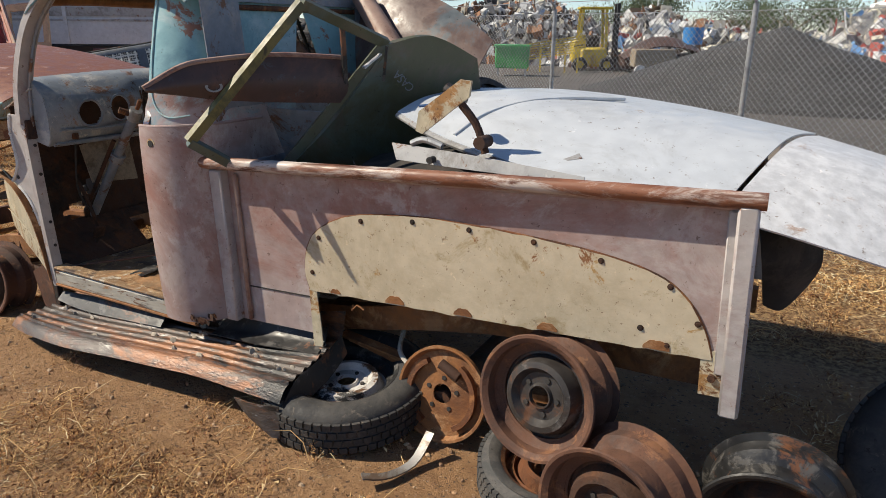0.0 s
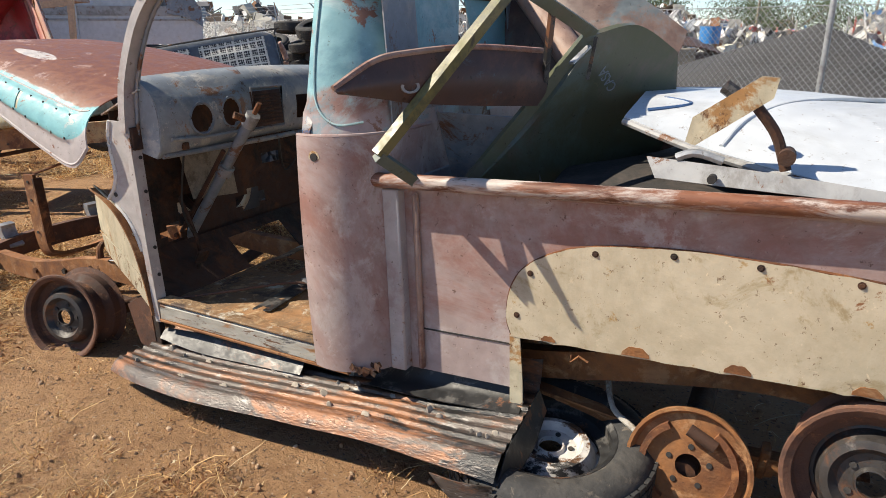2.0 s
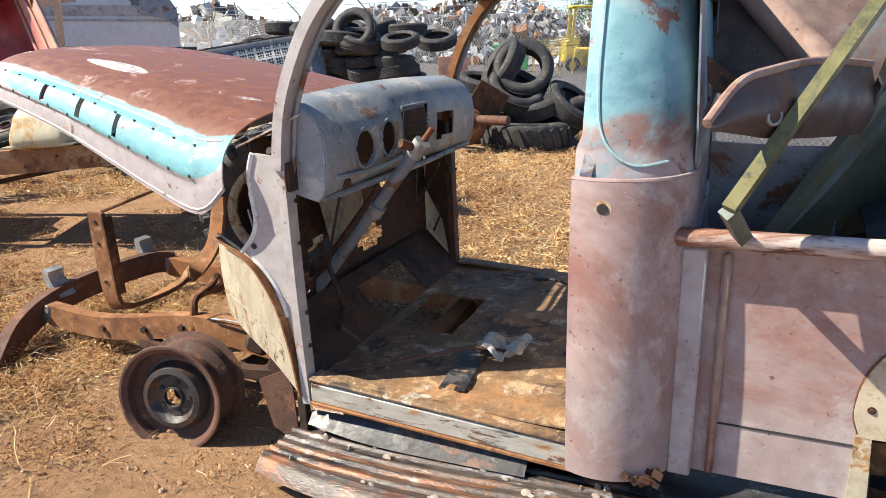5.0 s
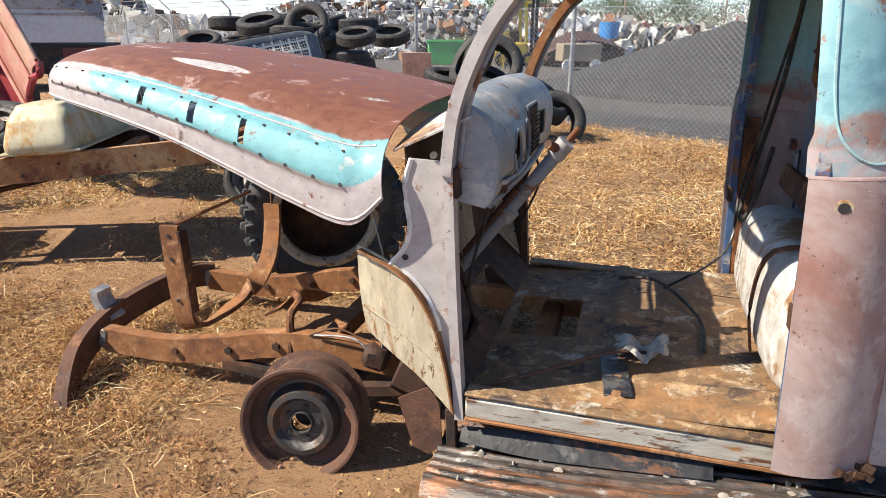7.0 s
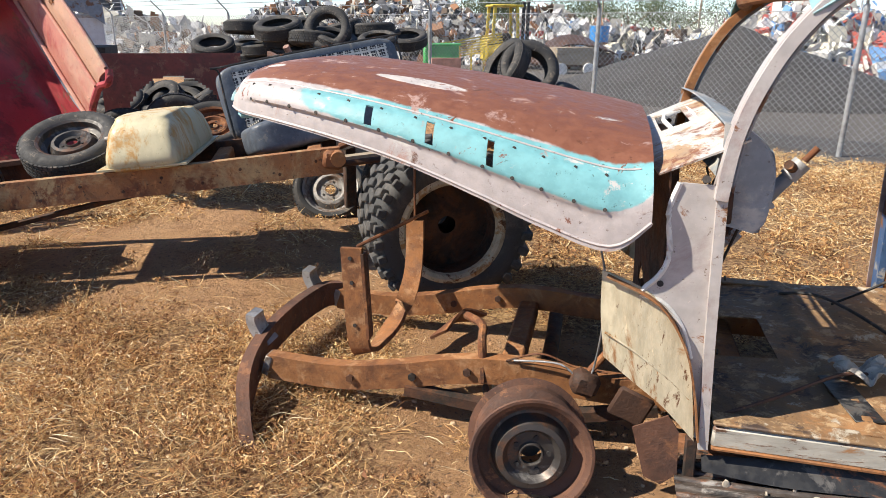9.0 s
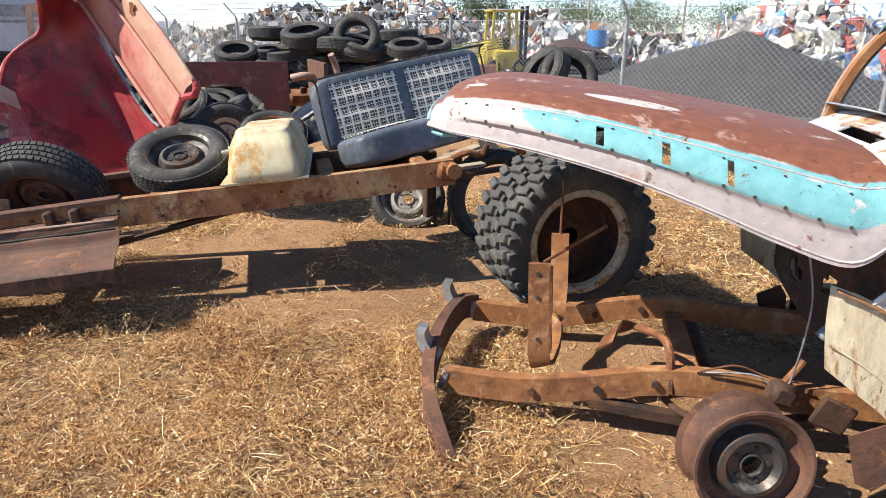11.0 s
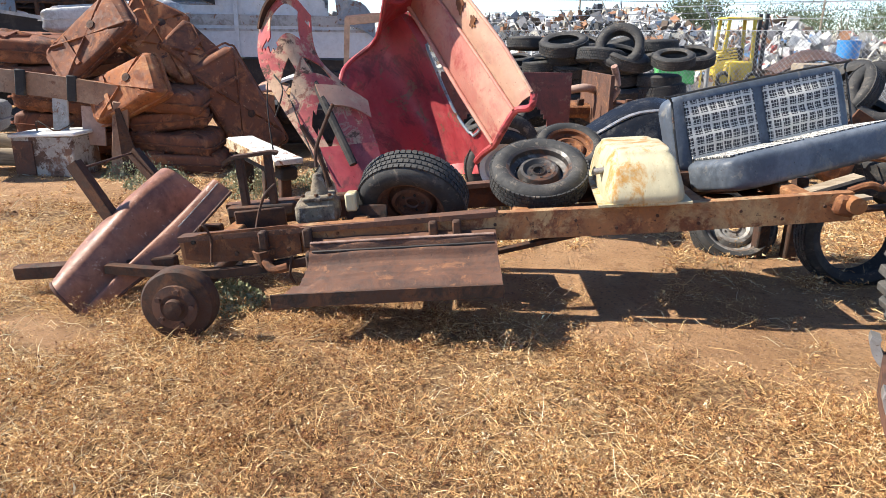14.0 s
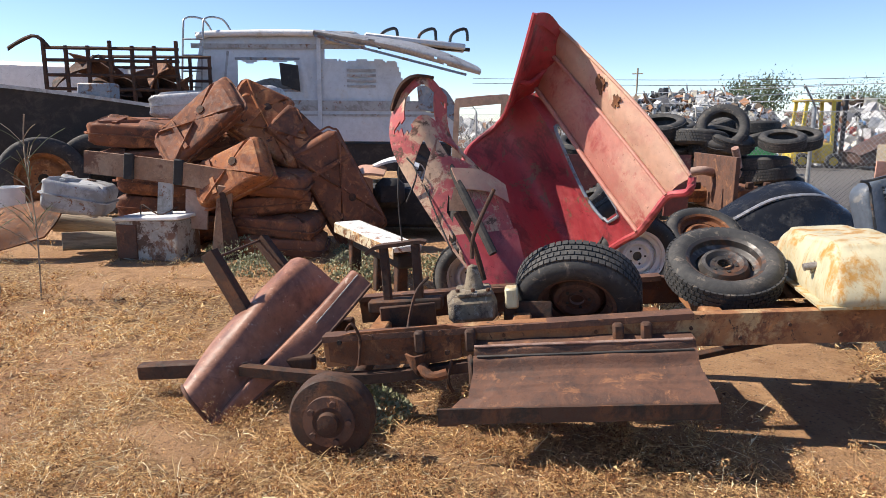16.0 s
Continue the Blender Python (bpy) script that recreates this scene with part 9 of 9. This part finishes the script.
def weeds():
    rng = np.random.default_rng(4)
    rnd = random.Random(4)
    cl = []
    zones = (((-12.5, 0.6), (-0.9, 3.2), 165), ((-12.5, -4.0), (3.2, 7.5), 75), ((-4.4, 3.2), (3.2, 11.5), 70), ((-18, -12.5), (1.0, 7.0), 25))
    for (x0, x1), (y0, y1), per in zones:
        for _ in range(int((x1 - x0) * (y1 - y0) * per)):
            x, y = rnd.uniform(x0, x1), rnd.uniform(y0, y1)
            if rnd.random() < weed_density(x, y):
                cl.append((x, y, gz(x, y), rnd.random()))
    C = np.array(cl)
    near = (C[:, 1] < 4.2) & (C[:, 0] > -10)
    # long straw stalks: three bent pieces each
    idx = np.repeat(np.arange(len(C)), np.where(near, 13, 8))
    N = len(idx)
    c = C[idx]
    rad, ang = np.abs(rng.normal(0, 0.08, N)), rng.uniform(0, 2 * np.pi, N)
    p0 = np.stack([c[:, 0] + rad * np.cos(ang), c[:, 1] + rad * np.sin(ang), c[:, 2] + rng.uniform(0, 0.02, N)], 1)
    az, el = ang + rng.normal(0, 0.9, N), rng.uniform(-0.05, 0.75, N)
    length = 0.03 + 0.17 * rng.uniform(0, 1, N) ** 2.4
    wd = rng.uniform(0.0007, 0.0016, N) * np.where(near[idx], 1.0, 1.7)
    d = np.stack([np.cos(az) * np.cos(el), np.sin(az) * np.cos(el), np.sin(el)], 1)
    pts = [p0]
    for k in range(3):
        pts.append(pts[-1] + d * (length / 3)[:, None])
        pts[-1][:, 2] = np.maximum(pts[-1][:, 2], c[:, 2] + 0.004)
        d = d + rng.normal(0, 0.28, (N, 3)) - np.array([0, 0, 0.22])
        d /= np.linalg.norm(d, axis=1)[:, None]
    s = np.cross(pts[3] - p0, rng.normal(0, 1, (N, 3)))
    s *= (wd / np.linalg.norm(s, axis=1))[:, None]
    verts = np.stack([p0 - s, p0 + s, pts[1] + s, pts[1] - s, pts[2] + s, pts[2] - s, pts[3]], 1).reshape(-1, 3)
    k = np.arange(N) * 7
    quads = np.concatenate([np.stack([k, k + 1, k + 2, k + 3], 1), np.stack([k + 3, k + 2, k + 4, k + 5], 1)])
    tris = np.stack([k + 5, k + 4, k + 6], 1)
    # crumbly seed heads and leaflets heaped into low tufts
    p = np.repeat(np.arange(len(C)), np.where(near, 140, 56))
    N2 = len(p)
    q = C[p]
    r2, a2 = np.abs(rng.normal(0, 0.075, N2)), rng.uniform(0, 2 * np.pi, N2)
    tall = (0.025 + 0.10 * q[:, 3] ** 1.5) * np.exp(-(r2 / 0.11) ** 2)
    o = np.stack([q[:, 0] + r2 * np.cos(a2), q[:, 1] + r2 * np.sin(a2), q[:, 2] + 0.003 + tall * rng.uniform(0, 1, N2) ** 0.7], 1)
    a, b = rng.normal(0, 1, (N2, 3)), rng.normal(0, 1, (N2, 3))
    sz = (rng.uniform(0.0022, 0.0066, N2) * np.where(near[p], 1.0, 1.6))[:, None]
    lv = np.stack([o - a * sz, o + a * sz, o + b * sz * 0.7], 1).reshape(-1, 3)
    lv[:, 2] = np.maximum(lv[:, 2], np.repeat(q[:, 2], 3) + 0.001)
    k2 = len(verts) + np.arange(N2) * 3
    lt = np.stack([k2, k2 + 1, k2 + 2], 1)
    V = np.concatenate([verts, lv])
    loops = np.concatenate([quads.ravel(), tris.ravel(), lt.ravel()]).astype(np.int32)
    sizes = np.concatenate([np.full(2 * N, 4), np.full(N, 3), np.full(N2, 3)])
    starts = np.concatenate([[0], np.cumsum(sizes)[:-1]]).astype(np.int32)
    me = bpy.data.meshes.new("dry_weeds")
    me.vertices.add(len(V))
    me.vertices.foreach_set("co", V.astype(np.float32).ravel())
    me.loops.add(len(loops))
    me.loops.foreach_set("vertex_index", loops)
    me.polygons.add(len(sizes))
    me.polygons.foreach_set("loop_start", starts)
    me.update(calc_edges=True)
    red = np.array([0.5 + 0.5 * noise.noise((x * 0.9 + 5, y * 0.9, 1.0)) for x, y, _, _ in cl])
    dry = np.clip(red - 0.5, -0.3, 0.5)
    tb = np.clip(0.70 + 0.16 * rng.normal(0, 1, N) - 0.35 * dry[idx], 0.1, 0.95)
    tl = np.clip(0.41 + 0.24 * rng.normal(0, 1, N2) + 0.22 * (q[:, 3] - 0.5) - 0.60 * dry[p], 0.02, 0.90)
    tint = np.concatenate([np.repeat(tb, 7), np.repeat(tl, 3)])
    at = me.attributes.new("tint", "FLOAT", "POINT")
    at.data.foreach_set("value", tint.astype(np.float32))
    me.materials.append(weed_mat())
    tagged(new("dry_weeds", me), "matted dry straw coloured weeds with reddish stems", "weeds", kind="stuff")


weeds()


def pebbles():
    rng = random.Random(9)
    V, F = [], []
    ico = bmesh.new()
    bmesh.ops.create_icosphere(ico, subdivisions=1, radius=1.0)
    iv = [v.co.copy() for v in ico.verts]
    fi = [[v.index for v in f.verts] for f in ico.faces]
    ico.free()
    for k in range(9000):
        x, y = rng.uniform(-6.5, 1.5), rng.uniform(0.4, 3.4)
        s = 0.0018 + 0.011 * rng.random() ** 6
        m = pose(x, y, gz(x, y) + s * 0.2, rng.uniform(0, 180), rng.uniform(0, 180), 0)
        i = len(V)
        V += [tuple(m @ Vector((p.x * s * 1.3, p.y * s, p.z * s * 0.8))) for p in iv]
        F += [tuple(i + j for j in f) for f in fi]
    me = bpy.data.meshes.new("pebbles")
    me.from_pydata(V, [], F)
    me.materials.append(island_mat("pebble_colours", [(0.48, 0.29, 0.16), (0.40, 0.23, 0.12), (0.52, 0.36, 0.23), (0.28, 0.17, 0.10)], 0.9))
    tagged(new("pebbles", me), "small pebbles and dirt crumbs on the sand", "pebbles", kind="stuff")


pebbles()


def tall_stalk(x, y, h, seed):
    rnd = random.Random(seed)
    t = thing("tall_dry_weed", "tall thin dry weed with bare branching twigs", "weed", Matrix.Translation((x, y, gz(x, y))), "tall dry weeds")
    st = part("stem", tube(nb(), [(0, 0, 0), (0.02, 0.01, h * 0.4), (-0.02, 0, h * 0.8), (0.03, 0, h)], 0.006, 6, 12), M_wood, t)
    for k in range(26):
        z = h * rnd.uniform(0.25, 0.95)
        a, l = rnd.uniform(0, 6.3), h * rnd.uniform(0.08, 0.22)
        part("twig", tube(nb(), [(0, 0, z), (l * 0.5 * math.cos(a), l * 0.5 * math.sin(a), z + l * 0.5), (l * math.cos(a), l * math.sin(a), z + l * 0.8)], 0.003, 4, 5), M_leaf if k % 3 else M_wood, st)


tall_stalk(-11.78, 3.25, 1.5, 1)
tall_stalk(-12.1, 3.1, 1.1, 2)


def bush(x, y, r, seed):
    rnd = random.Random(seed)
    V, F = [], []
    for k in range(1500):
        a, q = rnd.uniform(0, 6.3), rnd.random() ** 0.5
        p = Vector((r * q * math.cos(a), r * q * math.sin(a), r * 0.55 * (1 - q * q) * rnd.random() + 0.01))
        s = rnd.uniform(0.008, 0.02)
        mm = Matrix.Translation(p) @ Euler((rnd.uniform(0, 6), rnd.uniform(0, 6), rnd.uniform(0, 6))).to_matrix().to_4x4()
        i = len(V)
        V += [tuple(mm @ Vector(c)) for c in ((-s, 0, 0), (s, -s * 0.3, 0), (0, s * 0.8, 0))]
        F.append((i, i + 1, i + 2))
    me = bpy.data.meshes.new("low_bush")
    me.from_pydata(V, [], F)
    me.materials.append(M_sage)
    o = new("low_bush", me)
    o.location = (x, y, gz(x, y))
    tagged(o, "low grey green weed bush on the soil", "bush", "low weed bushes")


M_sage = island_mat("sage_leaves", [(0.22, 0.24, 0.13), (0.30, 0.31, 0.19), (0.18, 0.19, 0.10), (0.36, 0.34, 0.22)], 0.85)
for k, (x, y, r) in enumerate(((-11.5, 5.3, 0.45), (-11.0, 5.0, 0.35), (-10.2, 5.6, 0.4), (-9.9, 5.2, 0.35), (-12.0, 5.6, 0.3), (-9.5, 5.8, 0.35), (-8.2, 2.75, 0.25), (-10.6, 6.3, 0.4))):
    bush(x, y, r, k)
